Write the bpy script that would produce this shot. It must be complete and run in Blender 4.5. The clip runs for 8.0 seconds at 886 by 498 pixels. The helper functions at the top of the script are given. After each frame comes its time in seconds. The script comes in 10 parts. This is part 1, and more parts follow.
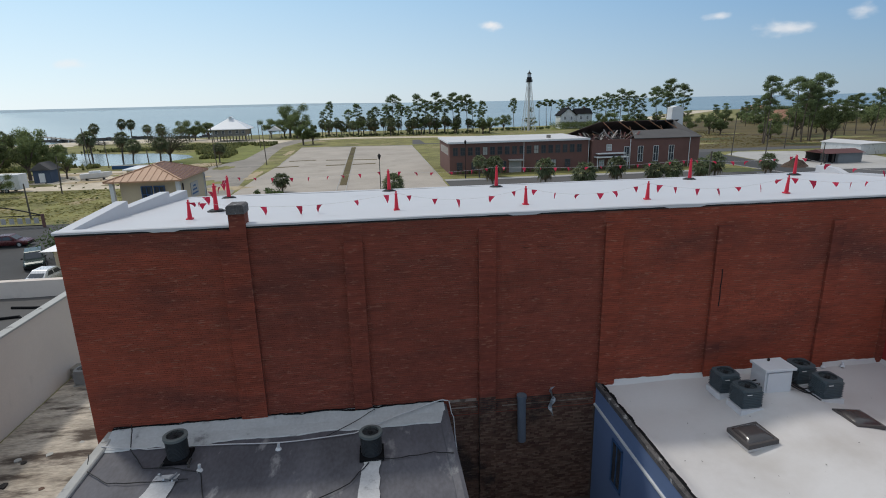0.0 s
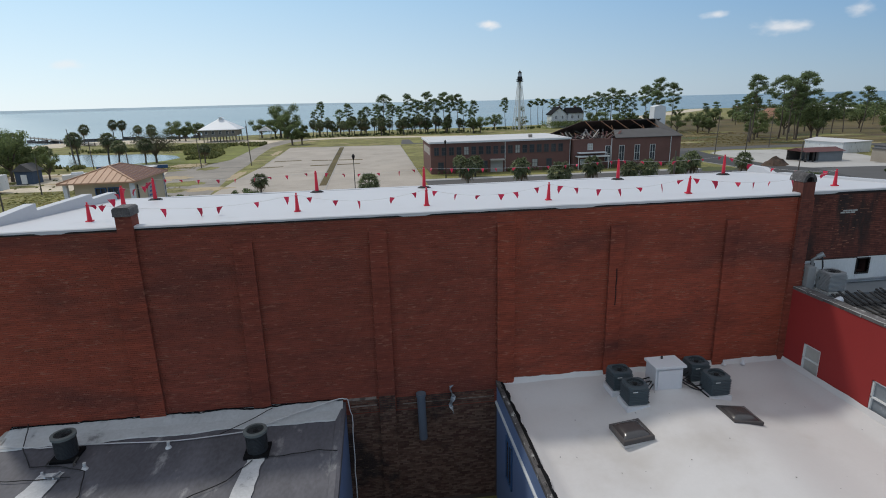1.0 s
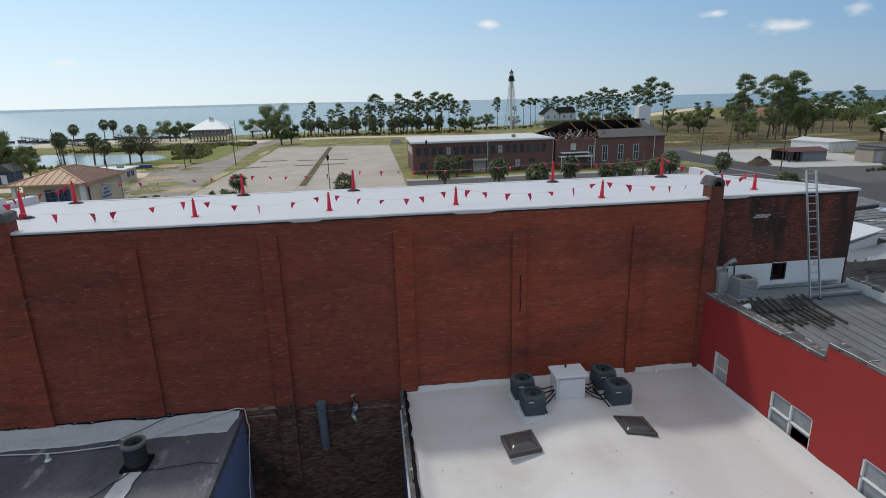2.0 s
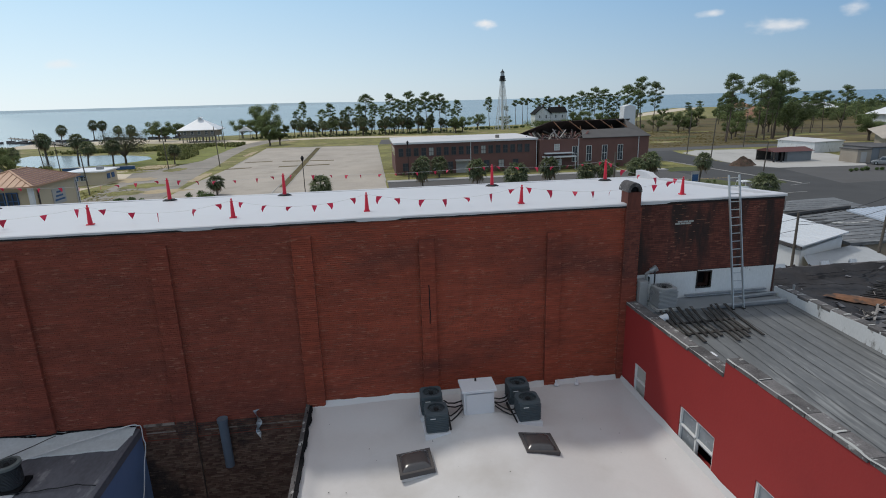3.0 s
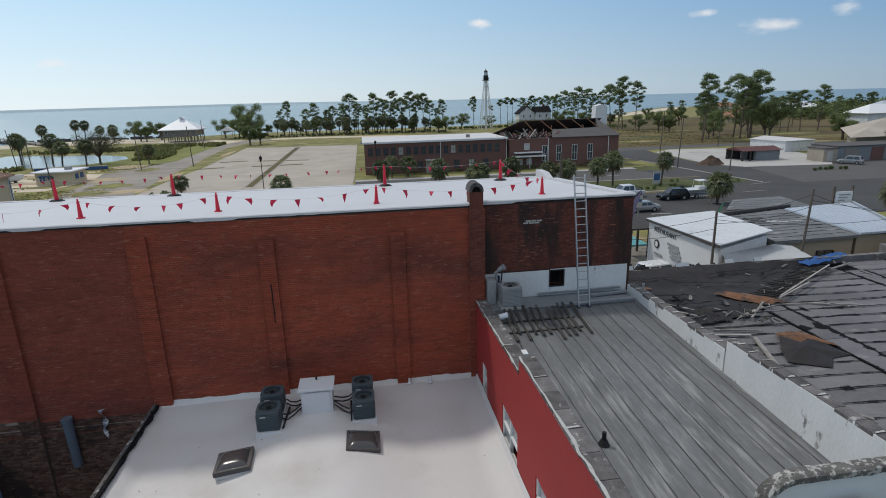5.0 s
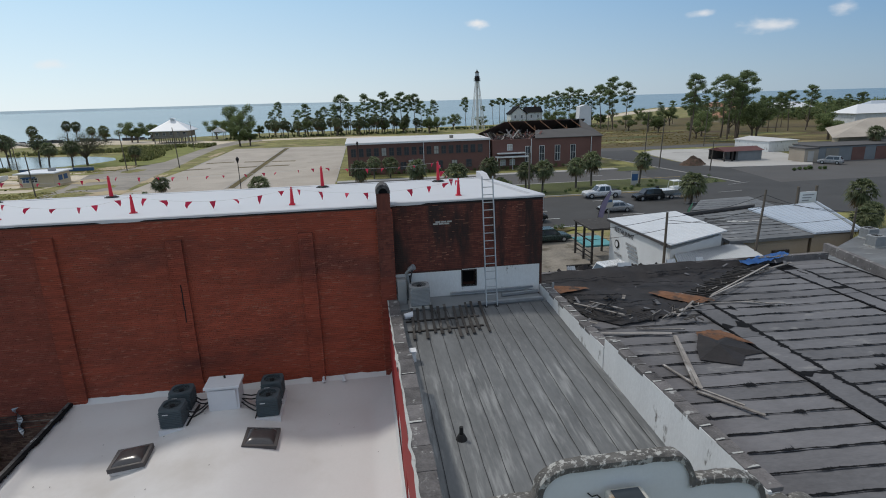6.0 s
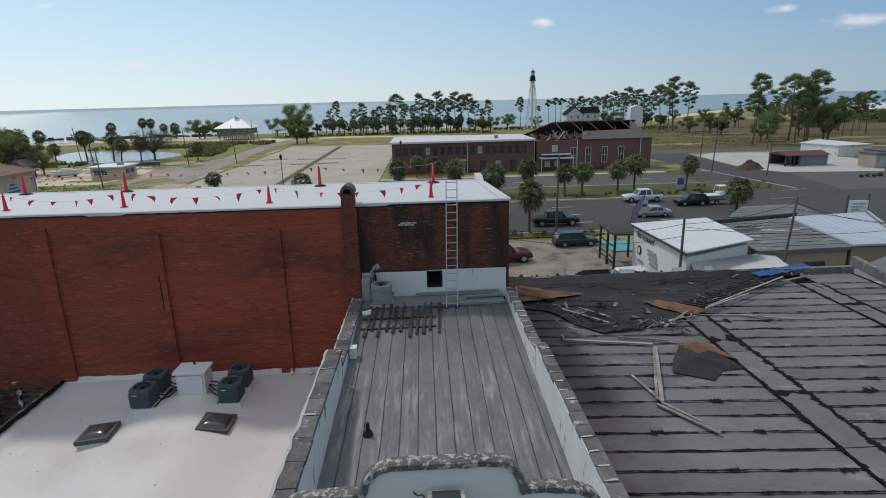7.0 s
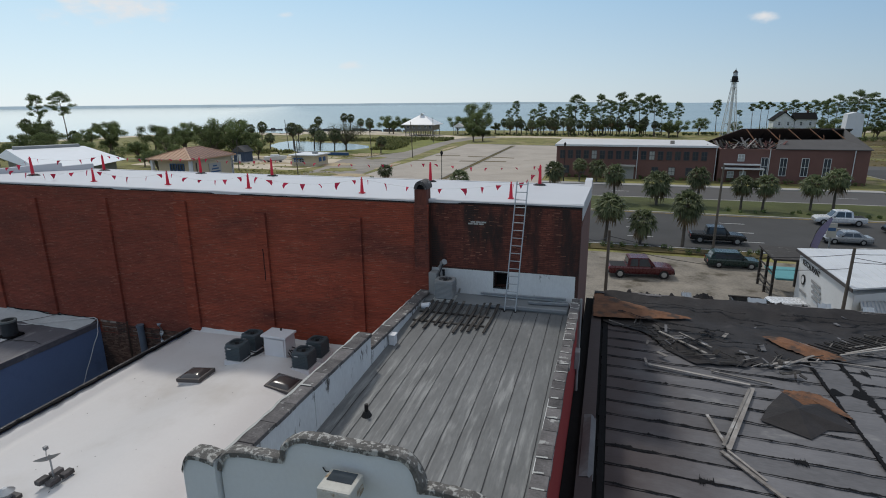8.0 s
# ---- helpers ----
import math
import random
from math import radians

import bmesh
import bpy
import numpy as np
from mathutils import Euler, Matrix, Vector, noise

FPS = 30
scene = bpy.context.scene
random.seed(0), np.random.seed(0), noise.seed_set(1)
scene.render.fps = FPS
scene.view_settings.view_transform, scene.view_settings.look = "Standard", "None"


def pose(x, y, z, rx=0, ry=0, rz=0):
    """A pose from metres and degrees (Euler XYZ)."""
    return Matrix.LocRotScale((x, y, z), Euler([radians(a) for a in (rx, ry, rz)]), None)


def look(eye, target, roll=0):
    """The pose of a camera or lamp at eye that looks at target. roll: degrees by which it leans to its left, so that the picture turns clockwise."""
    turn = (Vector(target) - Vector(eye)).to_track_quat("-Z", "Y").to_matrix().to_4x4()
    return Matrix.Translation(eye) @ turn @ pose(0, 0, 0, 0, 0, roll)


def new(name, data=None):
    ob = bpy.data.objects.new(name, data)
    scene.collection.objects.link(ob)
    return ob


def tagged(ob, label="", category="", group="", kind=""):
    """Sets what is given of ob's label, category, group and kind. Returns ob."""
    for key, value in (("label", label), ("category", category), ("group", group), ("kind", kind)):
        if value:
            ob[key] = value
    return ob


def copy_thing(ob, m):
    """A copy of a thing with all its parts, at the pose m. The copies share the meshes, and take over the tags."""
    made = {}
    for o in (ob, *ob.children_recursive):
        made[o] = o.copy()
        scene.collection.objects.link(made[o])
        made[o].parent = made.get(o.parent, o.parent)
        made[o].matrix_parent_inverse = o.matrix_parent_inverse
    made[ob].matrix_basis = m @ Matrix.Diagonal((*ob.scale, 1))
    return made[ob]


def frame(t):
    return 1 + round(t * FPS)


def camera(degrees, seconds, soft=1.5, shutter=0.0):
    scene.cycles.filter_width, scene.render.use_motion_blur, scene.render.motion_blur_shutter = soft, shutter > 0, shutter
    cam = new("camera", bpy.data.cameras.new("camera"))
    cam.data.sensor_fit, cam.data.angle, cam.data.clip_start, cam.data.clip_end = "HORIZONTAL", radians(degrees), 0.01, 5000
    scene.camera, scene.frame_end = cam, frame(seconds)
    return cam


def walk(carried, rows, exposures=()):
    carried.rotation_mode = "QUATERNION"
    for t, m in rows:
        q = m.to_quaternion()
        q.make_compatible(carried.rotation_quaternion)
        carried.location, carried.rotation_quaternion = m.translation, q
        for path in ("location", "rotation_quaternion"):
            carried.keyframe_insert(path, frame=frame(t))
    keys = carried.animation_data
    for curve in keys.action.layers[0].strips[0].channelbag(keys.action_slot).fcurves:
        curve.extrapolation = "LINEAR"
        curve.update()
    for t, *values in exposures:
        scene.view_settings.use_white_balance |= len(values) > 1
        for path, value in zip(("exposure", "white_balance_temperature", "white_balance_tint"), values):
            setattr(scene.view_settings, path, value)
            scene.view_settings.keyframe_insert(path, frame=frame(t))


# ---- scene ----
cam = camera(77.8, 8.0, soft=1.0)
PATH = [
    (0, (0.0, -0.687, 15.968), (0.227, 1.23, 15.445), -1.3),
    (0.5, (1.801, -1.077, 15.998), (2.031, 0.84, 15.474), -1.4),
    (1, (3.729, -1.447, 16.003), (3.96, 0.469, 15.478), -1.5),
    (1.5, (5.578, -1.554, 16.028), (5.81, 0.361, 15.501), -1.5),
    (3, (10.839, -0.952, 16.028), (11.081, 0.962, 15.5), -1.6),
    (3.5, (12.093, -1.026, 16.014), (12.34, 0.886, 15.484), -1.6),
    (4, (13.35, -1.194, 15.967), (13.603, 0.717, 15.437), -1.6),
    (4.5, (14.749, -1.446, 15.927), (15.007, 0.465, 15.397), -1.6),
    (5.8, (18.824, -2.579, 15.932), (19.088, -0.669, 15.401), -1.7),
    (6, (19.514, -2.722, 15.942), (19.78, -0.812, 15.413), -1.7),
    (6.5, (21.305, -3.119, 15.985), (21.498, -1.2, 15.457), -1.6),
    (7, (23.106, -3.36, 16.007), (23.166, -1.431, 15.481), -1.5),
    (7.5, (24.958, -3.201, 15.986), (24.755, -1.281, 15.466), -1.1),
    (8, (27.251, -3.021, 15.941), (26.693, -1.171, 15.426), -0.5),
]
walk(cam, [(t, look(eye, target, roll)) for t, eye, target, roll in PATH],
     exposures=[(0, 0.02), (1.0, 0.02), (1.6, 0.05), (2.9, 0.0), (4.0, 0.0), (6.4, -0.05), (7.2, -0.08), (8.0, -0.14)])

# ---------------------------------------------------------------- world and sun
SUN_TO = Vector((-0.50, 0.53, 1.0)).normalized()      # towards the sun
world = bpy.data.worlds.new("sky")
scene.world = world
world.use_nodes = True
wn, wl = world.node_tree.nodes, world.node_tree.links
wn.clear()
sky = wn.new("ShaderNodeTexSky")
sky.sky_type = 'NISHITA'
sky.sun_disc = False
sky.sun_elevation = math.asin(SUN_TO.z)
sky.sun_rotation = math.atan2(SUN_TO.x, SUN_TO.y)
sky.altitude = 10
sky.air_density = 1.0
sky.dust_density = 0.3
sky.ozone_density = 2.5
bg = wn.new("ShaderNodeBackground")
bg.inputs["Strength"].default_value = 0.115
out = wn.new("ShaderNodeOutputWorld")
# a few small fair-weather clouds, each a soft noisy ellipse in the sky's own directions
tc = wn.new("ShaderNodeTexCoord")
cloud_noise = wn.new("ShaderNodeTexNoise")
cloud_noise.inputs["Scale"].default_value = 26.0
cloud_noise.inputs["Detail"].default_value = 6.0
cloud_map = wn.new("ShaderNodeMapping")
cloud_map.inputs["Scale"].default_value = (1, 1, 2.0)
wl.new(tc.outputs["Generated"], cloud_map.inputs["Vector"])
wl.new(cloud_map.outputs["Vector"], cloud_noise.inputs["Vector"])


def cloud(azimuth, height, wide, tall, strength):
    """A mask round one direction: degrees from +y to the right, degrees above the horizon, half sizes in degrees."""
    a, h = radians(azimuth), radians(height)
    d = (math.sin(a) * math.cos(h), math.cos(a) * math.cos(h), math.sin(h))
    sub = wn.new("ShaderNodeVectorMath"); sub.operation = 'SUBTRACT'; sub.inputs[1].default_value = d
    wl.new(tc.outputs["Generated"], sub.inputs[0])
    rot = wn.new("ShaderNodeVectorRotate"); rot.rotation_type = 'Z_AXIS'; rot.inputs["Angle"].default_value = a
    wl.new(sub.outputs[0], rot.inputs["Vector"])
    sc = wn.new("ShaderNodeVectorMath"); sc.operation = 'MULTIPLY'
    sc.inputs[1].default_value = (1 / radians(wide), 0.6, 1 / radians(tall))
    wl.new(rot.outputs[0], sc.inputs[0])
    ln = wn.new("ShaderNodeVectorMath"); ln.operation = 'LENGTH'
    wl.new(sc.outputs[0], ln.inputs[0])
    mr = wn.new("ShaderNodeMapRange")
    mr.inputs["From Min"].default_value, mr.inputs["From Max"].default_value = 1.0, 0.1
    mr.inputs["To Min"].default_value, mr.inputs["To Max"].default_value = -0.40, 0.34
    wl.new(ln.outputs["Value"], mr.inputs["Value"])
    ad = wn.new("ShaderNodeMath"); ad.operation = 'ADD'
    wl.new(mr.outputs[0], ad.inputs[0]); wl.new(cloud_noise.outputs["Fac"], ad.inputs[1])
    sm = wn.new("ShaderNodeMapRange"); sm.interpolation_type = 'SMOOTHSTEP'
    sm.inputs["From Min"].default_value, sm.inputs["From Max"].default_value = 0.44, 0.96
    sm.inputs["To Max"].default_value = strength
    wl.new(ad.outputs[0], sm.inputs["Value"])
    return sm.outputs[0]


mask = None
for row in [(11.6, 6.9, 2.6, 1.05, 0.95), (32.2, 6.6, 2.0, 0.8, 0.7), (37.2, 5.2, 4.6, 1.3, 0.75), (42.6, 6.0, 1.8, 1.7, 0.65),
            (-25.6, 3.6, 3.0, 0.8, 0.5), (-46, 8.2, 9.5, 3.4, 1.0), (-31.6, 8.0, 1.6, 0.6, 0.7), (-64, 11, 9, 3, 0.8), (62, 9, 6, 2, 0.7)]:
    m = cloud(*row)
    if mask is None:
        mask = m
    else:
        mx = wn.new("ShaderNodeMath"); mx.operation = 'MAXIMUM'
        wl.new(mask, mx.inputs[0]); wl.new(m, mx.inputs[1]); mask = mx.outputs[0]
mixc = wn.new("ShaderNodeMixRGB")
mixc.inputs["Color2"].default_value = (7.6, 7.5, 7.5, 1)
# pale sea haze towards the horizon
sepz = wn.new("ShaderNodeSeparateXYZ")
wl.new(tc.outputs["Generated"], sepz.inputs[0])
hz = wn.new("ShaderNodeMapRange"); hz.interpolation_type = 'SMOOTHSTEP'
hz.inputs["From Min"].default_value, hz.inputs["From Max"].default_value = 0.42, 0.12
hz.inputs["To Min"].default_value, hz.inputs["To Max"].default_value = 0.10, 0.86
wl.new(sepz.outputs["Z"], hz.inputs["Value"])
haze = wn.new("ShaderNodeMixRGB")
far_low, sun_low = (2.45, 3.55, 4.7, 1), (7.4, 8.5, 9.1, 1)      # haze at the horizon, away from and towards the sun
far_high, sun_high = (1.1, 2.7, 5.0, 1), (5.1, 7.25, 8.8, 1)    # and some fifteen degrees up
# thin high cloud veils the upper sky, so that the light from above is soft and nearly white
veil_noise = wn.new("ShaderNodeTexNoise")
veil_noise.inputs["Scale"].default_value, veil_noise.inputs["Detail"].default_value = 2.6, 5.0
wl.new(tc.outputs["Generated"], veil_noise.inputs["Vector"])
veil_up = wn.new("ShaderNodeMapRange"); veil_up.interpolation_type = 'SMOOTHSTEP'
veil_up.inputs["From Min"].default_value, veil_up.inputs["From Max"].default_value = 0.26, 0.62
veil_up.inputs["To Max"].default_value = 1.0
wl.new(sepz.outputs["Z"], veil_up.inputs["Value"])
veil_n = wn.new("ShaderNodeMapRange")
veil_n.inputs["From Min"].default_value, veil_n.inputs["From Max"].default_value = 0.3, 0.7
veil_n.inputs["To Min"].default_value, veil_n.inputs["To Max"].default_value = 0.55, 0.9
wl.new(veil_noise.outputs["Fac"], veil_n.inputs["Value"])
veil_f = wn.new("ShaderNodeMath"); veil_f.operation = 'MULTIPLY'
wl.new(veil_up.outputs[0], veil_f.inputs[0]); wl.new(veil_n.outputs[0], veil_f.inputs[1])
veil = wn.new("ShaderNodeMixRGB")
veil.inputs["Color2"].default_value = (6.5, 6.75, 7.0, 1)
wl.new(veil_f.outputs[0], veil.inputs["Fac"])
# the haze is thicker on the sun's side
dotn = wn.new("ShaderNodeVectorMath"); dotn.operation = 'DOT_PRODUCT'
dotn.inputs[1].default_value = (-0.906, 0.423, 0)
wl.new(tc.outputs["Generated"], dotn.inputs[0])
side = wn.new("ShaderNodeMapRange")
side.inputs["From Min"].default_value, side.inputs["From Max"].default_value = -0.40, 0.98
side.inputs["To Min"].default_value, side.inputs["To Max"].default_value = 0.0, 1.0
wl.new(dotn.outputs["Value"], side.inputs["Value"])
rise = wn.new("ShaderNodeMapRange")
rise.inputs["From Min"].default_value, rise.inputs["From Max"].default_value = 0.0, 0.17
wl.new(sepz.outputs["Z"], rise.inputs["Value"])


def blend(fac, c1, c2):
    mx = wn.new("ShaderNodeMixRGB")
    wl.new(fac, mx.inputs["Fac"])
    for sock, c in (("Color1", c1), ("Color2", c2)):
        if isinstance(c, tuple):
            mx.inputs[sock].default_value = c
        else:
            wl.new(c, mx.inputs[sock])
    return mx.outputs["Color"]


wl.new(blend(rise.outputs[0], blend(side.outputs[0], far_low, sun_low), blend(side.outputs[0], far_high, sun_high)), haze.inputs["Color2"])
wl.new(hz.outputs[0], haze.inputs["Fac"]); wl.new(sky.outputs["Color"], haze.inputs["Color1"])
wl.new(haze.outputs["Color"], veil.inputs["Color1"])
wl.new(mask, mixc.inputs["Fac"]); wl.new(veil.outputs["Color"], mixc.inputs["Color1"])
wl.new(mixc.outputs["Color"], bg.inputs["Color"]); wl.new(bg.outputs[0], out.inputs["Surface"])

sun_data = bpy.data.lights.new("sun", 'SUN')
sun_data.energy, sun_data.angle, sun_data.color = 1.55, radians(5), (1.0, 0.95, 0.87)
sun = new("sun", sun_data)
sun.rotation_euler = SUN_TO.to_track_quat('Z', 'Y').to_euler()
sun.location = (0, 0, 60)

# ---------------------------------------------------------------- materials


def surface(name, base, rough=0.8, scale=1.0, var=0.18, fine=12.0, bump=0.15, metal=0.0, stain=None, stain_scale=0.4, stain_at=0.55,
            stain_soft=0.12, island=0.0, objrand=0.0, stretch=(1, 1, 1), spec=0.4, leaf=0.0, tint=None, bump_dist=0.02):
    """A weathered surface: a coarse and a fine noise vary the colour, the gloss and the relief; stain: a second colour in patches."""
    mat = bpy.data.materials.new(name)
    mat.use_nodes = True
    nt, nodes, links = mat.node_tree, mat.node_tree.nodes, mat.node_tree.links
    bsdf = nodes["Principled BSDF"]
    geo = nodes.new("ShaderNodeNewGeometry")
    mp = nodes.new("ShaderNodeMapping"); mp.inputs["Scale"].default_value = stretch
    links.new(geo.outputs["Position"], mp.inputs["Vector"])

    def nz(s, detail):
        n = nodes.new("ShaderNodeTexNoise")
        n.inputs["Scale"].default_value, n.inputs["Detail"].default_value, n.inputs["Roughness"].default_value = s, detail, 0.62
        links.new(mp.outputs["Vector"], n.inputs["Vector"])
        return n.outputs["Fac"]

    def math_(op, a, b):
        n = nodes.new("ShaderNodeMath"); n.operation = op
        for i, v in enumerate((a, b)):
            if isinstance(v, (int, float)):
                n.inputs[i].default_value = v
            else:
                links.new(v, n.inputs[i])
        return n.outputs[0]

    coarse, grain = nz(scale, 4), nz(scale * fine, 3)
    v = math_('ADD', math_('MULTIPLY', math_('SUBTRACT', coarse, 0.5), var * 2.4), math_('MULTIPLY', math_('SUBTRACT', grain, 0.5), var * 1.6))
    if island:
        v = math_('ADD', v, math_('MULTIPLY', math_('SUBTRACT', geo.outputs["Random Per Island"], 0.5), island * 2))
    if objrand:
        oi = nodes.new("ShaderNodeObjectInfo")
        v = math_('ADD', v, math_('MULTIPLY', math_('SUBTRACT', oi.outputs["Random"], 0.5), objrand * 2))
    value = math_('ADD', v, 1.0)
    col = nodes.new("ShaderNodeVectorMath"); col.operation = 'SCALE'
    col.inputs[0].default_value = base
    if tint:
        tm = nodes.new("ShaderNodeMixRGB")
        tm.inputs["Color1"].default_value, tm.inputs["Color2"].default_value = (*base, 1), (*tint, 1)
        links.new(geo.outputs["Random Per Island"] if island else nz(scale * 0.37, 2), tm.inputs["Fac"])
        links.new(tm.outputs["Color"], col.inputs[0])
    links.new(value, col.inputs["Scale"])
    colour = col.outputs[0]
    if stain:
        sm = nodes.new("ShaderNodeMapRange"); sm.interpolation_type = 'SMOOTHSTEP'
        sm.inputs["From Min"].default_value, sm.inputs["From Max"].default_value = stain_at, stain_at + stain_soft
        links.new(nz(stain_scale, 7), sm.inputs["Value"])
        mx = nodes.new("ShaderNodeMixRGB")
        mx.inputs["Color2"].default_value = (*stain, 1)
        links.new(sm.outputs[0], mx.inputs["Fac"]); links.new(colour, mx.inputs["Color1"])
        colour = mx.outputs["Color"]
    links.new(colour, bsdf.inputs["Base Color"])
    links.new(math_('ADD', math_('MULTIPLY', grain, 0.2), rough - 0.1), bsdf.inputs["Roughness"])
    bsdf.inputs["Metallic"].default_value = metal
    bsdf.inputs["Specular IOR Level"].default_value = spec
    if bump:
        bp = nodes.new("ShaderNodeBump")
        bp.inputs["Strength"].default_value, bp.inputs["Distance"].default_value = bump, bump_dist
        links.new(grain, bp.inputs["Height"]); links.new(bp.outputs[0], bsdf.inputs["Normal"])
    if leaf:
        tr = nodes.new("ShaderNodeBsdfTranslucent")
        links.new(colour, tr.inputs["Color"])
        ms = nodes.new("ShaderNodeMixShader"); ms.inputs["Fac"].default_value = leaf
        links.new(bsdf.outputs[0], ms.inputs[1]); links.new(tr.outputs[0], ms.inputs[2])
        links.new(ms.outputs[0], nodes["Material Output"].inputs["Surface"])
    return mat


M = {}
M["brick"] = surface("red_brick", (0.302, 0.063, 0.032), 0.85, 0.9, 0.30, 14, 0.3, stretch=(0.35, 1, 1.3), island=0.17, tint=(0.235, 0.050, 0.027), stain=(0.130, 0.036, 0.025), stain_scale=0.34, stain_at=0.47, stain_soft=0.22)
M["brick_piece"] = surface("red_brick_piece", (0.302, 0.063, 0.032), 0.85, 0.9, 0.30, 14, 0.3, stretch=(0.35, 1, 1.3), objrand=0.17, tint=(0.235, 0.050, 0.027), stain=(0.130, 0.036, 0.025), stain_scale=0.34, stain_at=0.47, stain_soft=0.22)
M["brick_dull"] = surface("faded_red_brick", (0.240, 0.054, 0.031), 0.88, 0.9, 0.30, 14, 0.3, stretch=(0.35, 1, 1.3), island=0.15, tint=(0.192, 0.046, 0.029), stain=(0.130, 0.037, 0.026), stain_scale=0.34, stain_at=0.48, stain_soft=0.22)
M["brick_dark"] = surface("soot_stained_brick", (0.150, 0.046, 0.032), 0.85, 0.6, 0.55, 20, 0.3, island=0.25, stain=(0.036, 0.023, 0.020), stain_scale=0.9, stain_at=0.47, stain_soft=0.16, stretch=(1, 1, 0.22))
M["brick_old"] = surface("old_brick", (0.092, 0.043, 0.031), 0.9, 0.8, 0.3, 20, 0.3, island=0.25, tint=(0.135, 0.085, 0.06), stain=(0.036, 0.024, 0.02), stain_scale=0.5, stain_at=0.5)
M["mortar"] = surface("painted_mortar", (0.275, 0.095, 0.063), 0.95, 1.2, 0.25, 20, 0.2, stain=(0.34, 0.165, 0.105), stain_scale=0.8, stain_at=0.55, stain_soft=0.12, stretch=(0.35, 1, 1.6))


def streaks(mat, fleck):
    """Weathering along the courses: thin darker and lighter streaks, and scattered pale flecks where the brick face has spalled."""
    nodes, links = mat.node_tree.nodes, mat.node_tree.links
    bsdf = nodes["Principled BSDF"]
    geo = nodes.new("ShaderNodeNewGeometry")

    def band(scale, lo, hi, out_lo, out_hi):
        mp_ = nodes.new("ShaderNodeMapping"); mp_.inputs["Scale"].default_value = scale; links.new(geo.outputs["Position"], mp_.inputs["Vector"])
        n = nodes.new("ShaderNodeTexNoise"); n.inputs["Scale"].default_value, n.inputs["Detail"].default_value = 1.0, 4
        links.new(mp_.outputs[0], n.inputs["Vector"])
        mr = nodes.new("ShaderNodeMapRange")
        for i, v in zip(("From Min", "From Max", "To Min", "To Max"), (lo, hi, out_lo, out_hi)):
            mr.inputs[i].default_value = v
        links.new(n.outputs["Fac"], mr.inputs["Value"])
        return mr.outputs[0]

    sc = nodes.new("ShaderNodeVectorMath"); sc.operation = 'SCALE'
    links.new(bsdf.inputs["Base Color"].links[0].from_socket, sc.inputs[0]); links.new(band((1.6, 1, 12), 0.30, 0.70, 0.80, 1.22), sc.inputs["Scale"])
    mx = nodes.new("ShaderNodeMixRGB"); mx.inputs["Color2"].default_value = (*fleck, 1)
    links.new(band((3.2, 1, 15), 0.615, 0.69, 0.0, 0.6), mx.inputs["Fac"]); links.new(sc.outputs[0], mx.inputs["Color1"])
    links.new(mx.outputs["Color"], bsdf.inputs["Base Color"])


for key in ("brick", "brick_piece", "brick_dull"):
    streaks(M[key], (0.36, 0.16, 0.105))
streaks(M["brick_old"], (0.20, 0.14, 0.105))
M["tan_ledge"] = surface("old_cement_scar", (0.24, 0.19, 0.16), 0.9, 1.5, 0.3, 10, 0.3, stain=(0.10, 0.07, 0.055), stain_scale=1.6, stain_at=0.5)
M["mortar_speck"] = surface("pale_mortar_speck", (0.235, 0.105, 0.070), 0.95, 1.2, 0.3, 20, 0.2, island=0.35)
M["mortar_soot"] = surface("sooty_mortar", (0.070, 0.033, 0.026), 0.95, 1.2, 0.3, 20, 0.2)
M["mortar_old"] = surface("old_mortar", (0.10, 0.072, 0.058), 0.95, 1.2, 0.3, 20, 0.3)
M["white_roof"] = surface("white_roof_coating", (0.60, 0.585, 0.575), 0.55, 0.25, 0.05, 40, 0.05, stain=(0.50, 0.475, 0.45), stain_scale=0.3, stain_at=0.50, stain_soft=0.3)
M["white_roof_high"] = surface("white_roof_membrane", (0.55, 0.55, 0.565), 0.5, 0.3, 0.04, 30, 0.05, stain=(0.45, 0.445, 0.44), stain_scale=0.5, stain_at=0.6, stain_soft=0.25)
M["flashing"] = surface("white_flashing", (0.66, 0.67, 0.67), 0.6, 0.8, 0.10, 14, 0.2, stain=(0.28, 0.27, 0.26), stain_scale=1.6, stain_at=0.62)
M["grey_roof"] = surface("grey_roll_roof", (0.078, 0.079, 0.096), 0.6, 0.5, 0.5, 16, 0.2, tint=(0.125, 0.125, 0.138), stain=(0.27, 0.27, 0.275), stain_scale=0.9, stain_at=0.60, stain_soft=0.10, stretch=(1.3, 0.6, 1))
M["shop_roof"] = surface("weathered_shop_roof", (0.165, 0.17, 0.172), 0.7, 0.5, 0.5, 12, 0.2, tint=(0.115, 0.118, 0.122), stain=(0.36, 0.36, 0.355), stain_scale=0.6, stain_at=0.57, stain_soft=0.14, stretch=(0.5, 1.6, 1))
M["brushed_coat"] = surface("brushed_pale_coat", (0.52, 0.525, 0.53), 0.7, 1.5, 0.2, 8, 0.2, stain=(0.22, 0.22, 0.225), stain_scale=2.2, stain_at=0.58, stain_soft=0.12)
M["old_flashing"] = surface("old_painted_flashing", (0.47, 0.49, 0.495), 0.7, 0.7, 0.22, 14, 0.3, stain=(0.20, 0.205, 0.21), stain_scale=1.0, stain_at=0.58, stain_soft=0.12)
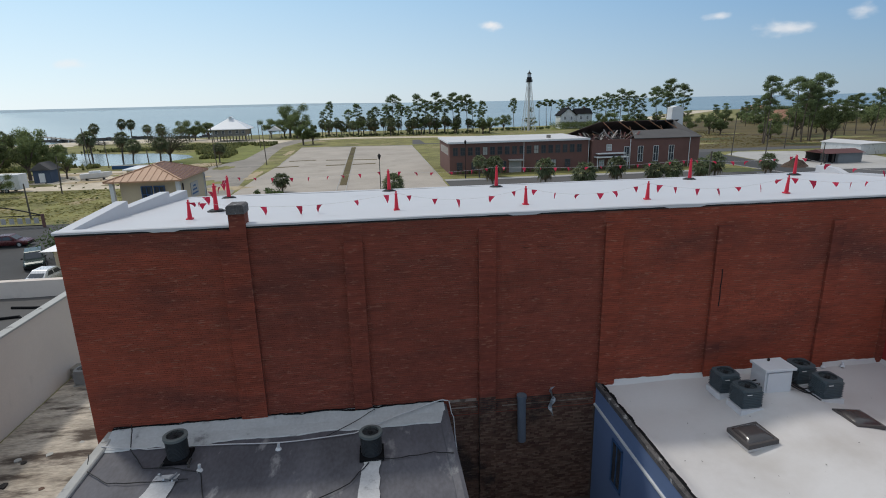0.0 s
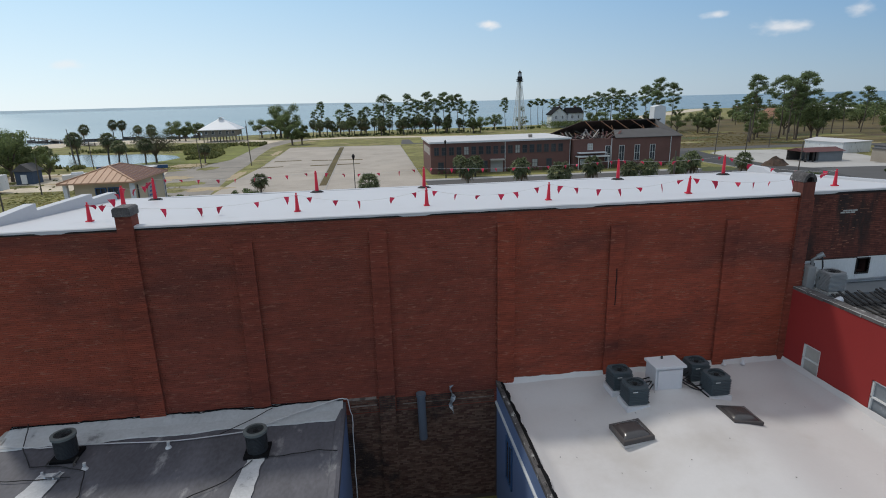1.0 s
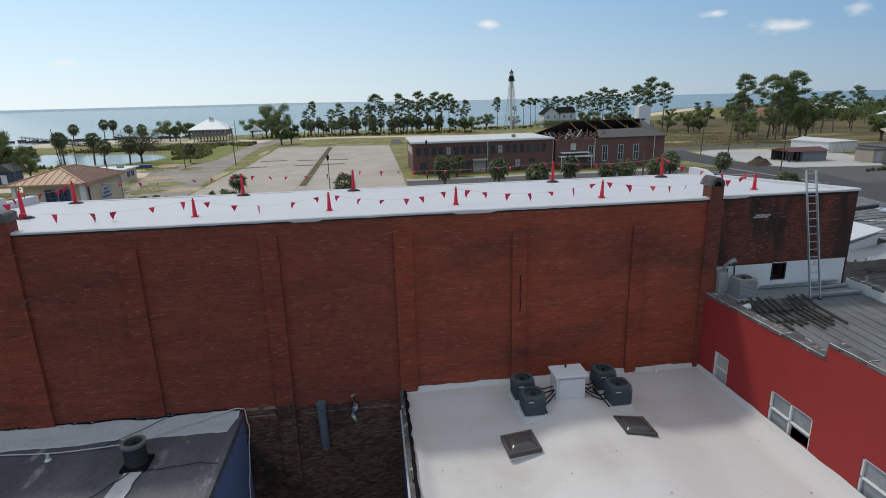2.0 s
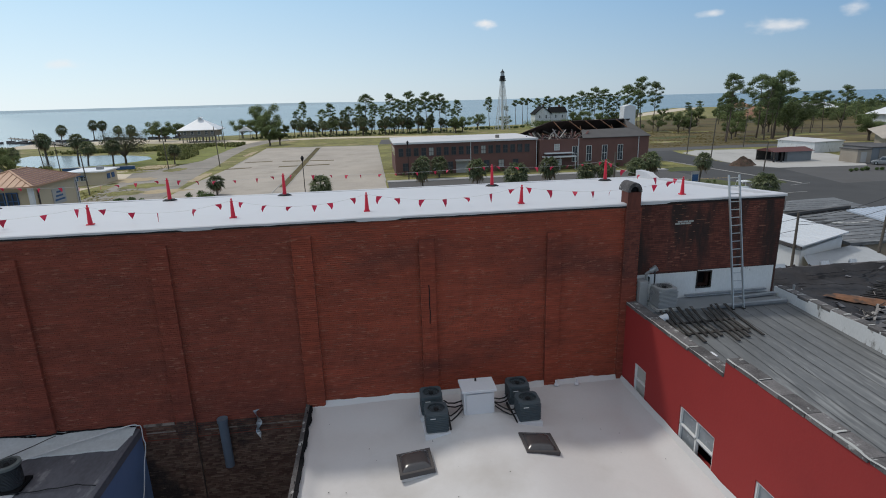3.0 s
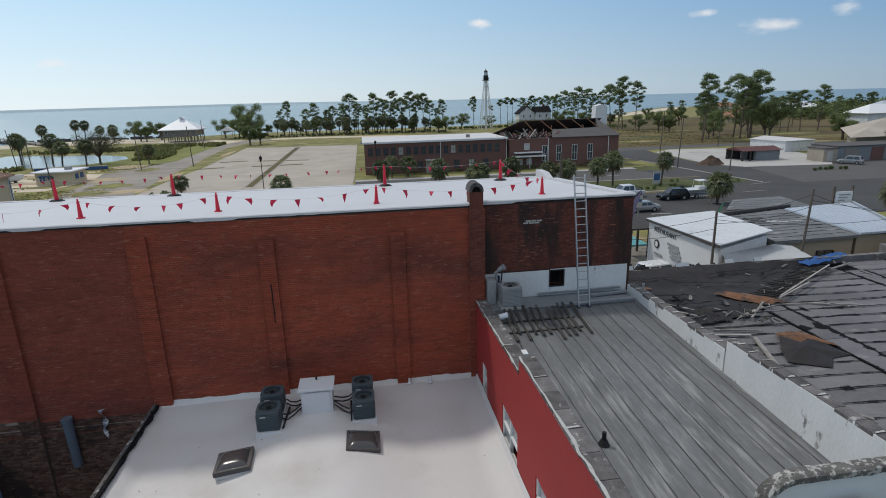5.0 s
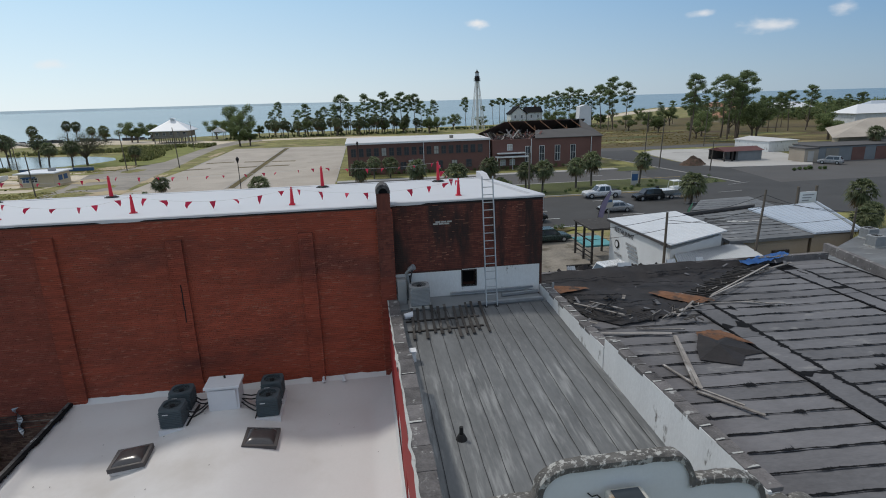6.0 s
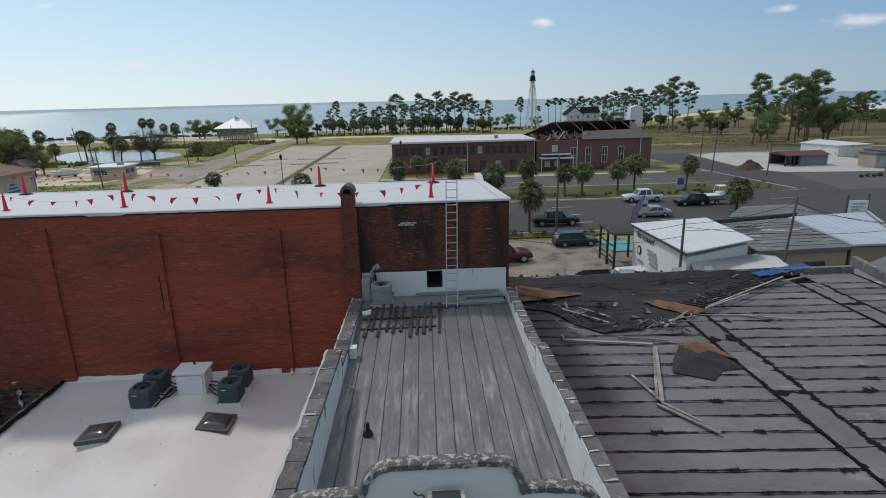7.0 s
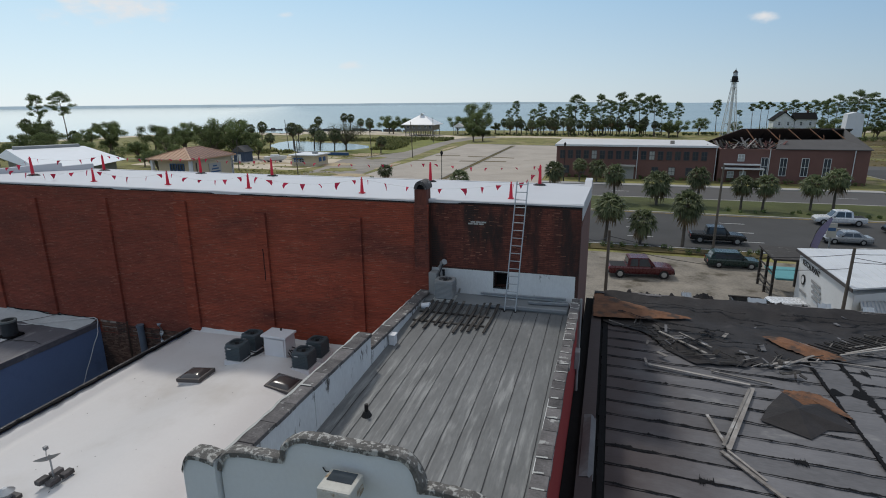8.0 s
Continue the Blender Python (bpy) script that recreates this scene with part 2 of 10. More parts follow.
M["pale_cement"] = surface("pale_cement", (0.42, 0.42, 0.40), 0.85, 0.9, 0.15, 12, 0.3, stain=(0.20, 0.19, 0.18), stain_scale=1.4, stain_at=0.6)
M["blue_stucco"] = surface("blue_stucco", (0.125, 0.185, 0.325), 0.85, 0.5, 0.12, 25, 0.3, stain=(0.085, 0.125, 0.215), stain_scale=0.5, stain_at=0.55, stain_soft=0.25)
M["red_paint"] = surface("red_painted_stucco", (0.30, 0.028, 0.026), 0.8, 0.35, 0.10, 30, 0.2, stain=(0.22, 0.022, 0.022), stain_scale=0.3, stain_at=0.55, stain_soft=0.3)
M["white_paint"] = surface("old_white_paint", (0.66, 0.67, 0.665), 0.75, 0.9, 0.16, 18, 0.3, stain=(0.20, 0.19, 0.175), stain_scale=2.2, stain_at=0.60, stain_soft=0.08, stretch=(1, 1, 0.45))
M["mould_render"] = surface("mouldy_white_render", (0.60, 0.62, 0.63), 0.8, 0.9, 0.18, 18, 0.3, stain=(0.075, 0.070, 0.066), stain_scale=2.6, stain_at=0.565, stain_soft=0.07, stretch=(1, 1, 0.35))
M["metal_roof"] = surface("grey_metal_roof", (0.136, 0.141, 0.143), 0.6, 0.5, 0.40, 10, 0.15, metal=0.0, stain=(0.21, 0.212, 0.212), stain_scale=2.0, stain_at=0.56, stain_soft=0.2, stretch=(2.0, 0.6, 1))
def wisps(mat, colour):
    """Pale chalky wisps run down the roof panels, most of them below the lap in the middle of the slope."""
    nt, nodes, links = mat.node_tree, mat.node_tree.nodes, mat.node_tree.links
    bsdf = nodes["Principled BSDF"]
    geo = nodes.new("ShaderNodeNewGeometry"); sx = nodes.new("ShaderNodeSeparateXYZ"); links.new(geo.outputs["Position"], sx.inputs[0])
    mp_ = nodes.new("ShaderNodeMapping"); mp_.inputs["Scale"].default_value = (5.5, 0.62, 1); mp_.inputs["Rotation"].default_value = (0, 0, radians(-12)); links.new(geo.outputs["Position"], mp_.inputs["Vector"])
    n = nodes.new("ShaderNodeTexNoise"); n.inputs["Scale"].default_value, n.inputs["Detail"].default_value, n.inputs["Roughness"].default_value = 0.9, 5, 0.62
    links.new(mp_.outputs[0], n.inputs["Vector"])
    band = nodes.new("ShaderNodeMapRange"); band.interpolation_type = 'SMOOTHSTEP'
    band.inputs["From Min"].default_value, band.inputs["From Max"].default_value, band.inputs["To Min"].default_value, band.inputs["To Max"].default_value = 14.6, 11.6, -0.12, 0.05
    links.new(sx.outputs["Y"], band.inputs["Value"])
    ad = nodes.new("ShaderNodeMath"); links.new(n.outputs["Fac"], ad.inputs[0]); links.new(band.outputs[0], ad.inputs[1])
    mr = nodes.new("ShaderNodeMapRange"); mr.interpolation_type = 'SMOOTHSTEP'
    mr.inputs["From Min"].default_value, mr.inputs["From Max"].default_value, mr.inputs["To Max"].default_value = 0.52, 0.78, 0.70
    links.new(ad.outputs[0], mr.inputs["Value"])
    mx = nodes.new("ShaderNodeMixRGB"); mx.inputs["Color2"].default_value = (*colour, 1)
    links.new(mr.outputs[0], mx.inputs["Fac"])
    links.new(bsdf.inputs["Base Color"].links[0].from_socket, mx.inputs["Color1"])
    links.new(mx.outputs["Color"], bsdf.inputs["Base Color"])


wisps(M["metal_roof"], (0.33, 0.335, 0.33))
M["seam"] = surface("dark_seam_sealant", (0.035, 0.035, 0.037), 0.8, 2.0, 0.4, 8, 0.2, stain=(0.12, 0.12, 0.12), stain_scale=2.5, stain_at=0.58)
M["coping"] = surface("weathered_coping_block", (0.150, 0.140, 0.137), 0.9, 2.2, 0.7, 9, 0.7, objrand=0.3, tint=(0.085, 0.078, 0.078), stain=(0.36, 0.355, 0.34), stain_scale=3.4, stain_at=0.585, stain_soft=0.08)
M["lichen_cap"] = surface("lichen_cap", (0.175, 0.165, 0.153), 0.95, 3.0, 0.6, 14, 0.9, tint=(0.085, 0.08, 0.073), stain=(0.43, 0.42, 0.39), stain_scale=9.0, stain_at=0.50, stain_soft=0.09, stretch=(1, 1, 0.7))
M["facade"] = surface("pale_blue_plaster", (0.64, 0.66, 0.66), 0.8, 0.6, 0.07, 20, 0.15, stain=(0.50, 0.52, 0.525), stain_scale=0.6, stain_at=0.6, stain_soft=0.25)
M["tar_roof"] = surface("dark_roll_roofing", (0.168, 0.167, 0.176), 0.8, 0.45, 0.38, 14, 0.35, objrand=0.16, tint=(0.106, 0.104, 0.108), stain=(0.23, 0.225, 0.22), stain_scale=0.9, stain_at=0.6, stain_soft=0.12, stretch=(0.6, 1.3, 1))
def side_darkening(mat, axis, dark_at, dry, colour):
    """Darkens a surface towards one side, with an uneven edge."""
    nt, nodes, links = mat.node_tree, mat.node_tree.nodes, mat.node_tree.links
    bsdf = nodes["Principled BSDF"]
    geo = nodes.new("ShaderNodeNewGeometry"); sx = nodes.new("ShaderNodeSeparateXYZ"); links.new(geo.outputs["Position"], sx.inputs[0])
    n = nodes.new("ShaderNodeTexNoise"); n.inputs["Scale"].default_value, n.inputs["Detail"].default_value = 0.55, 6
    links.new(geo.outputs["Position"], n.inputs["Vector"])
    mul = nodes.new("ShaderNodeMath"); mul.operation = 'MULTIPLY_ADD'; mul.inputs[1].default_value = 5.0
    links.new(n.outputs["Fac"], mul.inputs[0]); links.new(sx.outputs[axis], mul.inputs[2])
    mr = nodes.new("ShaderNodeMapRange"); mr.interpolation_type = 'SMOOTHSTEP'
    mr.inputs["From Min"].default_value, mr.inputs["From Max"].default_value = dry + 2.5, dark_at + 2.5
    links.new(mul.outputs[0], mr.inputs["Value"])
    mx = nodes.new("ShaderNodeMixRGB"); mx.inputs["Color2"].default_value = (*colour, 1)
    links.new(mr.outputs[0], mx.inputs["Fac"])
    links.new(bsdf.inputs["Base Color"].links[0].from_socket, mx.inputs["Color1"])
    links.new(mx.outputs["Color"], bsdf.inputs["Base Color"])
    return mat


# roofing that turns darker and browner towards its west side
M["tar_roof_west"] = side_darkening(surface("west_roll_roofing", (0.175, 0.173, 0.182), 0.8, 0.45, 0.38, 14, 0.35, objrand=0.16, tint=(0.112, 0.109, 0.113), stain=(0.23, 0.225, 0.22), stain_scale=0.9, stain_at=0.6, stain_soft=0.12, stretch=(0.6, 1.3, 1)), "X", 27.2, 32.0, (0.056, 0.043, 0.043))
M["tar"] = surface("black_tar", (0.009, 0.009, 0.010), 0.85, 2.0, 0.3, 8, 0.5, spec=0.12)
M["membrane"] = surface("torn_black_membrane", (0.024, 0.021, 0.021), 0.7, 1.2, 0.7, 9, 0.8, spec=0.3, stain=(0.060, 0.053, 0.051), stain_scale=0.9, stain_at=0.55, stain_soft=0.25)
M["bare_wood"] = surface("bare_roof_deck", (0.215, 0.098, 0.046), 0.9, 1.6, 0.6, 10, 0.5, tint=(0.13, 0.062, 0.034), stain=(0.060, 0.042, 0.033), stain_scale=1.3, stain_at=0.49, stain_soft=0.16)
M["board"] = surface("weathered_board", (0.35, 0.33, 0.305), 0.85, 2.2, 0.5, 9, 0.4, objrand=0.3, tint=(0.15, 0.13, 0.118), stain=(0.42, 0.405, 0.39), stain_scale=1.5, stain_at=0.55)
M["char_board"] = surface("dark_rotten_board", (0.040, 0.036, 0.033), 0.9, 2.0, 0.4, 9, 0.5, objrand=0.3, stain=(0.13, 0.122, 0.112), stain_scale=1.8, stain_at=0.57)
M["tarp"] = surface("blue_tarp", (0.05, 0.18, 0.50), 0.45, 2.0, 0.2, 8, 0.4)
M["ac_dark"] = surface("slate_green_unit_paint", (0.068, 0.090, 0.102), 0.5, 2.0, 0.12, 10, 0.1)
M["ac_grey"] = surface("grey_unit_paint", (0.28, 0.285, 0.285), 0.55, 2.0, 0.12, 10, 0.1)
M["ac_black"] = surface("black_unit_paint", (0.036, 0.040, 0.044), 0.5, 2.0, 0.2, 10, 0.1)
M["ac_lid"] = surface("dull_green_grey_lid", (0.135, 0.150, 0.145), 0.55, 2.0, 0.2, 10, 0.1)
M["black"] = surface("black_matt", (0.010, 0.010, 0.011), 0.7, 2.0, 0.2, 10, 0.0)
M["void"] = surface("dark_interior", (0.006, 0.006, 0.007), 0.9, 1.0, 0.2, 8, 0.0)
M["white_box"] = surface("white_painted_plywood", (0.66, 0.67, 0.69), 0.6, 1.0, 0.05, 14, 0.1)
M["galv"] = surface("galvanised_steel", (0.36, 0.38, 0.40), 0.45, 3.0, 0.15, 8, 0.1, metal=0.7)
M["alu"] = surface("aluminium", (0.43, 0.445, 0.45), 0.4, 3.0, 0.1, 8, 0.05, metal=0.6)
M["pipe_grey"] = surface("blue_grey_pipe", (0.10, 0.12, 0.15), 0.6, 2.0, 0.15, 8, 0.1)
M["cable"] = surface("cable_black", (0.015, 0.015, 0.016), 0.6, 3.0, 0.2, 8, 0.0)
M["cable_white"] = surface("conduit_white", (0.55, 0.55, 0.55), 0.6, 3.0, 0.1, 8, 0.0)
M["frame_white"] = surface("white_window_frame", (0.70, 0.71, 0.70), 0.5, 2.0, 0.06, 8, 0.05)
M["skylight_frame"] = surface("bronze_frame", (0.070, 0.064, 0.064), 0.5, 2.0, 0.2, 8, 0.1)
M["skylight_dome"] = surface("smoked_dome", (0.050, 0.047, 0.049), 0.22, 1.5, 0.15, 6, 0.05, spec=0.7)
M["orange"] = surface("orange_red_plastic", (0.62, 0.018, 0.045), 0.45, 3.0, 0.10, 8, 0.05)
M["pennant"] = surface("red_pennant", (0.58, 0.022, 0.070), 0.5, 4.0, 0.12, 8, 0.0, objrand=0.18, leaf=0.25)
M["string"] = surface("white_string", (0.55, 0.52, 0.50), 0.8, 4.0, 0.1, 6, 0.0)
M["rubber"] = surface("black_rubber", (0.016, 0.016, 0.017), 0.7, 3.0, 0.2, 8, 0.1)
M["lamp_box"] = surface("rusty_white_lamp_box", (0.50, 0.49, 0.44), 0.6, 2.0, 0.15, 8, 0.2, stain=(0.25, 0.17, 0.09), stain_scale=3.0, stain_at=0.55)
M["grass"] = surface("grass", (0.158, 0.160, 0.042), 0.95, 0.16, 0.95, 20, 0.8, tint=(0.225, 0.20, 0.075), stain=(0.33, 0.26, 0.145), stain_scale=0.10, stain_at=0.55, stain_soft=0.12, bump_dist=0.1)
M["turf"] = surface("mown_turf", (0.060, 0.074, 0.021), 0.95, 0.15, 0.6, 24, 0.6, tint=(0.088, 0.094, 0.030), bump_dist=0.1)
M["lawn"] = surface("green_lawn", (0.165, 0.185, 0.040), 0.95, 0.15, 0.6, 20, 0.6, tint=(0.185, 0.185, 0.050), bump_dist=0.1)
M["dry_grass"] = surface("dry_grass", (0.128, 0.086, 0.030), 0.95, 0.10, 0.45, 40, 0.6, tint=(0.085, 0.080, 0.028), stain=(0.075, 0.048, 0.026), stain_scale=0.035, stain_at=0.54, stain_soft=0.10, stretch=(0.5, 1, 1), bump_dist=0.1)
M["dry_pale"] = surface("pale_dry_grass", (0.175, 0.128, 0.050), 0.95, 0.12, 0.6, 24, 0.6, tint=(0.13, 0.11, 0.04), bump_dist=0.1)
M["sand"] = surface("pale_sand", (0.57, 0.49, 0.375), 0.95, 0.2, 0.35, 16, 0.3, stain=(0.24, 0.20, 0.12), stain_scale=0.16, stain_at=0.55, stain_soft=0.2)
M["dirt"] = surface("tan_dirt", (0.42, 0.33, 0.205), 0.95, 0.2, 0.25, 30, 0.4, stain=(0.16, 0.15, 0.06), stain_scale=0.2, stain_at=0.55, stain_soft=0.15)
M["concrete_lot"] = surface("sun_bleached_concrete", (0.40, 0.352, 0.297), 0.9, 0.10, 0.26, 30, 0.2, stain=(0.29, 0.26, 0.215), stain_scale=0.09, stain_at=0.52, stain_soft=0.25)
M["yard"] = surface("stained_yard_concrete", (0.225, 0.20, 0.165), 0.9, 0.35, 0.6, 14, 0.3, stain=(0.085, 0.072, 0.050), stain_scale=0.32, stain_at=0.52, stain_soft=0.15)
M["asphalt"] = surface("old_asphalt", (0.060, 0.059, 0.058), 0.9, 0.12, 0.35, 30, 0.3, stain=(0.052, 0.050, 0.048), stain_scale=0.15, stain_at=0.55, stain_soft=0.2)
M["asphalt_pale"] = surface("bleached_asphalt", (0.094, 0.090, 0.087), 0.9, 0.1, 0.18, 60, 0.3, stain=(0.088, 0.083, 0.078), stain_scale=0.12, stain_at=0.52, stain_soft=0.2)
M["lane_asphalt"] = surface("pale_lane_asphalt", (0.28, 0.25, 0.212), 0.9, 0.1, 0.35, 30, 0.3, stain=(0.165, 0.15, 0.13), stain_scale=0.15, stain_at=0.52, stain_soft=0.2)
M["paving"] = surface("grey_paving", (0.36, 0.35, 0.33), 0.9, 0.3, 0.12, 30, 0.2)
M["kerb"] = surface("kerb_concrete", (0.40, 0.385, 0.36), 0.9, 0.5, 0.15, 20, 0.2)
M["line"] = surface("road_paint_white", (0.62, 0.62, 0.60), 0.8, 1.0, 0.12, 20, 0.1)
M["line_y"] = surface("road_paint_yellow", (0.55, 0.36, 0.06), 0.8, 1.0, 0.12, 20, 0.1)
M["slab"] = surface("white_slab", (0.42, 0.405, 0.38), 0.9, 0.12, 0.16, 40, 0.1, stain=(0.24, 0.225, 0.20), stain_scale=0.16, stain_at=0.58, stain_soft=0.12)
M["rubble"] = surface("rubble", (0.58, 0.52, 0.44), 0.95, 0.8, 0.8, 6, 0.8, tint=(0.30, 0.25, 0.19), stain=(0.085, 0.064, 0.050), stain_scale=0.55, stain_at=0.47, stain_soft=0.16, stretch=(0.55, 1.7, 1), bump_dist=0.08)
M["beige"] = surface("beige_stucco", (0.68, 0.60, 0.53), 0.9, 0.4, 0.08, 30, 0.2, stain=(0.46, 0.41, 0.36), stain_scale=0.4, stain_at=0.58, stain_soft=0.25)
M["cream"] = surface("cream_stucco", (0.55, 0.46, 0.32), 0.85, 0.4, 0.07, 20, 0.15)
M["tan_metal"] = surface("tan_standing_seam", (0.46, 0.275, 0.17), 0.6, 0.6, 0.12, 12, 0.05, metal=0.0)
M["brown_metal"] = surface("red_brown_standing_seam", (0.165, 0.080, 0.058), 0.6, 0.8, 0.3, 12, 0.05)
M["white_metal"] = surface("white_metal_roof", (0.74, 0.75, 0.76), 0.45, 0.4, 0.05, 16, 0.05)
M["restaurant_roof"] = surface("white_sheet_roof", (0.58, 0.595, 0.61), 0.5, 0.4, 0.10, 16, 0.05, stain=(0.48, 0.49, 0.50), stain_scale=0.5, stain_at=0.55, stain_soft=0.2)
M["blue_white_metal"] = surface("bluish_metal_roof", (0.42, 0.465, 0.525), 0.45, 0.4, 0.12, 16, 0.1)
M["weather_wood"] = surface("grey_house_siding", (0.24, 0.22, 0.19), 0.85, 0.6, 0.15, 12, 0.2)
M["far_brick"] = surface("far_brick", (0.165, 0.086, 0.072), 0.9, 0.4, 0.2, 20, 0.2, stain=(0.125, 0.062, 0.053), stain_scale=0.2, stain_at=0.52, stain_soft=0.25)
M["shingle"] = surface("grey_shingle", (0.095, 0.09, 0.088), 0.9, 0.5, 0.2, 20, 0.3)
M["red_tin"] = surface("dull_red_tin", (0.11, 0.040, 0.036), 0.7, 0.5, 0.2, 12, 0.1)
M["grey_siding"] = surface("grey_siding", (0.20, 0.215, 0.225), 0.8, 0.5, 0.12, 12, 0.1)
M["tan_wall"] = surface("tan_block_wall", (0.36, 0.31, 0.25), 0.85, 0.5, 0.12, 12, 0.2)
M["glass"] = surface("window_glass", (0.045, 0.055, 0.065), 0.08, 0.6, 0.3, 5, 0.0, spec=0.7)
# pale blue-grey base holds the sky's reflection in the panes
M["sky_toned_glass"] = surface("sky_toned_window_glass", (0.23, 0.255, 0.275), 0.25, 0.8, 0.3, 5, 0.0, spec=0.6)
M["pale_pane"] = surface("boarded_pale_pane", (0.42, 0.42, 0.39), 0.5, 0.5, 0.2, 6, 0.0)
M["blue_paint"] = surface("blue_paint", (0.04, 0.10, 0.22), 0.6, 1.0, 0.15, 8, 0.05)
M["cabin_blue"] = surface("faded_navy_boards", (0.055, 0.080, 0.125), 0.8, 0.8, 0.2, 10, 0.1)
M["trunk"] = surface("tree_bark", (0.13, 0.10, 0.078), 0.95, 2.0, 0.3, 6, 0.5)
M["palm_trunk"] = surface("palm_bark", (0.115, 0.098, 0.08), 0.95, 2.5, 0.3, 6, 0.6)
M["palm_leaf"] = surface("palm_leaf", (0.112, 0.145, 0.066), 0.6, 0.5, 0.25, 6, 0.0, island=0.4, objrand=0.25, leaf=0.45, tint=(0.155, 0.17, 0.085))
M["dead_frond"] = surface("dead_frond", (0.16, 0.115, 0.06), 0.8, 0.5, 0.25, 6, 0.0, island=0.3)
M["pine_leaf"] = surface("pine_leaf", (0.185, 0.245, 0.122), 0.7, 0.3, 0.3, 6, 0.0, island=0.5, objrand=0.25, leaf=0.6, tint=(0.165, 0.20, 0.085))
M["oak_leaf"] = surface("broad_leaf", (0.148, 0.198, 0.080), 0.7, 0.3, 0.3, 6, 0.0, island=0.5, objrand=0.25, leaf=0.55, tint=(0.16, 0.185, 0.075))
M["grey_leaf"] = surface("sparse_grey_leaf", (0.100, 0.092, 0.062), 0.7, 0.3, 0.3, 6, 0.0, island=0.5, leaf=0.4, tint=(0.075, 0.085, 0.042))
M["hedge_leaf"] = surface("shrub_leaf", (0.085, 0.125, 0.036), 0.7, 0.3, 0.3, 6, 0.0, island=0.5, leaf=0.2)
M["straw"] = surface("dry_straw", (0.30, 0.22, 0.09), 0.8, 0.3, 0.3, 6, 0.0, island=0.4, leaf=0.4, tint=(0.20, 0.165, 0.065))
M["lawn_blade"] = surface("lawn_blade", (0.25, 0.26, 0.075), 0.8, 0.3, 0.3, 6, 0.0, island=0.4, leaf=0.45, tint=(0.34, 0.28, 0.12))
M["reed_leaf"] = surface("reed_leaf", (0.15, 0.18, 0.055), 0.7, 0.3, 0.3, 6, 0.0, island=0.5, leaf=0.4, tint=(0.20, 0.19, 0.08))
M["pole_wood"] = surface("utility_pole_wood", (0.125, 0.105, 0.085), 0.95, 1.5, 0.3, 8, 0.4)
M["far_land"] = surface("glowing_far_shore", (0.36, 0.42, 0.46), 0.95, 0.004, 0.25, 10, 0.0)
# a bluish glow on the far shore stands in for distance haze
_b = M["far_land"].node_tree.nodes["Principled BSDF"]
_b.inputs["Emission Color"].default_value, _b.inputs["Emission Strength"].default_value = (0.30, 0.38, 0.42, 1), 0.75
M["orange_tile"] = surface("orange_roof", (0.33, 0.165, 0.105), 0.8, 0.4, 0.15, 10, 0.1)
for key, c in {"car_dark": (0.012, 0.014, 0.016), "car_white": (0.70, 0.71, 0.72), "car_green": (0.018, 0.040, 0.036),
               "car_silver": (0.30, 0.31, 0.32), "car_maroon": (0.085, 0.014, 0.017)}.items():
    M[key] = surface(key, c, 0.28, 1.0, 0.06, 6, 0.0, spec=0.6, metal=0.15)

water = bpy.data.materials.new("sea_water")
water.use_nodes = True
n, l = water.node_tree.nodes, water.node_tree.links
b = n["Principled BSDF"]
b.inputs["Base Color"].default_value = (0.035, 0.085, 0.115, 1)
b.inputs["Roughness"].default_value = 0.21
b.inputs["Specular IOR Level"].default_value = 0.6
geo = n.new("ShaderNodeNewGeometry")
mp = n.new("ShaderNodeMapping"); mp.inputs["Scale"].default_value = (0.22, 1.0, 1)
l.new(geo.outputs["Position"], mp.inputs["Vector"])
wv = n.new("ShaderNodeTexNoise"); wv.inputs["Scale"].default_value, wv.inputs["Detail"].default_value = 0.35, 8
l.new(mp.outputs[0], wv.inputs["Vector"])
bp = n.new("ShaderNodeBump"); bp.inputs["Strength"].default_value, bp.inputs["Distance"].default_value = 0.16, 0.3
l.new(wv.outputs["Fac"], bp.inputs["Height"]); l.new(bp.outputs[0], b.inputs["Normal"])
big = n.new("ShaderNodeTexNoise"); big.inputs["Scale"].default_value, big.inputs["Detail"].default_value = 0.012, 6
l.new(mp.outputs[0], big.inputs["Vector"])
rp = n.new("ShaderNodeValToRGB")
rp.color_ramp.elements[0].position, rp.color_ramp.elements[0].color = 0.40, (0.062, 0.112, 0.122, 1)
rp.color_ramp.elements[1].position, rp.color_ramp.elements[1].color = 0.62, (0.150, 0.195, 0.195, 1)
l.new(big.outputs["Fac"], rp.inputs["Fac"])
# pale base colour towards the west stands in for sun glare on the bay
dt = n.new("ShaderNodeVectorMath"); dt.operation = 'DOT_PRODUCT'; dt.inputs[1].default_value = (-1.0, -0.62, 0)
l.new(geo.outputs["Position"], dt.inputs[0])
glare_ = n.new("ShaderNodeMapRange"); glare_.interpolation_type = 'SMOOTHSTEP'
glare_.inputs["From Min"].default_value, glare_.inputs["From Max"].default_value, glare_.inputs["To Max"].default_value = -120.0, 140.0, 1.0
l.new(dt.outputs["Value"], glare_.inputs["Value"])
mx = n.new("ShaderNodeMixRGB"); mx.inputs["Color2"].default_value = (0.40, 0.42, 0.41, 1)
l.new(glare_.outputs[0], mx.inputs["Fac"]); l.new(rp.outputs[0], mx.inputs["Color1"]); l.new(mx.outputs["Color"], b.inputs["Base Color"])
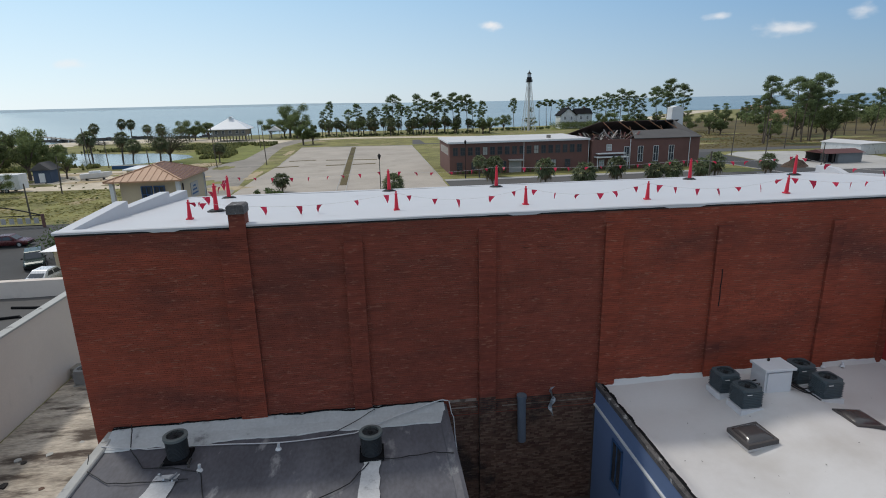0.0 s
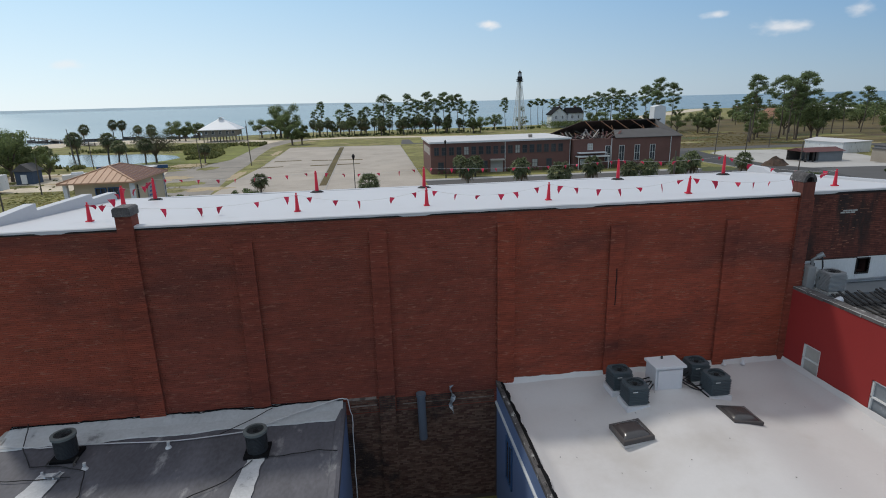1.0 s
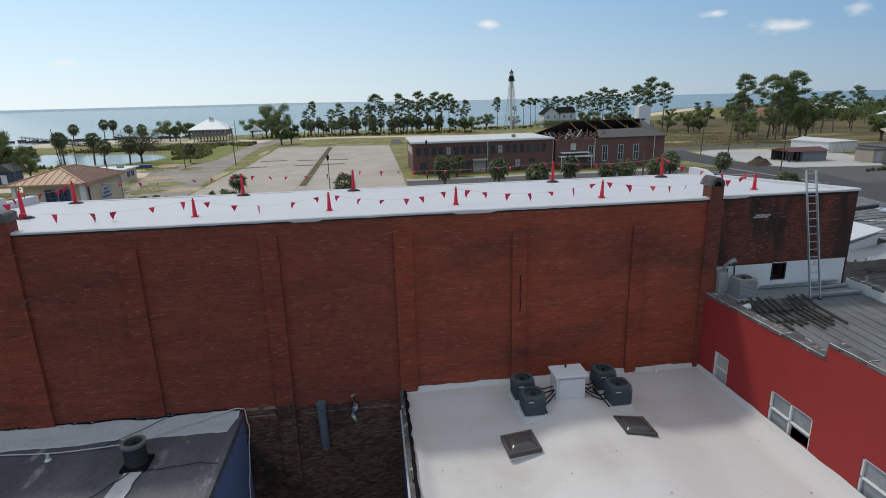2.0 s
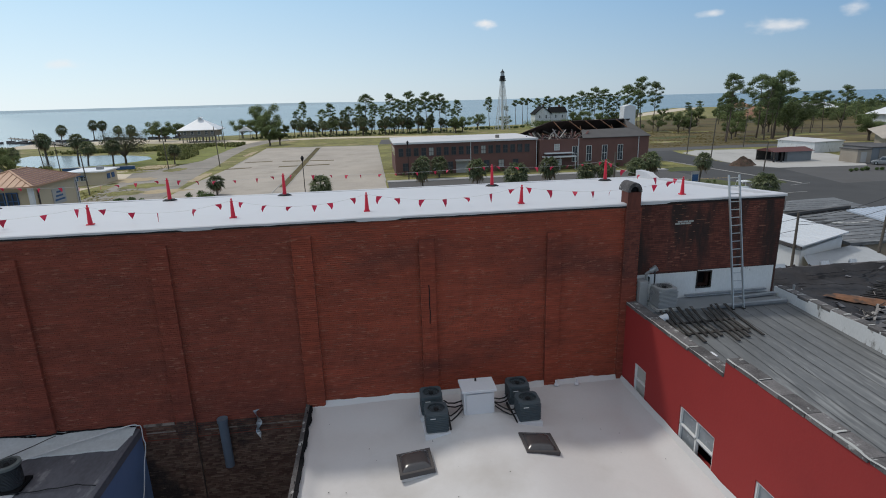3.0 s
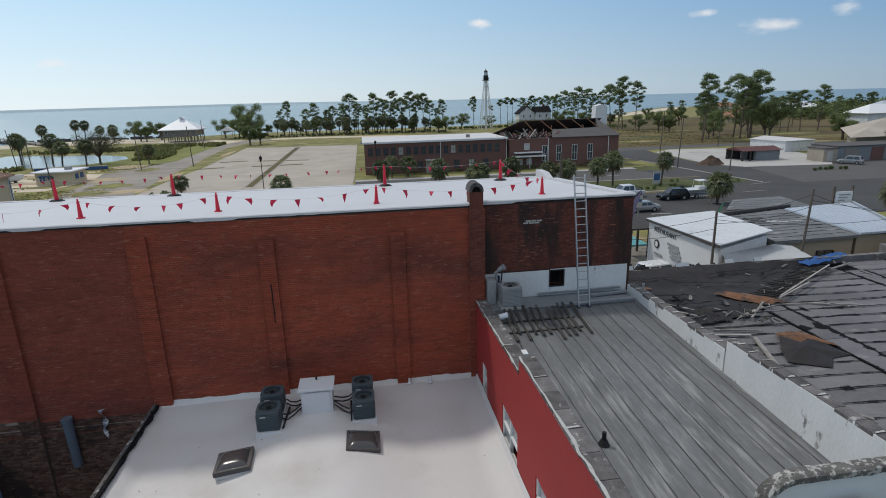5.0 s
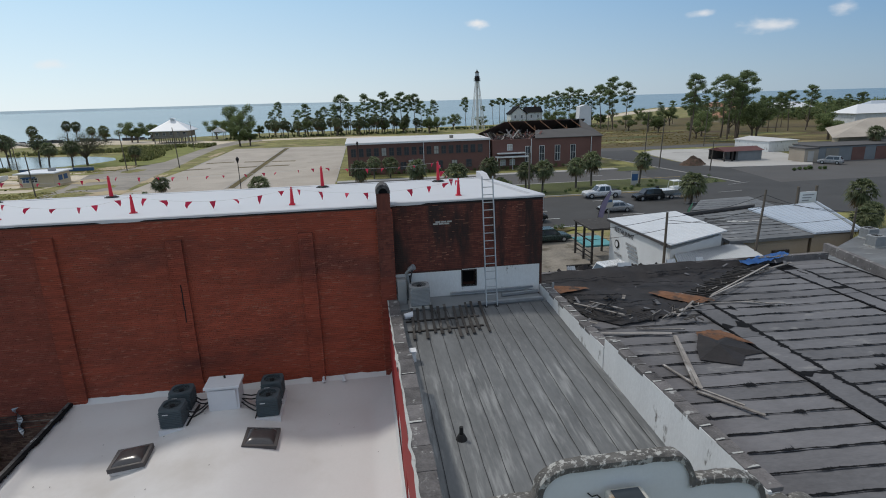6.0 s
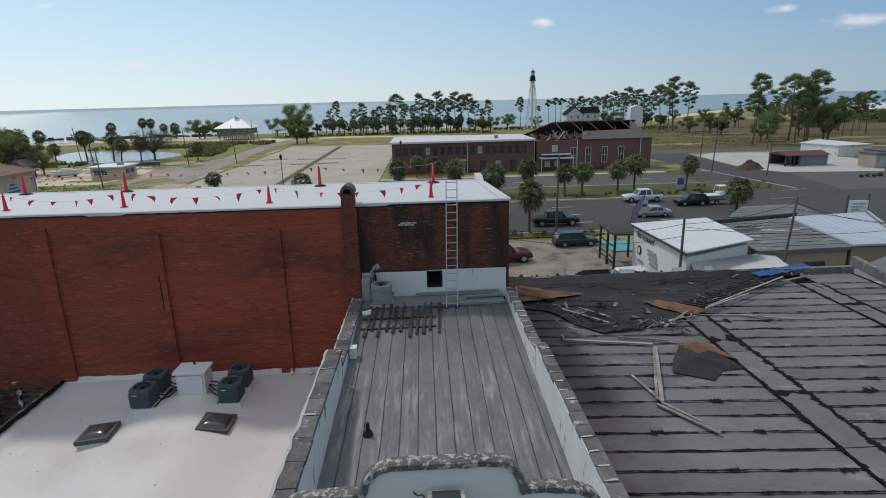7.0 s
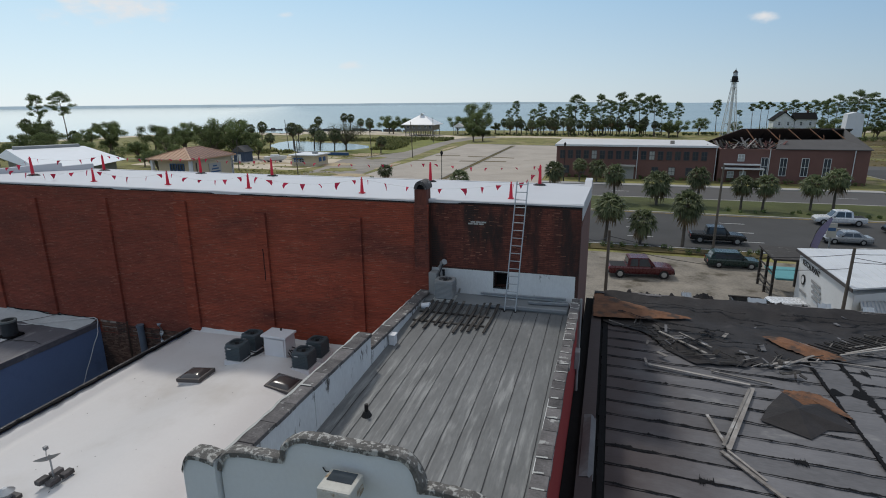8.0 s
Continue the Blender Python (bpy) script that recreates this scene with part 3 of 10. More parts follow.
for sock, lo_, hi_ in ((b.inputs["Roughness"], 0.21, 0.06), (bp.inputs["Strength"], 0.16, 0.025)):     # smoother there as well, to mirror more of the bright sky
    cm = n.new("ShaderNodeMapRange"); cm.inputs["To Min"].default_value, cm.inputs["To Max"].default_value = lo_, hi_
    l.new(glare_.outputs[0], cm.inputs["Value"]); l.new(cm.outputs[0], sock)
M["water"] = water

# ---------------------------------------------------------------- building helpers
ORG = {}


def thing(name, at, label, category, group="", kind=""):
    """A top-level thing: an Empty at its base, whose parts are given in world metres."""
    ob = new(name)
    ob.empty_display_size = 0.3
    ob.location = at
    ORG[ob.name] = Vector(at)
    return tagged(ob, label, category, group, kind)


def part(name, bm, material, parent=None, label="", smooth=False, at=None):
    """Links a bmesh, given in world metres, as ONE mesh object under a thing or a part."""
    origin = ORG[parent.name] if parent else Vector(at or (0, 0, 0))
    me = bpy.data.meshes.new(name)
    bmesh.ops.recalc_face_normals(bm, faces=bm.faces)
    bmesh.ops.translate(bm, verts=bm.verts, vec=-origin)
    bm.to_mesh(me)
    bm.free()
    me.materials.append(M[material] if isinstance(material, str) else material)
    if smooth:
        me.polygons.foreach_set("use_smooth", [True] * len(me.polygons))
    ob = new(name, me)
    if parent:
        ob.parent = parent
    else:
        ob.location = origin
    ORG[ob.name] = origin
    if label:
        ob["label"] = label
    return ob


def solo(name, bm, material, label, category, at=(0, 0, 0), group="", kind="", smooth=False):
    return tagged(part(name, bm, material, None, "", smooth, at), label, category, group, kind)


def raw(name, verts, faces, material, parent=None, label="", kind=""):
    """One mesh from long computed lists, in world metres."""
    origin = ORG[parent.name] if parent else Vector((0, 0, 0))
    me = bpy.data.meshes.new(name)
    v = np.array(verts, dtype=float) - np.array(origin)
    me.from_pydata(v.tolist(), [], faces)
    me.materials.append(M[material])
    ob = new(name, me)
    if parent:
        ob.parent = parent
    ORG[ob.name] = origin
    return tagged(ob, label, "", "", kind)


def B():
    return bmesh.new()


def box(bm, x0, x1, y0, y1, z0, z1, bevel=0.0):
    vs = [bm.verts.new(p) for p in ((x0, y0, z0), (x1, y0, z0), (x1, y1, z0), (x0, y1, z0), (x0, y0, z1), (x1, y0, z1), (x1, y1, z1), (x0, y1, z1))]
    fs = [bm.faces.new([vs[i] for i in q]) for q in ((0, 3, 2, 1), (4, 5, 6, 7), (0, 1, 5, 4), (1, 2, 6, 5), (2, 3, 7, 6), (3, 0, 4, 7))]
    if bevel:
        es = list({e for f in fs for e in f.edges})
        bmesh.ops.bevel(bm, geom=es, offset=bevel, segments=2, affect='EDGES', profile=0.6)
    return bm


def bar(bm, p, q, w, h, up=(0, 0, 1)):
    """A squared bar from p to q, w wide and h thick."""
    p, q = Vector(p), Vector(q)
    d = (q - p).normalized()
    s = d.cross(Vector(up))
    if s.length < 1e-4:
        s = d.cross(Vector((1, 0, 0)))
    s.normalize()
    u = s.cross(d)
    vs = [bm.verts.new(o + s * a * w / 2 + u * b_ * h / 2) for o in (p, q) for a, b_ in ((-1, -1), (1, -1), (1, 1), (-1, 1))]
    for f in ((0, 1, 2, 3), (7, 6, 5, 4), (0, 4, 5, 1), (1, 5, 6, 2), (2, 6, 7, 3), (3, 7, 4, 0)):
        bm.faces.new([vs[i] for i in f])
    return bm


def tube(bm, p, q, r0, r1=None, n=10, cap=True):
    p, q = Vector(p), Vector(q)
    r1 = r0 if r1 is None else r1
    d = (q - p).normalized()
    s = d.cross(Vector((0, 0, 1)))
    if s.length < 1e-4:
        s = Vector((1, 0, 0))
    s.normalize()
    u = s.cross(d)
    rings = []
    for o, r in ((p, r0), (q, r1)):
        rings.append([bm.verts.new(o + (s * math.cos(a) + u * math.sin(a)) * r) for a in (i * math.tau / n for i in range(n))])
    for i in range(n):
        j = (i + 1) % n
        bm.faces.new((rings[0][i], rings[0][j], rings[1][j], rings[1][i]))
    if cap:
        bm.faces.new(rings[0][::-1])
        bm.faces.new(rings[1])
    return bm


def wire(bm, pts, r, n=5):
    """One round wire or pipe swept along a line of points."""
    pts = [Vector(p) for p in pts]
    rings = []
    for i, p in enumerate(pts):
        d = (pts[min(i + 1, len(pts) - 1)] - pts[max(i - 1, 0)]).normalized()
        s = d.cross(Vector((0, 0, 1)))
        if s.length < 0.15:
            s = d.cross(Vector((0.3, 1, 0)))
        s.normalize()
        u = s.cross(d)
        rings.append([bm.verts.new(p + (s * math.cos(k * math.tau / n) + u * math.sin(k * math.tau / n)) * r) for k in range(n)])
    for a, b_ in zip(rings, rings[1:]):
        for k in range(n):
            bm.faces.new((a[k], a[(k + 1) % n], b_[(k + 1) % n], b_[k]))
    bm.faces.new(rings[0][::-1]); bm.faces.new(rings[-1])
    return bm


def sag(p, q, drop, n=10):
    p, q = Vector(p), Vector(q)
    return [p.lerp(q, i / n) - Vector((0, 0, drop * 4 * (i / n) * (1 - i / n))) for i in range(n + 1)]


def prism(bm, pts, z0, z1):
    """A plan polygon, raised from z0 to z1."""
    lo = [bm.verts.new((x, y, z0)) for x, y in pts]
    hi = [bm.verts.new((x, y, z1)) for x, y in pts]
    bm.faces.new(lo[::-1]); bm.faces.new(hi)
    for i in range(len(pts)):
        j = (i + 1) % len(pts)
        bm.faces.new((lo[i], lo[j], hi[j], hi[i]))
    return bm


def upright(bm, pts, a0, a1, axis="y"):
    """A profile of (along, z) points, drawn out along an axis."""
    f = (lambda u, z, a: (u, a, z)) if axis == "y" else (lambda u, z, a: (a, u, z))
    lo = [bm.verts.new(f(u, z, a0)) for u, z in pts]
    hi = [bm.verts.new(f(u, z, a1)) for u, z in pts]
    bm.faces.new(lo[::-1]); bm.faces.new(hi)
    for i in range(len(pts)):
        j = (i + 1) % len(pts)
        bm.faces.new((lo[i], lo[j], hi[j], hi[i]))
    return bm


def face(bm, *pts):
    bm.faces.new([bm.verts.new(p) for p in pts])
    return bm


def flat(name, pts, z, material, label, category, depth=0.3):
    bm = prism(B(), pts, z - depth, z)
    return solo(name, bm, material, label, category, kind="structure")


R = random.Random(7)

# ---------------------------------------------------------------- ground, sea, roads
bm = B()
prism(bm, [(-900, -400), (900, -400), (1100, 330), (620, 520), (330, 560), (140, 330), (60, 318), (-40, 322), (-90, 300), (-130, 268), (-205, 292), (-212, 262), (-226, 226), (-239, 190), (-264, 150), (-330, 90), (-500, 20), (-900, -60)], -2.0, 0.0)
solo("ground", bm, "grass", "patchy green and dry grass ground by the bay", "ground", kind="structure")
bm = B()
prism(bm, [(-4900, -400), (4900, -400), (4900, 1500), (3000, 4000), (0, 4950), (-3000, 4000), (-4900, 1500)], -8.0, -0.7)
solo("water", bm, "water", "calm blue-grey bay reaching to the horizon", "sea", kind="structure")
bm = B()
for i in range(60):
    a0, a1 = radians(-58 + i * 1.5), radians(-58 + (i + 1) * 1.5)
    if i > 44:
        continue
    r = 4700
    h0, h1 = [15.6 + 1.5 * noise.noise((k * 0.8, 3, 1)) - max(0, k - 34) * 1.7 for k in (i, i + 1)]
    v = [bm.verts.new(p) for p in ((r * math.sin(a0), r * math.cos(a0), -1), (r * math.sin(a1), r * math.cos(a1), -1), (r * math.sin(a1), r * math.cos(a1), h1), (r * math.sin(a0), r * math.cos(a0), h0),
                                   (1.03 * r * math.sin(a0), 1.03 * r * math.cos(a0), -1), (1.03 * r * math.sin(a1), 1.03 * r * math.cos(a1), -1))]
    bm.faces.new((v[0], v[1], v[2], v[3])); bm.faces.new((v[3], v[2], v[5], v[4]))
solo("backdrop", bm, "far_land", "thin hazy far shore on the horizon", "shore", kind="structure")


def strip(name, pts, z, material, label, category="ground"):
    return flat(name, pts, z, material, label, category)


# the pond, the sandy yard and beach paths
strip("pond_water", [(-104, 192), (-109, 206), (-110, 216), (-100, 214), (-89, 208), (-78, 207), (-70, 202), (-62, 195), (-58, 186), (-60, 178), (-66, 171), (-75, 167), (-84, 168), (-91, 177), (-98, 184)], 0.03, "water", "still pond beside the bay park", "pond")
strip("sand_yard", [(-100, 119), (-48, 118), (-46, 128), (-40, 142), (-44, 152), (-70, 152), (-104, 146)], 0.02, "sand", "pale sandy yard with parked boats", "sand")
strip("beach_path", [(-150, 268), (-92, 268), (-76, 262), (-52, 248), (-40, 240), (-36, 258), (-46, 264), (-54, 272), (-86, 290), (-108, 304), (-150, 290)], 0.02, "sand", "pale sand drive round the stilt house", "sand")
strip("beach_sand", [(-130, 258), (-132, 266), (-204, 290), (-210, 262), (-224, 226), (-237, 190), (-226, 188), (-212, 224), (-198, 256)], 0.02, "sand", "pale strip of beach sand", "sand")
strip("cottage_lawn", [(92, 280), (92, 304), (124, 304), (124, 280)], 0.02, "lawn", "lawn round the keepers' houses", "grass")
strip("far_meadow", [(80, 156), (140, 156), (240, 142), (420, 300), (180, 330), (90, 232)], 0.02, "dry_grass", "dry golden grass field with pines", "grass")
strip("far_beach_sand", [(124, 318), (330, 545), (356, 545), (144, 316)], 0.02, "sand", "distant beach sand", "sand")
strip("rear_lawn", [(-24, 212), (-29, 238), (-22, 254), (12, 250), (48, 241), (48, 142), (14.2, 142), (14.2, 208)], 0.02, "grass", "green lawn behind the car park", "grass")
strip("drive_path", [(14.5, 214), (16, 236), (19, 236), (19.5, 214), (60, 214), (60, 211), (14.5, 211)], 0.035, "asphalt_pale", "narrow pale drive", "path")
strip("side_lawn", [(-70, 158), (-66, 200), (-60, 226), (-48, 246), (-40, 240), (-40.5, 215), (-39, 172), (-46, 155)], 0.02, "lawn", "bright green lawn beside the lane", "grass")
# the large car park
strip("car_park", [(-26.4, 85), (13.6, 85), (13.6, 207), (-27, 212), (-26.2, 180), (-25.6, 154), (-26.6, 125)], 0.03, "concrete_lot", "large empty sun-bleached concrete car park", "car park")
strip("car_park_divider", [(-7.4, 110), (-5.8, 110), (-6.8, 206), (-8.4, 206)], 0.045, "dry_grass", "weedy dividing strip in the car park", "grass")
strip("car_park_divider", [(-13, 146.6), (0, 147.4), (0, 149.2), (-13, 148.4)], 0.05, "dry_grass", "weedy dividing strip in the car park", "grass")
strip("car_park_divider", [(-14, 160.6), (0.5, 157.8), (0.5, 159.6), (-14, 162.4)], 0.05, "dry_grass", "weedy dividing strip in the car park", "grass")
strip("car_park_divider", [(-26, 145.6), (-20, 147), (-20, 148.6), (-26, 147.4)], 0.05, "dry_grass", "weedy dividing strip in the car park", "grass")
strip("car_park_divider", [(-24.5, 160.8), (-17, 162), (-17, 163.6), (-24.5, 162.6)], 0.05, "dry_grass", "weedy dividing strip in the car park", "grass")
strip("dirt_verge", [(-34.6, 217), (-31, 240), (-24, 222), (-28, 211), (-26.4, 180), (-26, 154), (-27, 125), (-26.5, 100), (-28.5, 122), (-30, 139), (-30.5, 155), (-33, 184)], 0.025, "grass", "patchy grass strip along the lane", "grass")
strip("lane", [(-41, 100), (-26.5, 100), (-28.5, 122), (-30, 139), (-30.5, 155), (-33, 184), (-34.6, 217), (-31, 241), (-24, 254), (-26, 262), (-36, 259), (-39.5, 239), (-40.5, 215), (-39, 172), (-45, 154), (-49.5, 152), (-48, 144), (-43, 122)], 0.035, "lane_asphalt", "pale worn asphalt lane curving to the shore", "lane")
strip("shore_drive", [(-27, 253), (-11, 256), (12, 251), (44, 243), (46, 250), (25, 258), (12, 262), (-12, 267), (-28, 262)], 0.03, "sand", "pale shore drive behind the lawn", "path")

# the boulevard: near lanes, planted median, far lanes
strip("road", [(-400, 55), (-30, 55), (-12, 61), (400, 61), (400, 82.4), (-400, 82.4)], 0.02, "asphalt", "grey asphalt boulevard lanes", "road")
strip("road", [(14, 95.2), (400, 95.2), (400, 109.6), (14, 109.6)], 0.02, "asphalt_pale", "grey asphalt far lanes of the boulevard", "road")
strip("side_road", [(75, 60), (110, 60), (116, 100), (96, 104.6), (92.8, 110), (92.4, 119), (94, 139), (96, 147.5), (80, 147.5), (82, 123), (83, 110), (74, 109.6)], 0.028, "asphalt", "grey asphalt side street and forecourt", "road")
strip("cross_street", [(76, 152), (84, 156), (131, 155.5), (200, 138), (200, 130), (131, 147.5), (116, 148), (92, 147), (84, 140), (76, 144)], 0.024, "asphalt_pale", "pale worn cross street", "road")
strip("forecourt", [(92, 84), (175, 84), (175, 103.5), (96, 103.5)], 0.035, "asphalt_pale", "worn asphalt forecourt", "road")
bm = prism(B(), [(15.5, 82.4), (70, 82.4), (74.5, 84), (76, 89), (74.5, 94), (70, 95.2), (15.5, 95.2), (14, 90)], -0.2, 0.14)
solo("median", bm, "turf", "raised green grass median with kerb", "median", kind="structure")
bm = B()
for y0, y1 in ((82.1, 82.45), (95.15, 95.5)):
    box(bm, 15.5, 70, y0, y1, -0.1, 0.16)
solo("kerb", bm, "kerb", "pale concrete kerb of the median", "kerb", kind="structure")
strip("pavement", [(14, 110.0), (74, 110.0), (74, 112.0), (14, 112.0)], 0.14, "paving", "concrete pavement along the far lanes", "pavement")
bm = B(); box(bm, 14, 74, 109.6, 110.0, -0.1, 0.15)
solo("kerb", bm, "kerb", "pale concrete kerb of the far pavement", "kerb", kind="structure")
strip("verge", [(-9, 58.6), (43, 58.6), (44.5, 59.6), (43, 60.8), (-9, 60.8)], 0.14, "dry_grass", "narrow planted verge with kerb", "verge")
strip("yard", [(26.6, 28), (46, 30), (46, 57.6), (-9, 57.6), (-9, 31), (26.6, 31)], 0.03, "yard", "stained old concrete yard behind the shops", "yard")
strip("slab", [(92.8, 110.8), (96.2, 104.8), (114.5, 102.5), (121.7, 111.0), (126, 126), (117, 142), (102, 145), (94.8, 139.7), (92.8, 118.5)], 0.10, "slab", "bare white concrete slab of a vanished building", "slab")
strip("street", [(-200, -14), (200, -14), (200, 0.6), (-200, 0.6)], 0.02, "asphalt", "asphalt street before the shop fronts", "street")
strip("pavement", [(-200, 0.6), (200, 0.6), (200, 4.0), (-200, 4.0)], 0.15, "paving", "concrete pavement before the shop fronts", "pavement")
strip("vacant_lot", [(-19.2, 4.4), (-10.3, 4.4), (-10.3, 34), (-19.2, 36)], 0.03, "rubble", "rubble-strewn vacant lot", "lot")
strip("alley", [(2.3, 4.4), (7.9, 4.4), (7.9, 17.4), (2.3, 17.4)], 0.03, "yard", "dim alley floor of stained concrete", "alley")



def ribbon(bm, p, q, half, rag, n_, seed, wander=0.02, jag=0.0):
    """A thin ragged strip from p to q, about twice half wide; jag: small broken teeth along its edges."""
    p, q = Vector(p), Vector(q)
    d = (q - p).normalized()
    s = d.cross(Vector((0, 0, 1))).normalized()
    prev = None
    rj = random.Random(seed)
    for i in range(n_ + 1):
        u = i / n_ * (q - p).length
        c = p + d * u + s * wander * noise.noise((u * 1.1, seed, 4))
        a = half * (1 + rag * noise.noise((u * 2.3, seed, 1))) * (1 + 1.4 * rag * max(0, noise.noise((u * 0.5, seed, 9)) - 0.15))
        b_ = half * (1 + rag * noise.noise((u * 2.7, seed, 6))) * (1 + 2.2 * rag * max(0, noise.noise((u * 0.7, seed, 12)) - 0.1))
        if jag:
            a *= 1 + jag * rj.random() ** 5; b_ *= 1 + jag * rj.random() ** 5
        ring = [bm.verts.new(c + s * max(0.003, a)), bm.verts.new(c - s * max(0.003, b_))]
        if prev:
            bm.faces.new((prev[0], prev[1], ring[1], ring[0]))
        prev = ring
    return bm


def patch(x, y, rx, ry, seed, z, material, name, label, category):
    """A ragged patch of ground cover with an uneven outline."""
    bm = B()
    c = bm.verts.new((x, y, z))
    ring = []
    for k in range(40):
        a = k * math.tau / 40
        q = 1 + 0.55 * noise.noise((2.2 * math.cos(a), 2.2 * math.sin(a), seed)) + 0.25 * noise.noise((7 * math.cos(a), 7 * math.sin(a), seed + 5.5))
        ring.append(bm.verts.new((x + rx * q * math.cos(a), y + ry * q * math.sin(a), z)))
    for k in range(40):
        bm.faces.new((c, ring[k], ring[(k + 1) % 40]))
    ob = solo(name, bm, material, label, category, kind="structure")
    return ob


rp = random.Random(77)
for k, (x, y, rx, ry, mt) in enumerate(((-30, 112, 5, 2.6, "dirt"), (-37, 121, 4.5, 4, "grass"), (-44, 132, 5, 4, "dirt"), (-28.2, 132, 1.2, 8, "dirt"), (-52, 124, 5, 2, "grass"), (-62, 131, 7, 2.2, "dirt"), (-74, 127, 6, 2, "grass"),
                                         (-84, 134, 8, 3, "grass"), (-58, 142, 7, 2.6, "grass"), (-70, 146, 8, 2.2, "dirt"), (-88, 143, 7, 2.4, "dirt"), (-50, 148, 5, 2, "grass"), (-48, 160, 5, 5, "dirt"), (-37, 112, 4, 3, "grass"),
                                         (-94, 126, 6, 2, "grass"), (-40, 150, 3, 4, "grass"), (-28.4, 190, 1.2, 9, "dirt"))):
    patch(x, y, rx, ry, k * 3.1, 0.05 + 0.001 * k, mt, "weed_patch" if mt == "grass" else "dirt_patch", "ragged patch of weeds on sandy ground" if mt == "grass" else "ragged patch of bare tan dirt", "ground")
for k in range(16):
    patch(rp.uniform(96, 190), rp.uniform(162, 225), rp.uniform(8, 20), rp.uniform(2, 5), 40 + k * 1.7, 0.04 + 0.001 * k, rp.choice(["grass", "dry_pale", "dry_pale", "turf"]), "meadow_patch", "patch of greener or barer ground in the dry meadow", "ground")
patch(77.5, 110, 4.5, 3.4, 9.0, 0.045, "turf", "grass_corner", "grass corner beside the side street", "grass")
patch(81.5, 90, 3.2, 3.0, 12.0, 0.05, "turf", "grass_island", "small planted grass island at the junction", "grass")

# lane markings
for y, m_, dash in ((71.2, "line", True), (82.0, "line_y", False), (61.5, "line", False), (102.3, "line", True), (95.8, "line_y", False), (76.6, "line", True), (66.2, "line", True)):
    bm = B()
    x = 16.0 if y > 82.5 else -30.0
    while x < 74:
        box(bm, x, x + (3.0 if dash else 8.0), y - 0.07, y + 0.07, 0.0, 0.032)
        x += 12.0 if dash else 8.0
    solo("road_marking", bm, m_, "painted lane marking on the boulevard", "road marking", kind="structure")
bm = B()
for p, q in (((82.3, 84.5), (87.1, 85.8)), ((76.0, 78.0), (80.5, 78.5))):
    bar(bm, (*p, 0.045), (*q, 0.045), 0.11, 0.02)
solo("road_marking", bm, "slab", "worn painted crossing lines at the junction", "road marking", kind="structure")
bm = B()
low_edge = [(80.1, 134.6), (82.0, 123.0), (83.0, 110.0), (84.1, 99.9), (85.6, 86.0)]
for p, q in zip(low_edge, low_edge[1:]):
    bar(bm, (*p, 0.05), (*q, 0.05), 0.26, 0.12)
solo("kerb", bm, "kerb", "pale concrete kerb of the side street", "kerb", kind="structure")

# ---------------------------------------------------------------- the long brick building
WY = 17.58
X0, X1, YB = -10.22, 26.42, 28.9
TOP = 12.10
WE = WY + 0.27                                   # the sooty east bay stands a little back
ROOF = lambda y: 12.13 - 0.0707 * (y - WY)
brick_house = thing("brick_building", (8, 24, 0), "long two-storey red brick building with a white roof", "building")
bm = B()
HX0, HX1, HZ0, HZ1 = 23.13, 23.66, 8.70, 9.29
box(bm, X0, 20.3, WY + 0.012, WY + 0.4, 4.42, TOP)
part("wall", bm, "mortar", brick_house, "weathered red brick wall, painted over")
bm = B(); box(bm, X0, 20.3, WY + 0.012, WY + 0.4, 0, 4.42)
part("lower_wall", bm, "mortar_old", brick_house, "older unpainted brick at the foot of the wall")
bm = upright(B(), [(20.3, 0), (X1, 0), (X1, TOP), (HX1, TOP), (HX1, HZ0), (HX0, HZ0), (HX0, TOP), (20.3, TOP)], WE + 0.012, WE + 0.4)
part("wall", bm, "mortar_soot", brick_house, "soot-stained brick wall of the east bay")
bm = B(); box(bm, HX0, HX1, WE + 0.012, WE + 0.4, HZ1, TOP)
part("lintel", bm, "mortar_soot", brick_house)
bm = B()
box(bm, X0, X0 + 0.4, WY + 0.4, YB, 0, 11.2); box(bm, X1 - 0.4, X1, WE + 0.4, YB, 0, 11.2); box(bm, X0, X1, YB, YB + 0.4, 0, 11.1)
part("side_wall", bm, "far_brick", brick_house)
bm = B()
box(bm, HX0 - 0.3, HX1 + 0.3, WE + 0.405, WE + 1.2, HZ0 - 0.3, HZ1 + 0.2)
part("dark_room", bm, "void", brick_house)
# sloping roof sheet, slightly uneven
bm = B()
nx, ny = 60, 20
grid = [[bm.verts.new((X0 + 0.02 + (X1 - X0 - 0.04) * i / nx, max(WY + 0.05 + (YB + 0.35 - WY) * j / ny, WE + 0.05 if i > 50 else 0),
                       ROOF(WY + (YB - WY) * j / ny) + 0.03 * noise.noise((i * 0.35, j * 0.5, 2)))) for j in range(ny + 1)] for i in range(nx + 1)]
for i in range(nx):
    for j in range(ny):
        bm.faces.new((grid[i][j], grid[i + 1][j], grid[i + 1][j + 1], grid[i][j + 1]))
part("roof", bm, "white_roof_high", brick_house, "white coated roof sloping to the back", smooth=True)
# front coping: a white lip with an uneven lower edge
bm = B()
prev = None
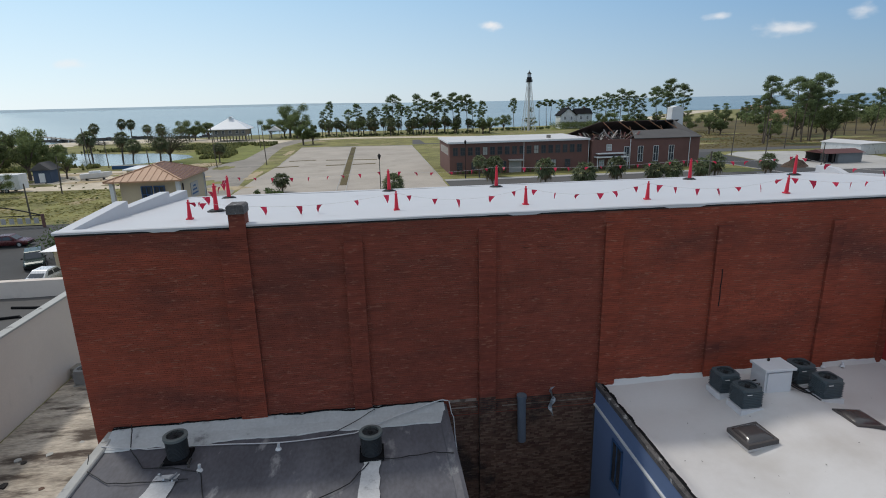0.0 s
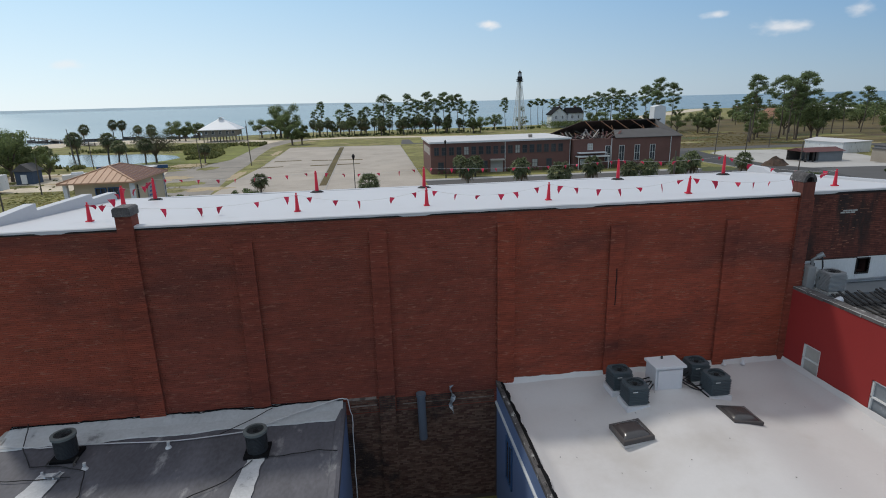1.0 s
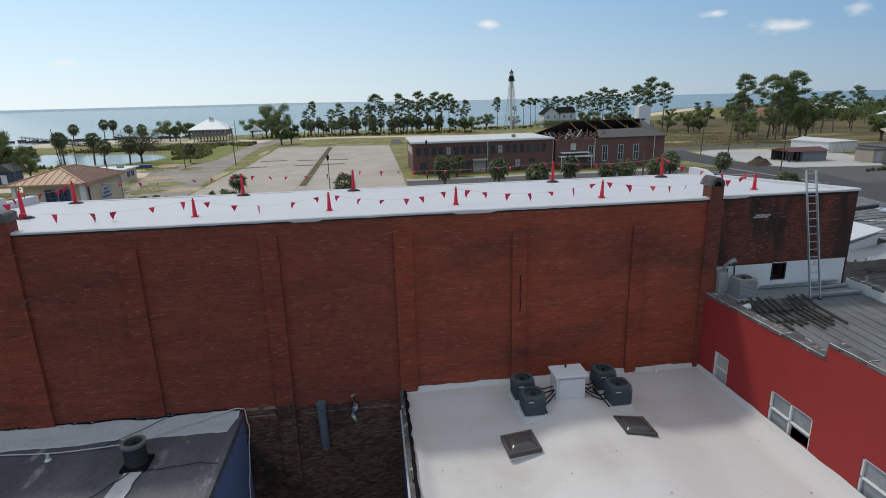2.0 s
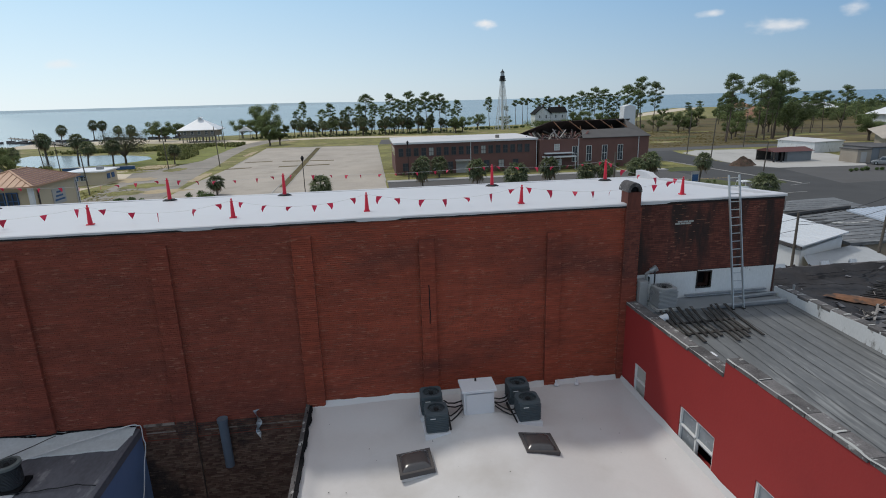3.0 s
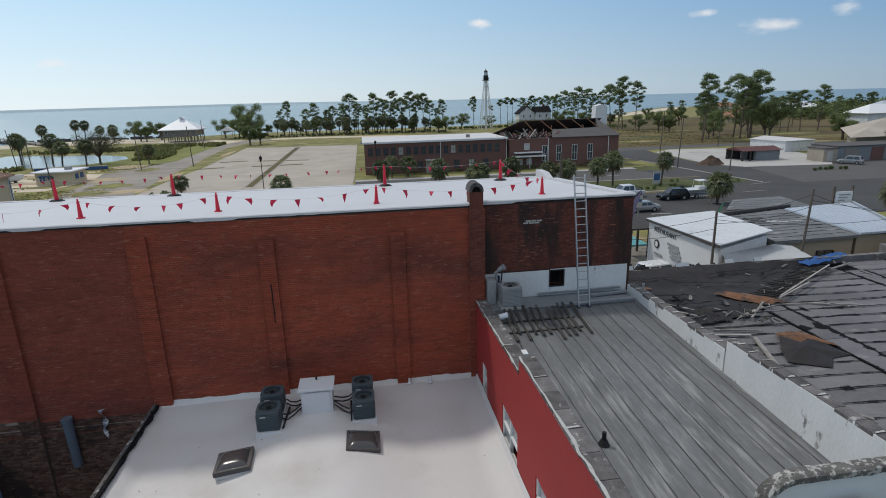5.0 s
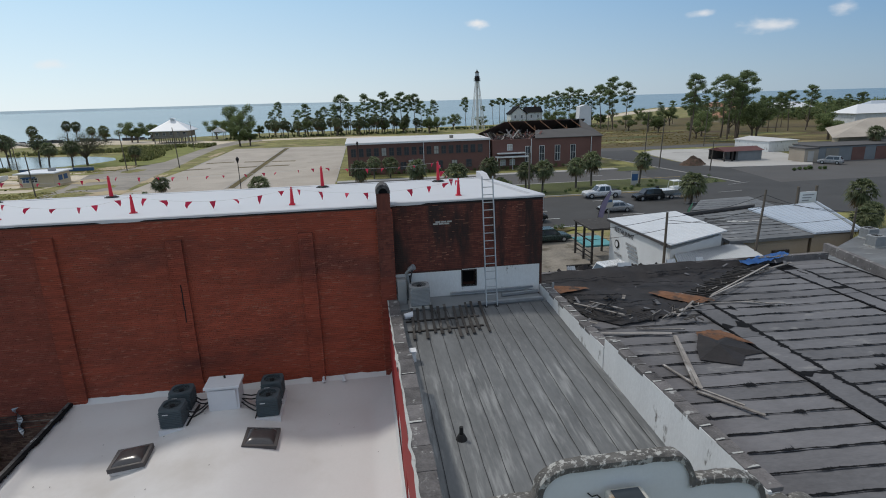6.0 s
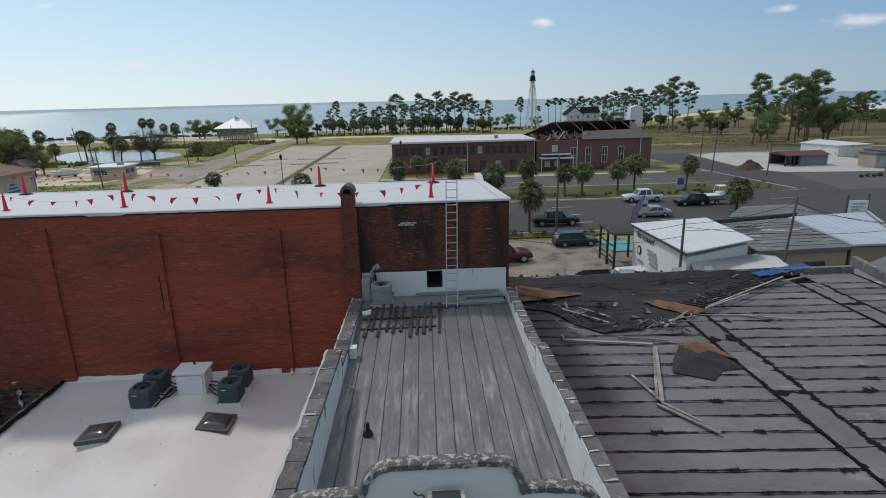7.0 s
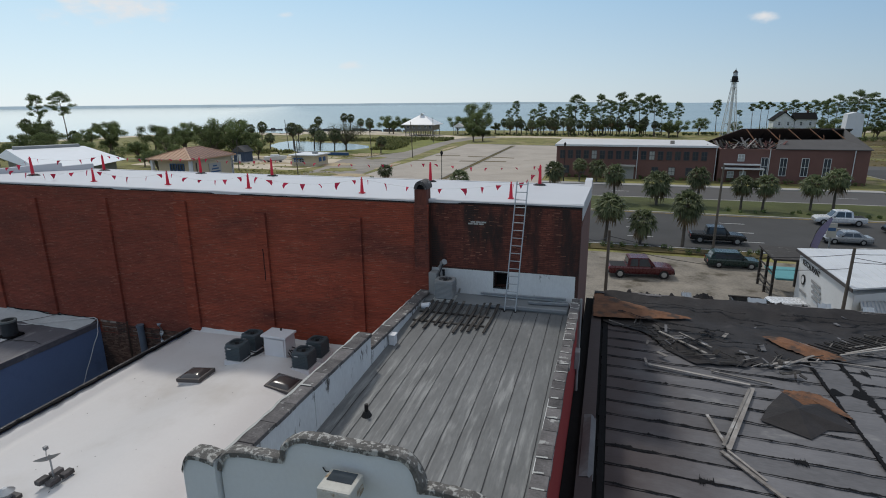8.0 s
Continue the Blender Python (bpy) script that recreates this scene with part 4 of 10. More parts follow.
for i in range(181):
    x = X0 - 0.05 + (X1 - X0 + 0.1) * i / 180
    lo = 12.115 - 0.03 * abs(noise.noise((x * 1.3, 5, 0))) - (0.05 if noise.noise((x * 0.5, 9, 0)) > 0.25 else 0)
    hi = 12.205 + 0.012 * noise.noise((x * 0.9, 1, 7))
    yo = WY + (WE - WY) * min(1, max(0, (x - 20.2) / 0.2))
    ring = [bm.verts.new(p) for p in ((x, yo - 0.045, lo), (x, yo - 0.05, hi - 0.03), (x, yo - 0.01, hi), (x, yo + 0.28, hi), (x, yo + 0.5, hi - 0.10))]
    if prev:
        for k in range(4):
            bm.faces.new((prev[k], ring[k], ring[k + 1], prev[k + 1]))
    prev = ring
part("coping", bm, "white_roof_high", brick_house, "white coated roof edge")
# black strip: the shade below the coping, put in as colour
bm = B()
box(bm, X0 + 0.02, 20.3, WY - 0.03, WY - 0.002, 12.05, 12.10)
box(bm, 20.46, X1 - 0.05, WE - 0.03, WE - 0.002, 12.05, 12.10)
part("drip_edge", bm, "black", brick_house, "black strip painted for the shade under the coping")
# stepped west parapet, plain east curb with a raised stub
for nm, x0, x1, steps in (("parapet", X0 - 0.03, X0 + 0.38, ((WY + 0.1, 22.2, 12.40), (22.2, 26.7, 12.06), (26.7, YB + 0.3, 11.75))),):
    bm = B()
    for y0, y1, top in steps:
        fall = 0.22 if top > 12.3 else -0.05             # the first stretch slopes down to the front lip
        upright(bm, [(y0, 10.6), (y1, 10.6), (y1, top - 0.03), (y1 - 0.03, top), (y0 + 0.03, top - fall), (y0, top - fall - 0.03)], x0, x1, "x")
    part(nm, bm, "white_roof_high", brick_house, "white coated stepped parapet")
bm = B()
upright(bm, [(WE + 0.06, 11.6), (YB + 0.35, 10.7), (YB + 0.35, 11.74), (YB - 0.9, 11.74), (YB - 1.7, 11.50), (YB - 2.3, ROOF(YB - 2.3) + 0.12), (WE + 0.06, ROOF(WE) + 0.11)], X1 - 0.34, X1 + 0.03, "x")
part("roof_curb", bm, "white_roof_high", brick_house, "white coated east curb, raised at the back")
bm = B(); box(bm, X0, X1 - 0.36, YB + 0.02, YB + 0.3, 10.6, 11.37)
part("rear_curb", bm, "white_roof_high", brick_house)

PIL = [(-5.22, -4.32, 12.0), (-1.22, -0.58, 11.43), (3.40, 4.02, 11.62), (8.01, 8.67, 11.66), (12.32, 12.87, 11.3), (16.95, 17.48, 11.3), (19.86, 20.46, 12.0)]
for i, (a, b_, top) in enumerate(PIL):
    bm = B()
    box(bm, a + 0.01, b_ - 0.01, WY - 0.11, WY + 0.02, 5.2, top)
    part("pilaster", bm, "brick_dull", brick_house)
    bm = B(); box(bm, a + 0.01, b_ - 0.01, WY - 0.11, WY + 0.02, 0, 5.2)
    part("pilaster_foot", bm, "mortar_old", brick_house)
for a, b_ in ((-4.90, -4.26), (19.84, 20.46)):
    bm = B()
    box(bm, a + 0.06, b_ - 0.06, WY - 0.12, WY + 0.42, 11.9, 12.61)
    st = part("chimney_stub", bm, "brick_dark" if a > 0 else "brick_dull", brick_house, "stubby brick chimney")
    bm = B()
    a, b_ = a + 0.04, b_ - 0.04
    c_, r_ = (a + b_) / 2, (b_ - a) / 2
    if a < 0:
        upright(bm, [(a, 12.56), (b_, 12.56), (b_, 12.80), (b_ - 0.06, 12.86), (a + 0.06, 12.86), (a, 12.80)], WY - 0.2, WY + 0.5)
        part("chimney_cap", bm, "coping", st, "flat weathered cement cap")
    else:
        arc = lambda rr, zz: [(c_ - rr * math.cos(math.pi * k / 12), 12.62 + zz * math.sin(math.pi * k / 12)) for k in range(13)]
        upright(bm, arc(r_, 0.34) + arc(r_ * 0.62, 0.20)[::-1], WY - 0.14, WY + 0.62)
        cap = part("chimney_cap", bm, "coping", st, "half-round clay chimney cap with an open end")
        bm = B(); upright(bm, arc(r_ * 0.61, 0.195), WY - 0.02, WY + 0.45)
        part("flue", bm, "void", cap)
bm = B()
for x0, x1, z0, z1 in ((20.47, HX0, 8.15, 9.33), (HX1, 26.30, 8.15, 9.37), (HX0, HX1, 8.15, HZ0), (HX0, HX1, HZ1, 9.36)):
    box(bm, x0, x1, WE - 0.02, WE + 0.011, z0, z1)
part("plaster_band", bm, "white_paint", brick_house, "peeling white-painted band")
bm = B()
for x0, x1, z0, z1 in ((HX0 - 0.05, HX0, HZ0, HZ1), (HX1, HX1 + 0.05, HZ0, HZ1), (HX0 - 0.05, HX1 + 0.05, HZ0 - 0.06, HZ0), (HX0 - 0.05, HX1 + 0.05, HZ1, HZ1 + 0.05)):
    box(bm, x0, x1, WE - 0.04, WE + 0.1, z0, z1)
part("window_frame", bm, "char_board", brick_house)
# ---- front details: downpipe, torn gutter, conduit and a crack mended with a pipe
bm = B()
tube(bm, (5.0, WY - 0.2, 5.08), (5.04, WY - 0.18, 3.2), 0.16, n=14)
tube(bm, (5.0, WY - 0.2, 5.05), (5.0, WY - 0.2, 5.18), 0.19, n=14)
solo("vent_pipe", bm, "pipe_grey", "blue-grey metal vent pipe on the brick wall", "pipe", at=(5.0, WY, 3.2), smooth=False)
bm = B()
pts_ = []
for k in range(15):
    u, a = k / 14, 0.5 + 1.5 * math.sin(k * 0.55)
    c_ = Vector((6.20 - 0.05 * math.sin(k * 0.8), WY - 0.13 - 0.04 * math.cos(k * 0.9), 5.38 - 1.22 * u))
    h_ = 0.5 * (0.24 - 0.10 * u) * (1 + 0.25 * noise.noise((k * 0.7, 4, 2)))
    pts_.append([c_ + Vector((math.cos(a) * h_, math.sin(a) * h_ * 0.6, 0)), c_ - Vector((math.cos(a) * h_, math.sin(a) * h_ * 0.6, 0)), c_ - Vector((math.cos(a) * h_, math.sin(a) * h_ * 0.6 + 0.012, 0)), c_ + Vector((math.cos(a) * h_, math.sin(a) * h_ * 0.6 + 0.012, 0))])
rows_ = [[bm.verts.new(p) for p in r_] for r_ in pts_]
for a, b_ in zip(rows_, rows_[1:]):
    for q in range(4):
        bm.faces.new((a[q], a[(q + 1) % 4], b_[(q + 1) % 4], b_[q]))
bm.faces.new(rows_[0]); bm.faces.new(rows_[-1][::-1])
solo("torn_duct", bm, "galv", "crumpled torn sheet-metal duct on the brick wall", "duct", at=(6.1, WY, 4.0))
bm = B()
wire(bm, [(12.60, WY - 0.03, 9.62), (12.57, WY - 0.03, 8.9), (12.61, WY - 0.03, 8.05)], 0.035)
solo("wall_conduit", bm, "cable", "thin black conduit on the brick wall", "conduit", at=(12.6, WY, 8.1))
bm = B()
for x0, x1, z0, z1 in ((2.25, 3.30, 5.0, 5.10), (2.3, 3.3, 4.72, 4.77), (4.3, 7.9, 4.68, 4.71)):
    box(bm, x0, x1, WY - 0.035, WY, z0 + 0.0, z1)
solo("cement_ledge", bm, "tan_ledge", "broken cement ledge scar on the brick wall", "ledge", kind="structure")

# ---------------------------------------------------------------- low grey-roofed building (west)
low = thing("grey_roof_building", (-4, 11, 0), "low blue-walled shop with a patched grey roll roof", "building")
bm = B(); box(bm, -9.7, 2.12, 4.5, WY - 0.02, 0, 4.86)
part("wall", bm, "blue_stucco", low)
bm = B()
nx, ny = 40, 40
g = [[bm.verts.new((-9.5 + 11.4 * i / nx, 4.6 + 11.95 * j / ny, 4.90 + 0.02 * noise.noise((i * 0.4, j * 0.3, 4)))) for j in range(ny + 1)] for i in range(nx + 1)]
for i in range(nx):
    for j in range(ny):
        bm.faces.new((g[i][j], g[i + 1][j], g[i + 1][j + 1], g[i][j + 1]))
part("roof", bm, "grey_roof", low, "patched grey roll roofing", smooth=True)
bm = B()
prev = None
for i in range(81):
    x = -9.6 + 11.65 * i / 80
    lo_ = 16.45 + 0.16 * noise.noise((x * 0.7, 3, 1)) + 0.06 * noise.noise((x * 3, 3, 1))
    hi_ = 5.12 + 0.04 * noise.noise((x * 1.1, 5, 2)) + 0.035 * noise.noise((x * 4, 5, 2))
    ring = [bm.verts.new(p) for p in ((x, lo_, 4.915), (x, lo_ + 0.05, 4.945), (x, 17.0 if WY > 17.2 else WY - 0.5, 5.0), (x, WY - 0.07, hi_), (x, WY - 0.012, hi_ + 0.01))]
    if prev:
        for q in range(4):
            bm.faces.new((prev[q], ring[q], ring[q + 1], prev[q + 1]))
    prev = ring
part("cant_strip", bm, "old_flashing", low, "pale flashing along the brick wall")
bm = B()
prev = None
rc = random.Random(8)
for i in range(241):
    x = -9.6 + 11.65 * i / 240
    hi_ = 5.13 + 0.04 * noise.noise((x * 1.1, 5, 2)) + 0.035 * noise.noise((x * 4, 5, 2))
    w_ = max(0.0, 0.5 * noise.noise((x * 0.55, 9, 4)) + 0.05 + 0.06 * rc.random())
    ring = [bm.verts.new((x, WY - 0.020, hi_ + 0.01 + 0.10 * w_)), bm.verts.new((x, WY - 0.024, hi_ + 0.004 - 0.05 * w_)), bm.verts.new((x, WY - 0.08, hi_ + 0.006)), bm.verts.new((x, WY - 0.085 - 0.30 * w_, hi_ - 0.05 * w_))]
    if prev:
        for q in range(3):
            bm.faces.new((prev[q], ring[q], ring[q + 1], prev[q + 1]))
    prev = ring
part("tar_joint", bm, "tar", low, "ragged black tar where the flashing meets the bricks")
bm = B(); upright(bm, [(-9.78, 4.7), (-9.46, 4.7), (-9.46, 4.98), (-9.5, 5.02), (-9.78, 5.02)], 4.5, WY - 0.05)
part("edge_curb", bm, "pale_cement", low)
bm = B(); upright(bm, [(1.78, 4.86), (2.14, 4.7), (2.14, 4.98), (2.02, 5.02), (1.82, 4.94)], 4.5, WY - 0.05)
part("edge_flashing", bm, "grey_roof", low)
# ragged pale coats brushed below the two old units, and lap seams of the rolls
def brushed(cx, y_hi, y_lo, w0, w1, shift, z, seed):
    bm = B()
    n_ = 22
    lf = [bm.verts.new((cx + shift * i / n_ - (w0 + (w1 - w0) * i / n_) * (1 + 0.35 * noise.noise((i * 0.6, seed, 1))), y_hi + (y_lo - y_hi) * i / n_, z)) for i in range(n_ + 1)]
    rt = [bm.verts.new((cx + shift * i / n_ + (w0 + (w1 - w0) * i / n_) * (1 + 0.35 * noise.noise((i * 0.6, seed, 7))), y_hi + (y_lo - y_hi) * i / n_, z)) for i in range(n_ + 1)]
    for i in range(n_):
        bm.faces.new((lf[i], rt[i], rt[i + 1], lf[i + 1]))
    return bm


part("pale_run", brushed(-6.9, 14.9, 9.5, 0.36, 0.52, -0.45, 4.938, 3), "brushed_coat", low, "pale coat brushed below the old unit")
part("pale_run", brushed(-0.62, 14.7, 9.5, 0.28, 0.38, -0.3, 4.938, 9), "brushed_coat", low, "pale coat brushed below the old unit")

# ---------------------------------------------------------------- white-roofed building (middle)
ZW = 5.3


def ease(v, lo, hi):
    t_ = min(1.0, max(0.0, (v - lo) / (hi - lo)))
    return t_ * t_ * (3 - 2 * t_)


def WR(x, y):
    """Height of the white roof: a low ridge that dies out at the hood, shallow valleys, cants at the walls."""
    ridge = 0.50 * ease(3.4 - abs(x - 14.15), 0.0, 3.0) * (1 - 0.85 * ease(y, 15.4, 17.3))
    cant = max(0.26 * ease(y, 15.6, 17.5), 0.24 * ease(x, 19.2, 20.1), 0.24 * ease(-x, -8.8, -8.2), 0.2 * ease(-y, -5.2, -4.6))
    return 4.97 + max(ridge, cant)


mid = thing("white_roof_building", (14, 11, 0), "low blue-walled shop with a bright white coated roof", "building")
bm = B(); box(bm, 8.0, 20.05, 4.5, WY - 0.02, 0, 4.86)
part("wall", bm, "blue_stucco", mid)
bm = B(); box(bm, 8.0, 8.12, 4.5, WY - 0.02, 4.862, ZW - 0.06); box(bm, 8.12, 20.05, 4.5, 4.6, 4.862, ZW - 0.06)
part("edge_wall", bm, "blue_stucco", mid)
bm = B()
nx, ny = 72, 60
g = [[bm.verts.new((8.06 + 12.03 * i / nx, 4.55 + (WY - 0.04 - 4.55) * j / ny, WR(8.06 + 12.03 * i / nx, 4.55 + (WY - 0.04 - 4.55) * j / ny) + 0.03 * noise.noise((i * 0.08, j * 0.10, 8)) + 0.008 * noise.noise((i * 0.5, j * 0.5, 3)))) for j in range(ny + 1)] for i in range(nx + 1)]
for i in range(nx):
    for j in range(ny):
        bm.faces.new((g[i][j], g[i + 1][j], g[i + 1][j + 1], g[i][j + 1]))
part("roof", bm, "white_roof", mid, "bright white elastomeric roof, lightly stained", smooth=True)
# ragged upturn along the brick wall and the red wall
bm = B()
prev = None
for i in range(121):
    x = 8.05 + 12.0 * i / 120
    top = ZW + 0.10 + 0.05 * noise.noise((x * 1.1, 0, 3)) + 0.03 * noise.noise((x * 4, 0, 5))
    ring = [bm.verts.new((x, WY - 0.16, ZW - 0.10)), bm.verts.new((x, WY - 0.035, top - 0.03)), bm.verts.new((x, WY - 0.015, top))]
    if prev:
        bm.faces.new((prev[0], ring[0], ring[1], prev[1])); bm.faces.new((prev[1], ring[1], ring[2], prev[2]))
    prev = ring
part("upturn", bm, "white_roof", mid, "ragged white upturn on the brick wall")
bm = B()
prev = None
for i in range(141):
    y = 4.6 + (WY - 4.6) * i / 140
    top = ZW + 0.10 + 0.04 * noise.noise((y * 1.3, 2, 3))
    ring = [bm.verts.new((19.98, y, ZW - 0.14)), bm.verts.new((20.07, y, top - 0.03)), bm.verts.new((20.085, y, top))]
    if prev:
        bm.faces.new((prev[0], ring[0], ring[1], prev[1])); bm.faces.new((prev[1], ring[1], ring[2], prev[2]))
    prev = ring
part("upturn", bm, "white_roof", mid, "ragged white upturn on the red wall")
# west edge: white lip, black torn tar strip
bm = B(); upright(bm, [(7.96, ZW - 0.12), (8.1, ZW - 0.12), (8.1, ZW + 0.07), (7.96, ZW + 0.05)], 4.45, WY - 0.03)
part("roof_edge", bm, "coping", mid, "weathered grey roof edge")
bm = B()
for i in range(95):
    y = 4.6 + (WY - 4.8) * i / 95
    w = 0.16 + 0.07 * noise.noise((y * 2.1, 0, 0))
    o = 0.03 * noise.noise((y * 1.4, 4, 0))
    prism(bm, [(8.06 + o, y), (8.06 + w + o, y + 0.02), (8.06 + w * 0.95 + o, y + 0.15), (8.05 + o, y + 0.14)], ZW - 0.02, ZW + 0.06 + 0.025 * noise.noise((y * 5, 1, 1)))
part("tar_edge", bm, "tar", mid, "torn black tar along the roof edge")
bm = B(); box(bm, 7.93, 8.0, 4.5, WY - 0.03, 4.38, 4.46)
part("ledge", bm, "facade", mid, "pale string course on the blue wall")
w = thing("window_1", (7.98, 14.6, 3.2), "dark narrow window in the blue wall", "window", kind="structure")
bm = B(); box(bm, 7.965, 8.0, 15.05, 15.75, 2.35, 4.0)
part("pane", bm, "glass", w)
bm = B()
for y0, y1, z0, z1 in ((14.98, 15.05, 2.3, 4.05), (15.75, 15.82, 2.3, 4.05), (14.98, 15.82, 4.0, 4.07), (14.98, 15.82, 2.28, 2.35), (15.38, 15.42, 2.35, 4.0)):
    box(bm, 7.94, 7.99, y0, y1, z0, z1)
part("window_frame", bm, "blue_paint", w)
# small dark leaves and specks of dirt on the white roof
vs, fs = [], []
for k in range(60):
    x, y, s, a = R.uniform(8.6, 19.7), R.uniform(5, 17), R.uniform(0.008, 0.032), R.uniform(0, 6.28)
    c = [(math.cos(a + q) * s * (1 if q % 3.14 < 1 else 0.5), math.sin(a + q) * s) for q in (0, 1.57, 3.14, 4.71)]
    n0 = len(vs)
    vs += [(x + dx, y + dy, WR(x, y) + 0.04) for dx, dy in c]
    fs.append((n0, n0 + 1, n0 + 2, n0 + 3))
raw("roof_litter", vs, fs, "char_board", None, "dead leaves and grit on the white roof", "stuff")["category"] = "litter"

# ---------------------------------------------------------------- red-walled building with the grey metal roof
XR, XE = 20.1, 26.5
red = thing("red_building", (23.3, 11, 0), "red stucco building with a grey metal roof behind parapets", "building")
RZ = lambda y: 7.62 + 0.052 * (y - 5.0)
bm = B()
# west wall, with three window openings
WIN = [(15.66, 16.52, 5.22, 6.42), (11.64, 13.44, 5.2, 6.46), (8.9, 9.9, 5.2, 6.42)]
top_w = lambda y: 8.42 + 0.02 * (17.5 - y) if y > 11.55 else 9.0 + 0.012 * (11.5 - y)
segs = sorted(WIN)
y_prev = 4.5
for (a, b_, z0, z1) in segs + [(WY - 0.02, None, 0, 0)]:
    cuts = [y_prev] + ([11.55] if y_prev < 11.55 < a else []) + [a]
    for u, v in zip(cuts, cuts[1:]):
        t_ = (top_w(u + 0.001) + top_w(v - 0.001)) / 2
        upright(bm, [(u, 0), (v, 0), (v, top_w(v - 0.001) - 0.08), (u, top_w(u + 0.001) - 0.08)], XR, XR + 0.3, "x")
    if b_ is not None:
        upright(bm, [(a, 0), (b_, 0), (b_, z0), (a, z0)], XR, XR + 0.3, "x")
        tt = (top_w(a), top_w(b_))
        upright(bm, [(a, z1), (b_, z1), (b_, min(tt) - 0.08), (a, min(tt) - 0.08)], XR, XR + 0.3, "x")
        y_prev = b_
bmesh.ops.remove_doubles(bm, verts=bm.verts, dist=0.0005)
part("wall", bm, "red_paint", red, "dark red painted stucco wall")
bm = B()
box(bm, XE - 0.2, XE, 4.7, 17.56, 0, 8.3)
bmesh.ops.remove_doubles(bm, verts=bm.verts, dist=0.0005)
part("wall", bm, "red_paint", red, "dark red painted east wall")
bm = B()
box(bm, XR + 0.31, XE - 0.21, 4.9, 17.5, 0, 7.3)
part("inner_core", bm, "void", red)
# inner faces of the parapets, rendered white
for y0, y1 in ((4.62, 8.0), (8.02, 11.5), (11.56, 14.4), (14.42, 17.55)):
    bm = B()
    upright(bm, [(y0, 7.3), (y1, 7.3), (y1, top_w(y1 - 0.01) - 0.1), (y0, top_w(y0 + 0.01) - 0.1)], XR + 0.3, XR + 0.38, "x")
    part("parapet_render", bm, "mould_render", red, "stained white render inside the parapet")
top_e = lambda y: 8.62 + 0.012 * (17.5 - y) if y > 11.45 else 8.98 + 0.014 * (11.4 - y)
for y0, y1 in ((4.62, 11.4), (11.46, 17.55)):
    bm = B()
    upright(bm, [(y0, 7.3), (y1, 7.3), (y1, top_e(y1 - 0.01) - 0.02), (y0, top_e(y0 + 0.01) - 0.02)], XE - 0.27, XE - 0.20, "x")
    part("parapet_render", bm, "white_paint", red, "stained white render inside the parapet")
    bm = B()
    upright(bm, [(y0, 8.3), (y1, 8.3), (y1, top_e(y1 - 0.01) - 0.1), (y0, top_e(y0 + 0.01) - 0.1)], XE - 0.20, XE, "x")
    part("parapet", bm, "white_paint", red, "white-rendered east parapet")
# coping blocks, one by one
for x0, x1, top, step in ((XR - 0.02, XR + 0.42, top_w, 11.55), (XE - 0.265, XE + 0.07, top_e, 11.42)):
    y = 4.66
    while y < 17.4:
        L_ = R.uniform(0.72, 0.98) if top is top_w else R.uniform(0.44, 0.56)
        e = min(y + L_, 17.55)
        if y < step < e:
            e = step
        bm = B()
        z = top((y + e) / 2)
        o = R.uniform(-0.012, 0.012)
        box(bm, x0 + o, x1 + o, y + 0.012, e - 0.012, z - 0.1, z + R.uniform(0.0, 0.02), 0.018)
        part("coping_block", bm, "coping", red)
        if R.random() < (0.35 if top is top_w else 0.9):
            bm = B()
            ribbon(bm, (x0 + R.uniform(0.0, 0.08), e, z + 0.023), (x1 - R.uniform(0.0, 0.12), e, z + 0.023), 0.020, 2.2, 22, e * 7 + x0, 0.05, 0.7)
            part("mortar_smear", bm, "pale_cement", red)
        y = e + 0.004
# ragged mortar along the outer edge of the west coping
for y0, y1 in ((4.7, 11.5), (11.6, 17.5)):
    part("mortar_smear", ribbon(B(), (XR + 0.0, y0, top_w(y0) + 0.022), (XR + 0.0, y1, top_w(y1 - 0.02) + 0.022), 0.022, 1.2, 160, y0, 0.02), "pale_cement", red)
# metal roof with standing seams
bm = B()
nx, ny = 24, 30
g = [[bm.verts.new((20.46 + (26.28 - 20.46) * i / nx, 4.6 + 12.05 * j / ny, RZ(4.6 + 12.05 * j / ny) + 0.008 * noise.noise((i * 0.7, j * 0.7, 6)))) for j in range(ny + 1)] for i in range(nx + 1)]
for i in range(nx):
    for j in range(ny):
        bm.faces.new((g[i][j], g[i + 1][j], g[i + 1][j + 1], g[i][j + 1]))
part("metal_roof", bm, "metal_roof", red, "weathered grey standing-seam metal roof", smooth=True)
x = 20.86
while x < 26.2:
    bm = B()
    ribbon(bm, (x, 4.64, RZ(4.64) + 0.016), (x + 0.02, 16.6, RZ(16.6) + 0.016), 0.009, 0.7, 90, x, 0.012)
    part("seam", bm, "seam", red, "dark roof seam")
    x += 0.465
bm = B()
box(bm, 20.46, 26.12, 16.65, WE - 0.03, 7.5, 8.30)
part("north_ledge", bm, "grey_siding", red, "grey flashed ledge at the brick wall")
bm = B()
bar(bm, (23.0, 16.62, 8.34), (26.1, 16.70, 8.34), 0.16, 0.09)
bar(bm, (24.6, 17.25, 8.37), (26.1, 17.35, 8.40), 0.14, 0.08)
bar(bm, (22.6, 17.70, 8.42), (26.0, 17.72, 8.46), 0.10, 0.06)
part("ledge_flashing", bm, "galv", red)
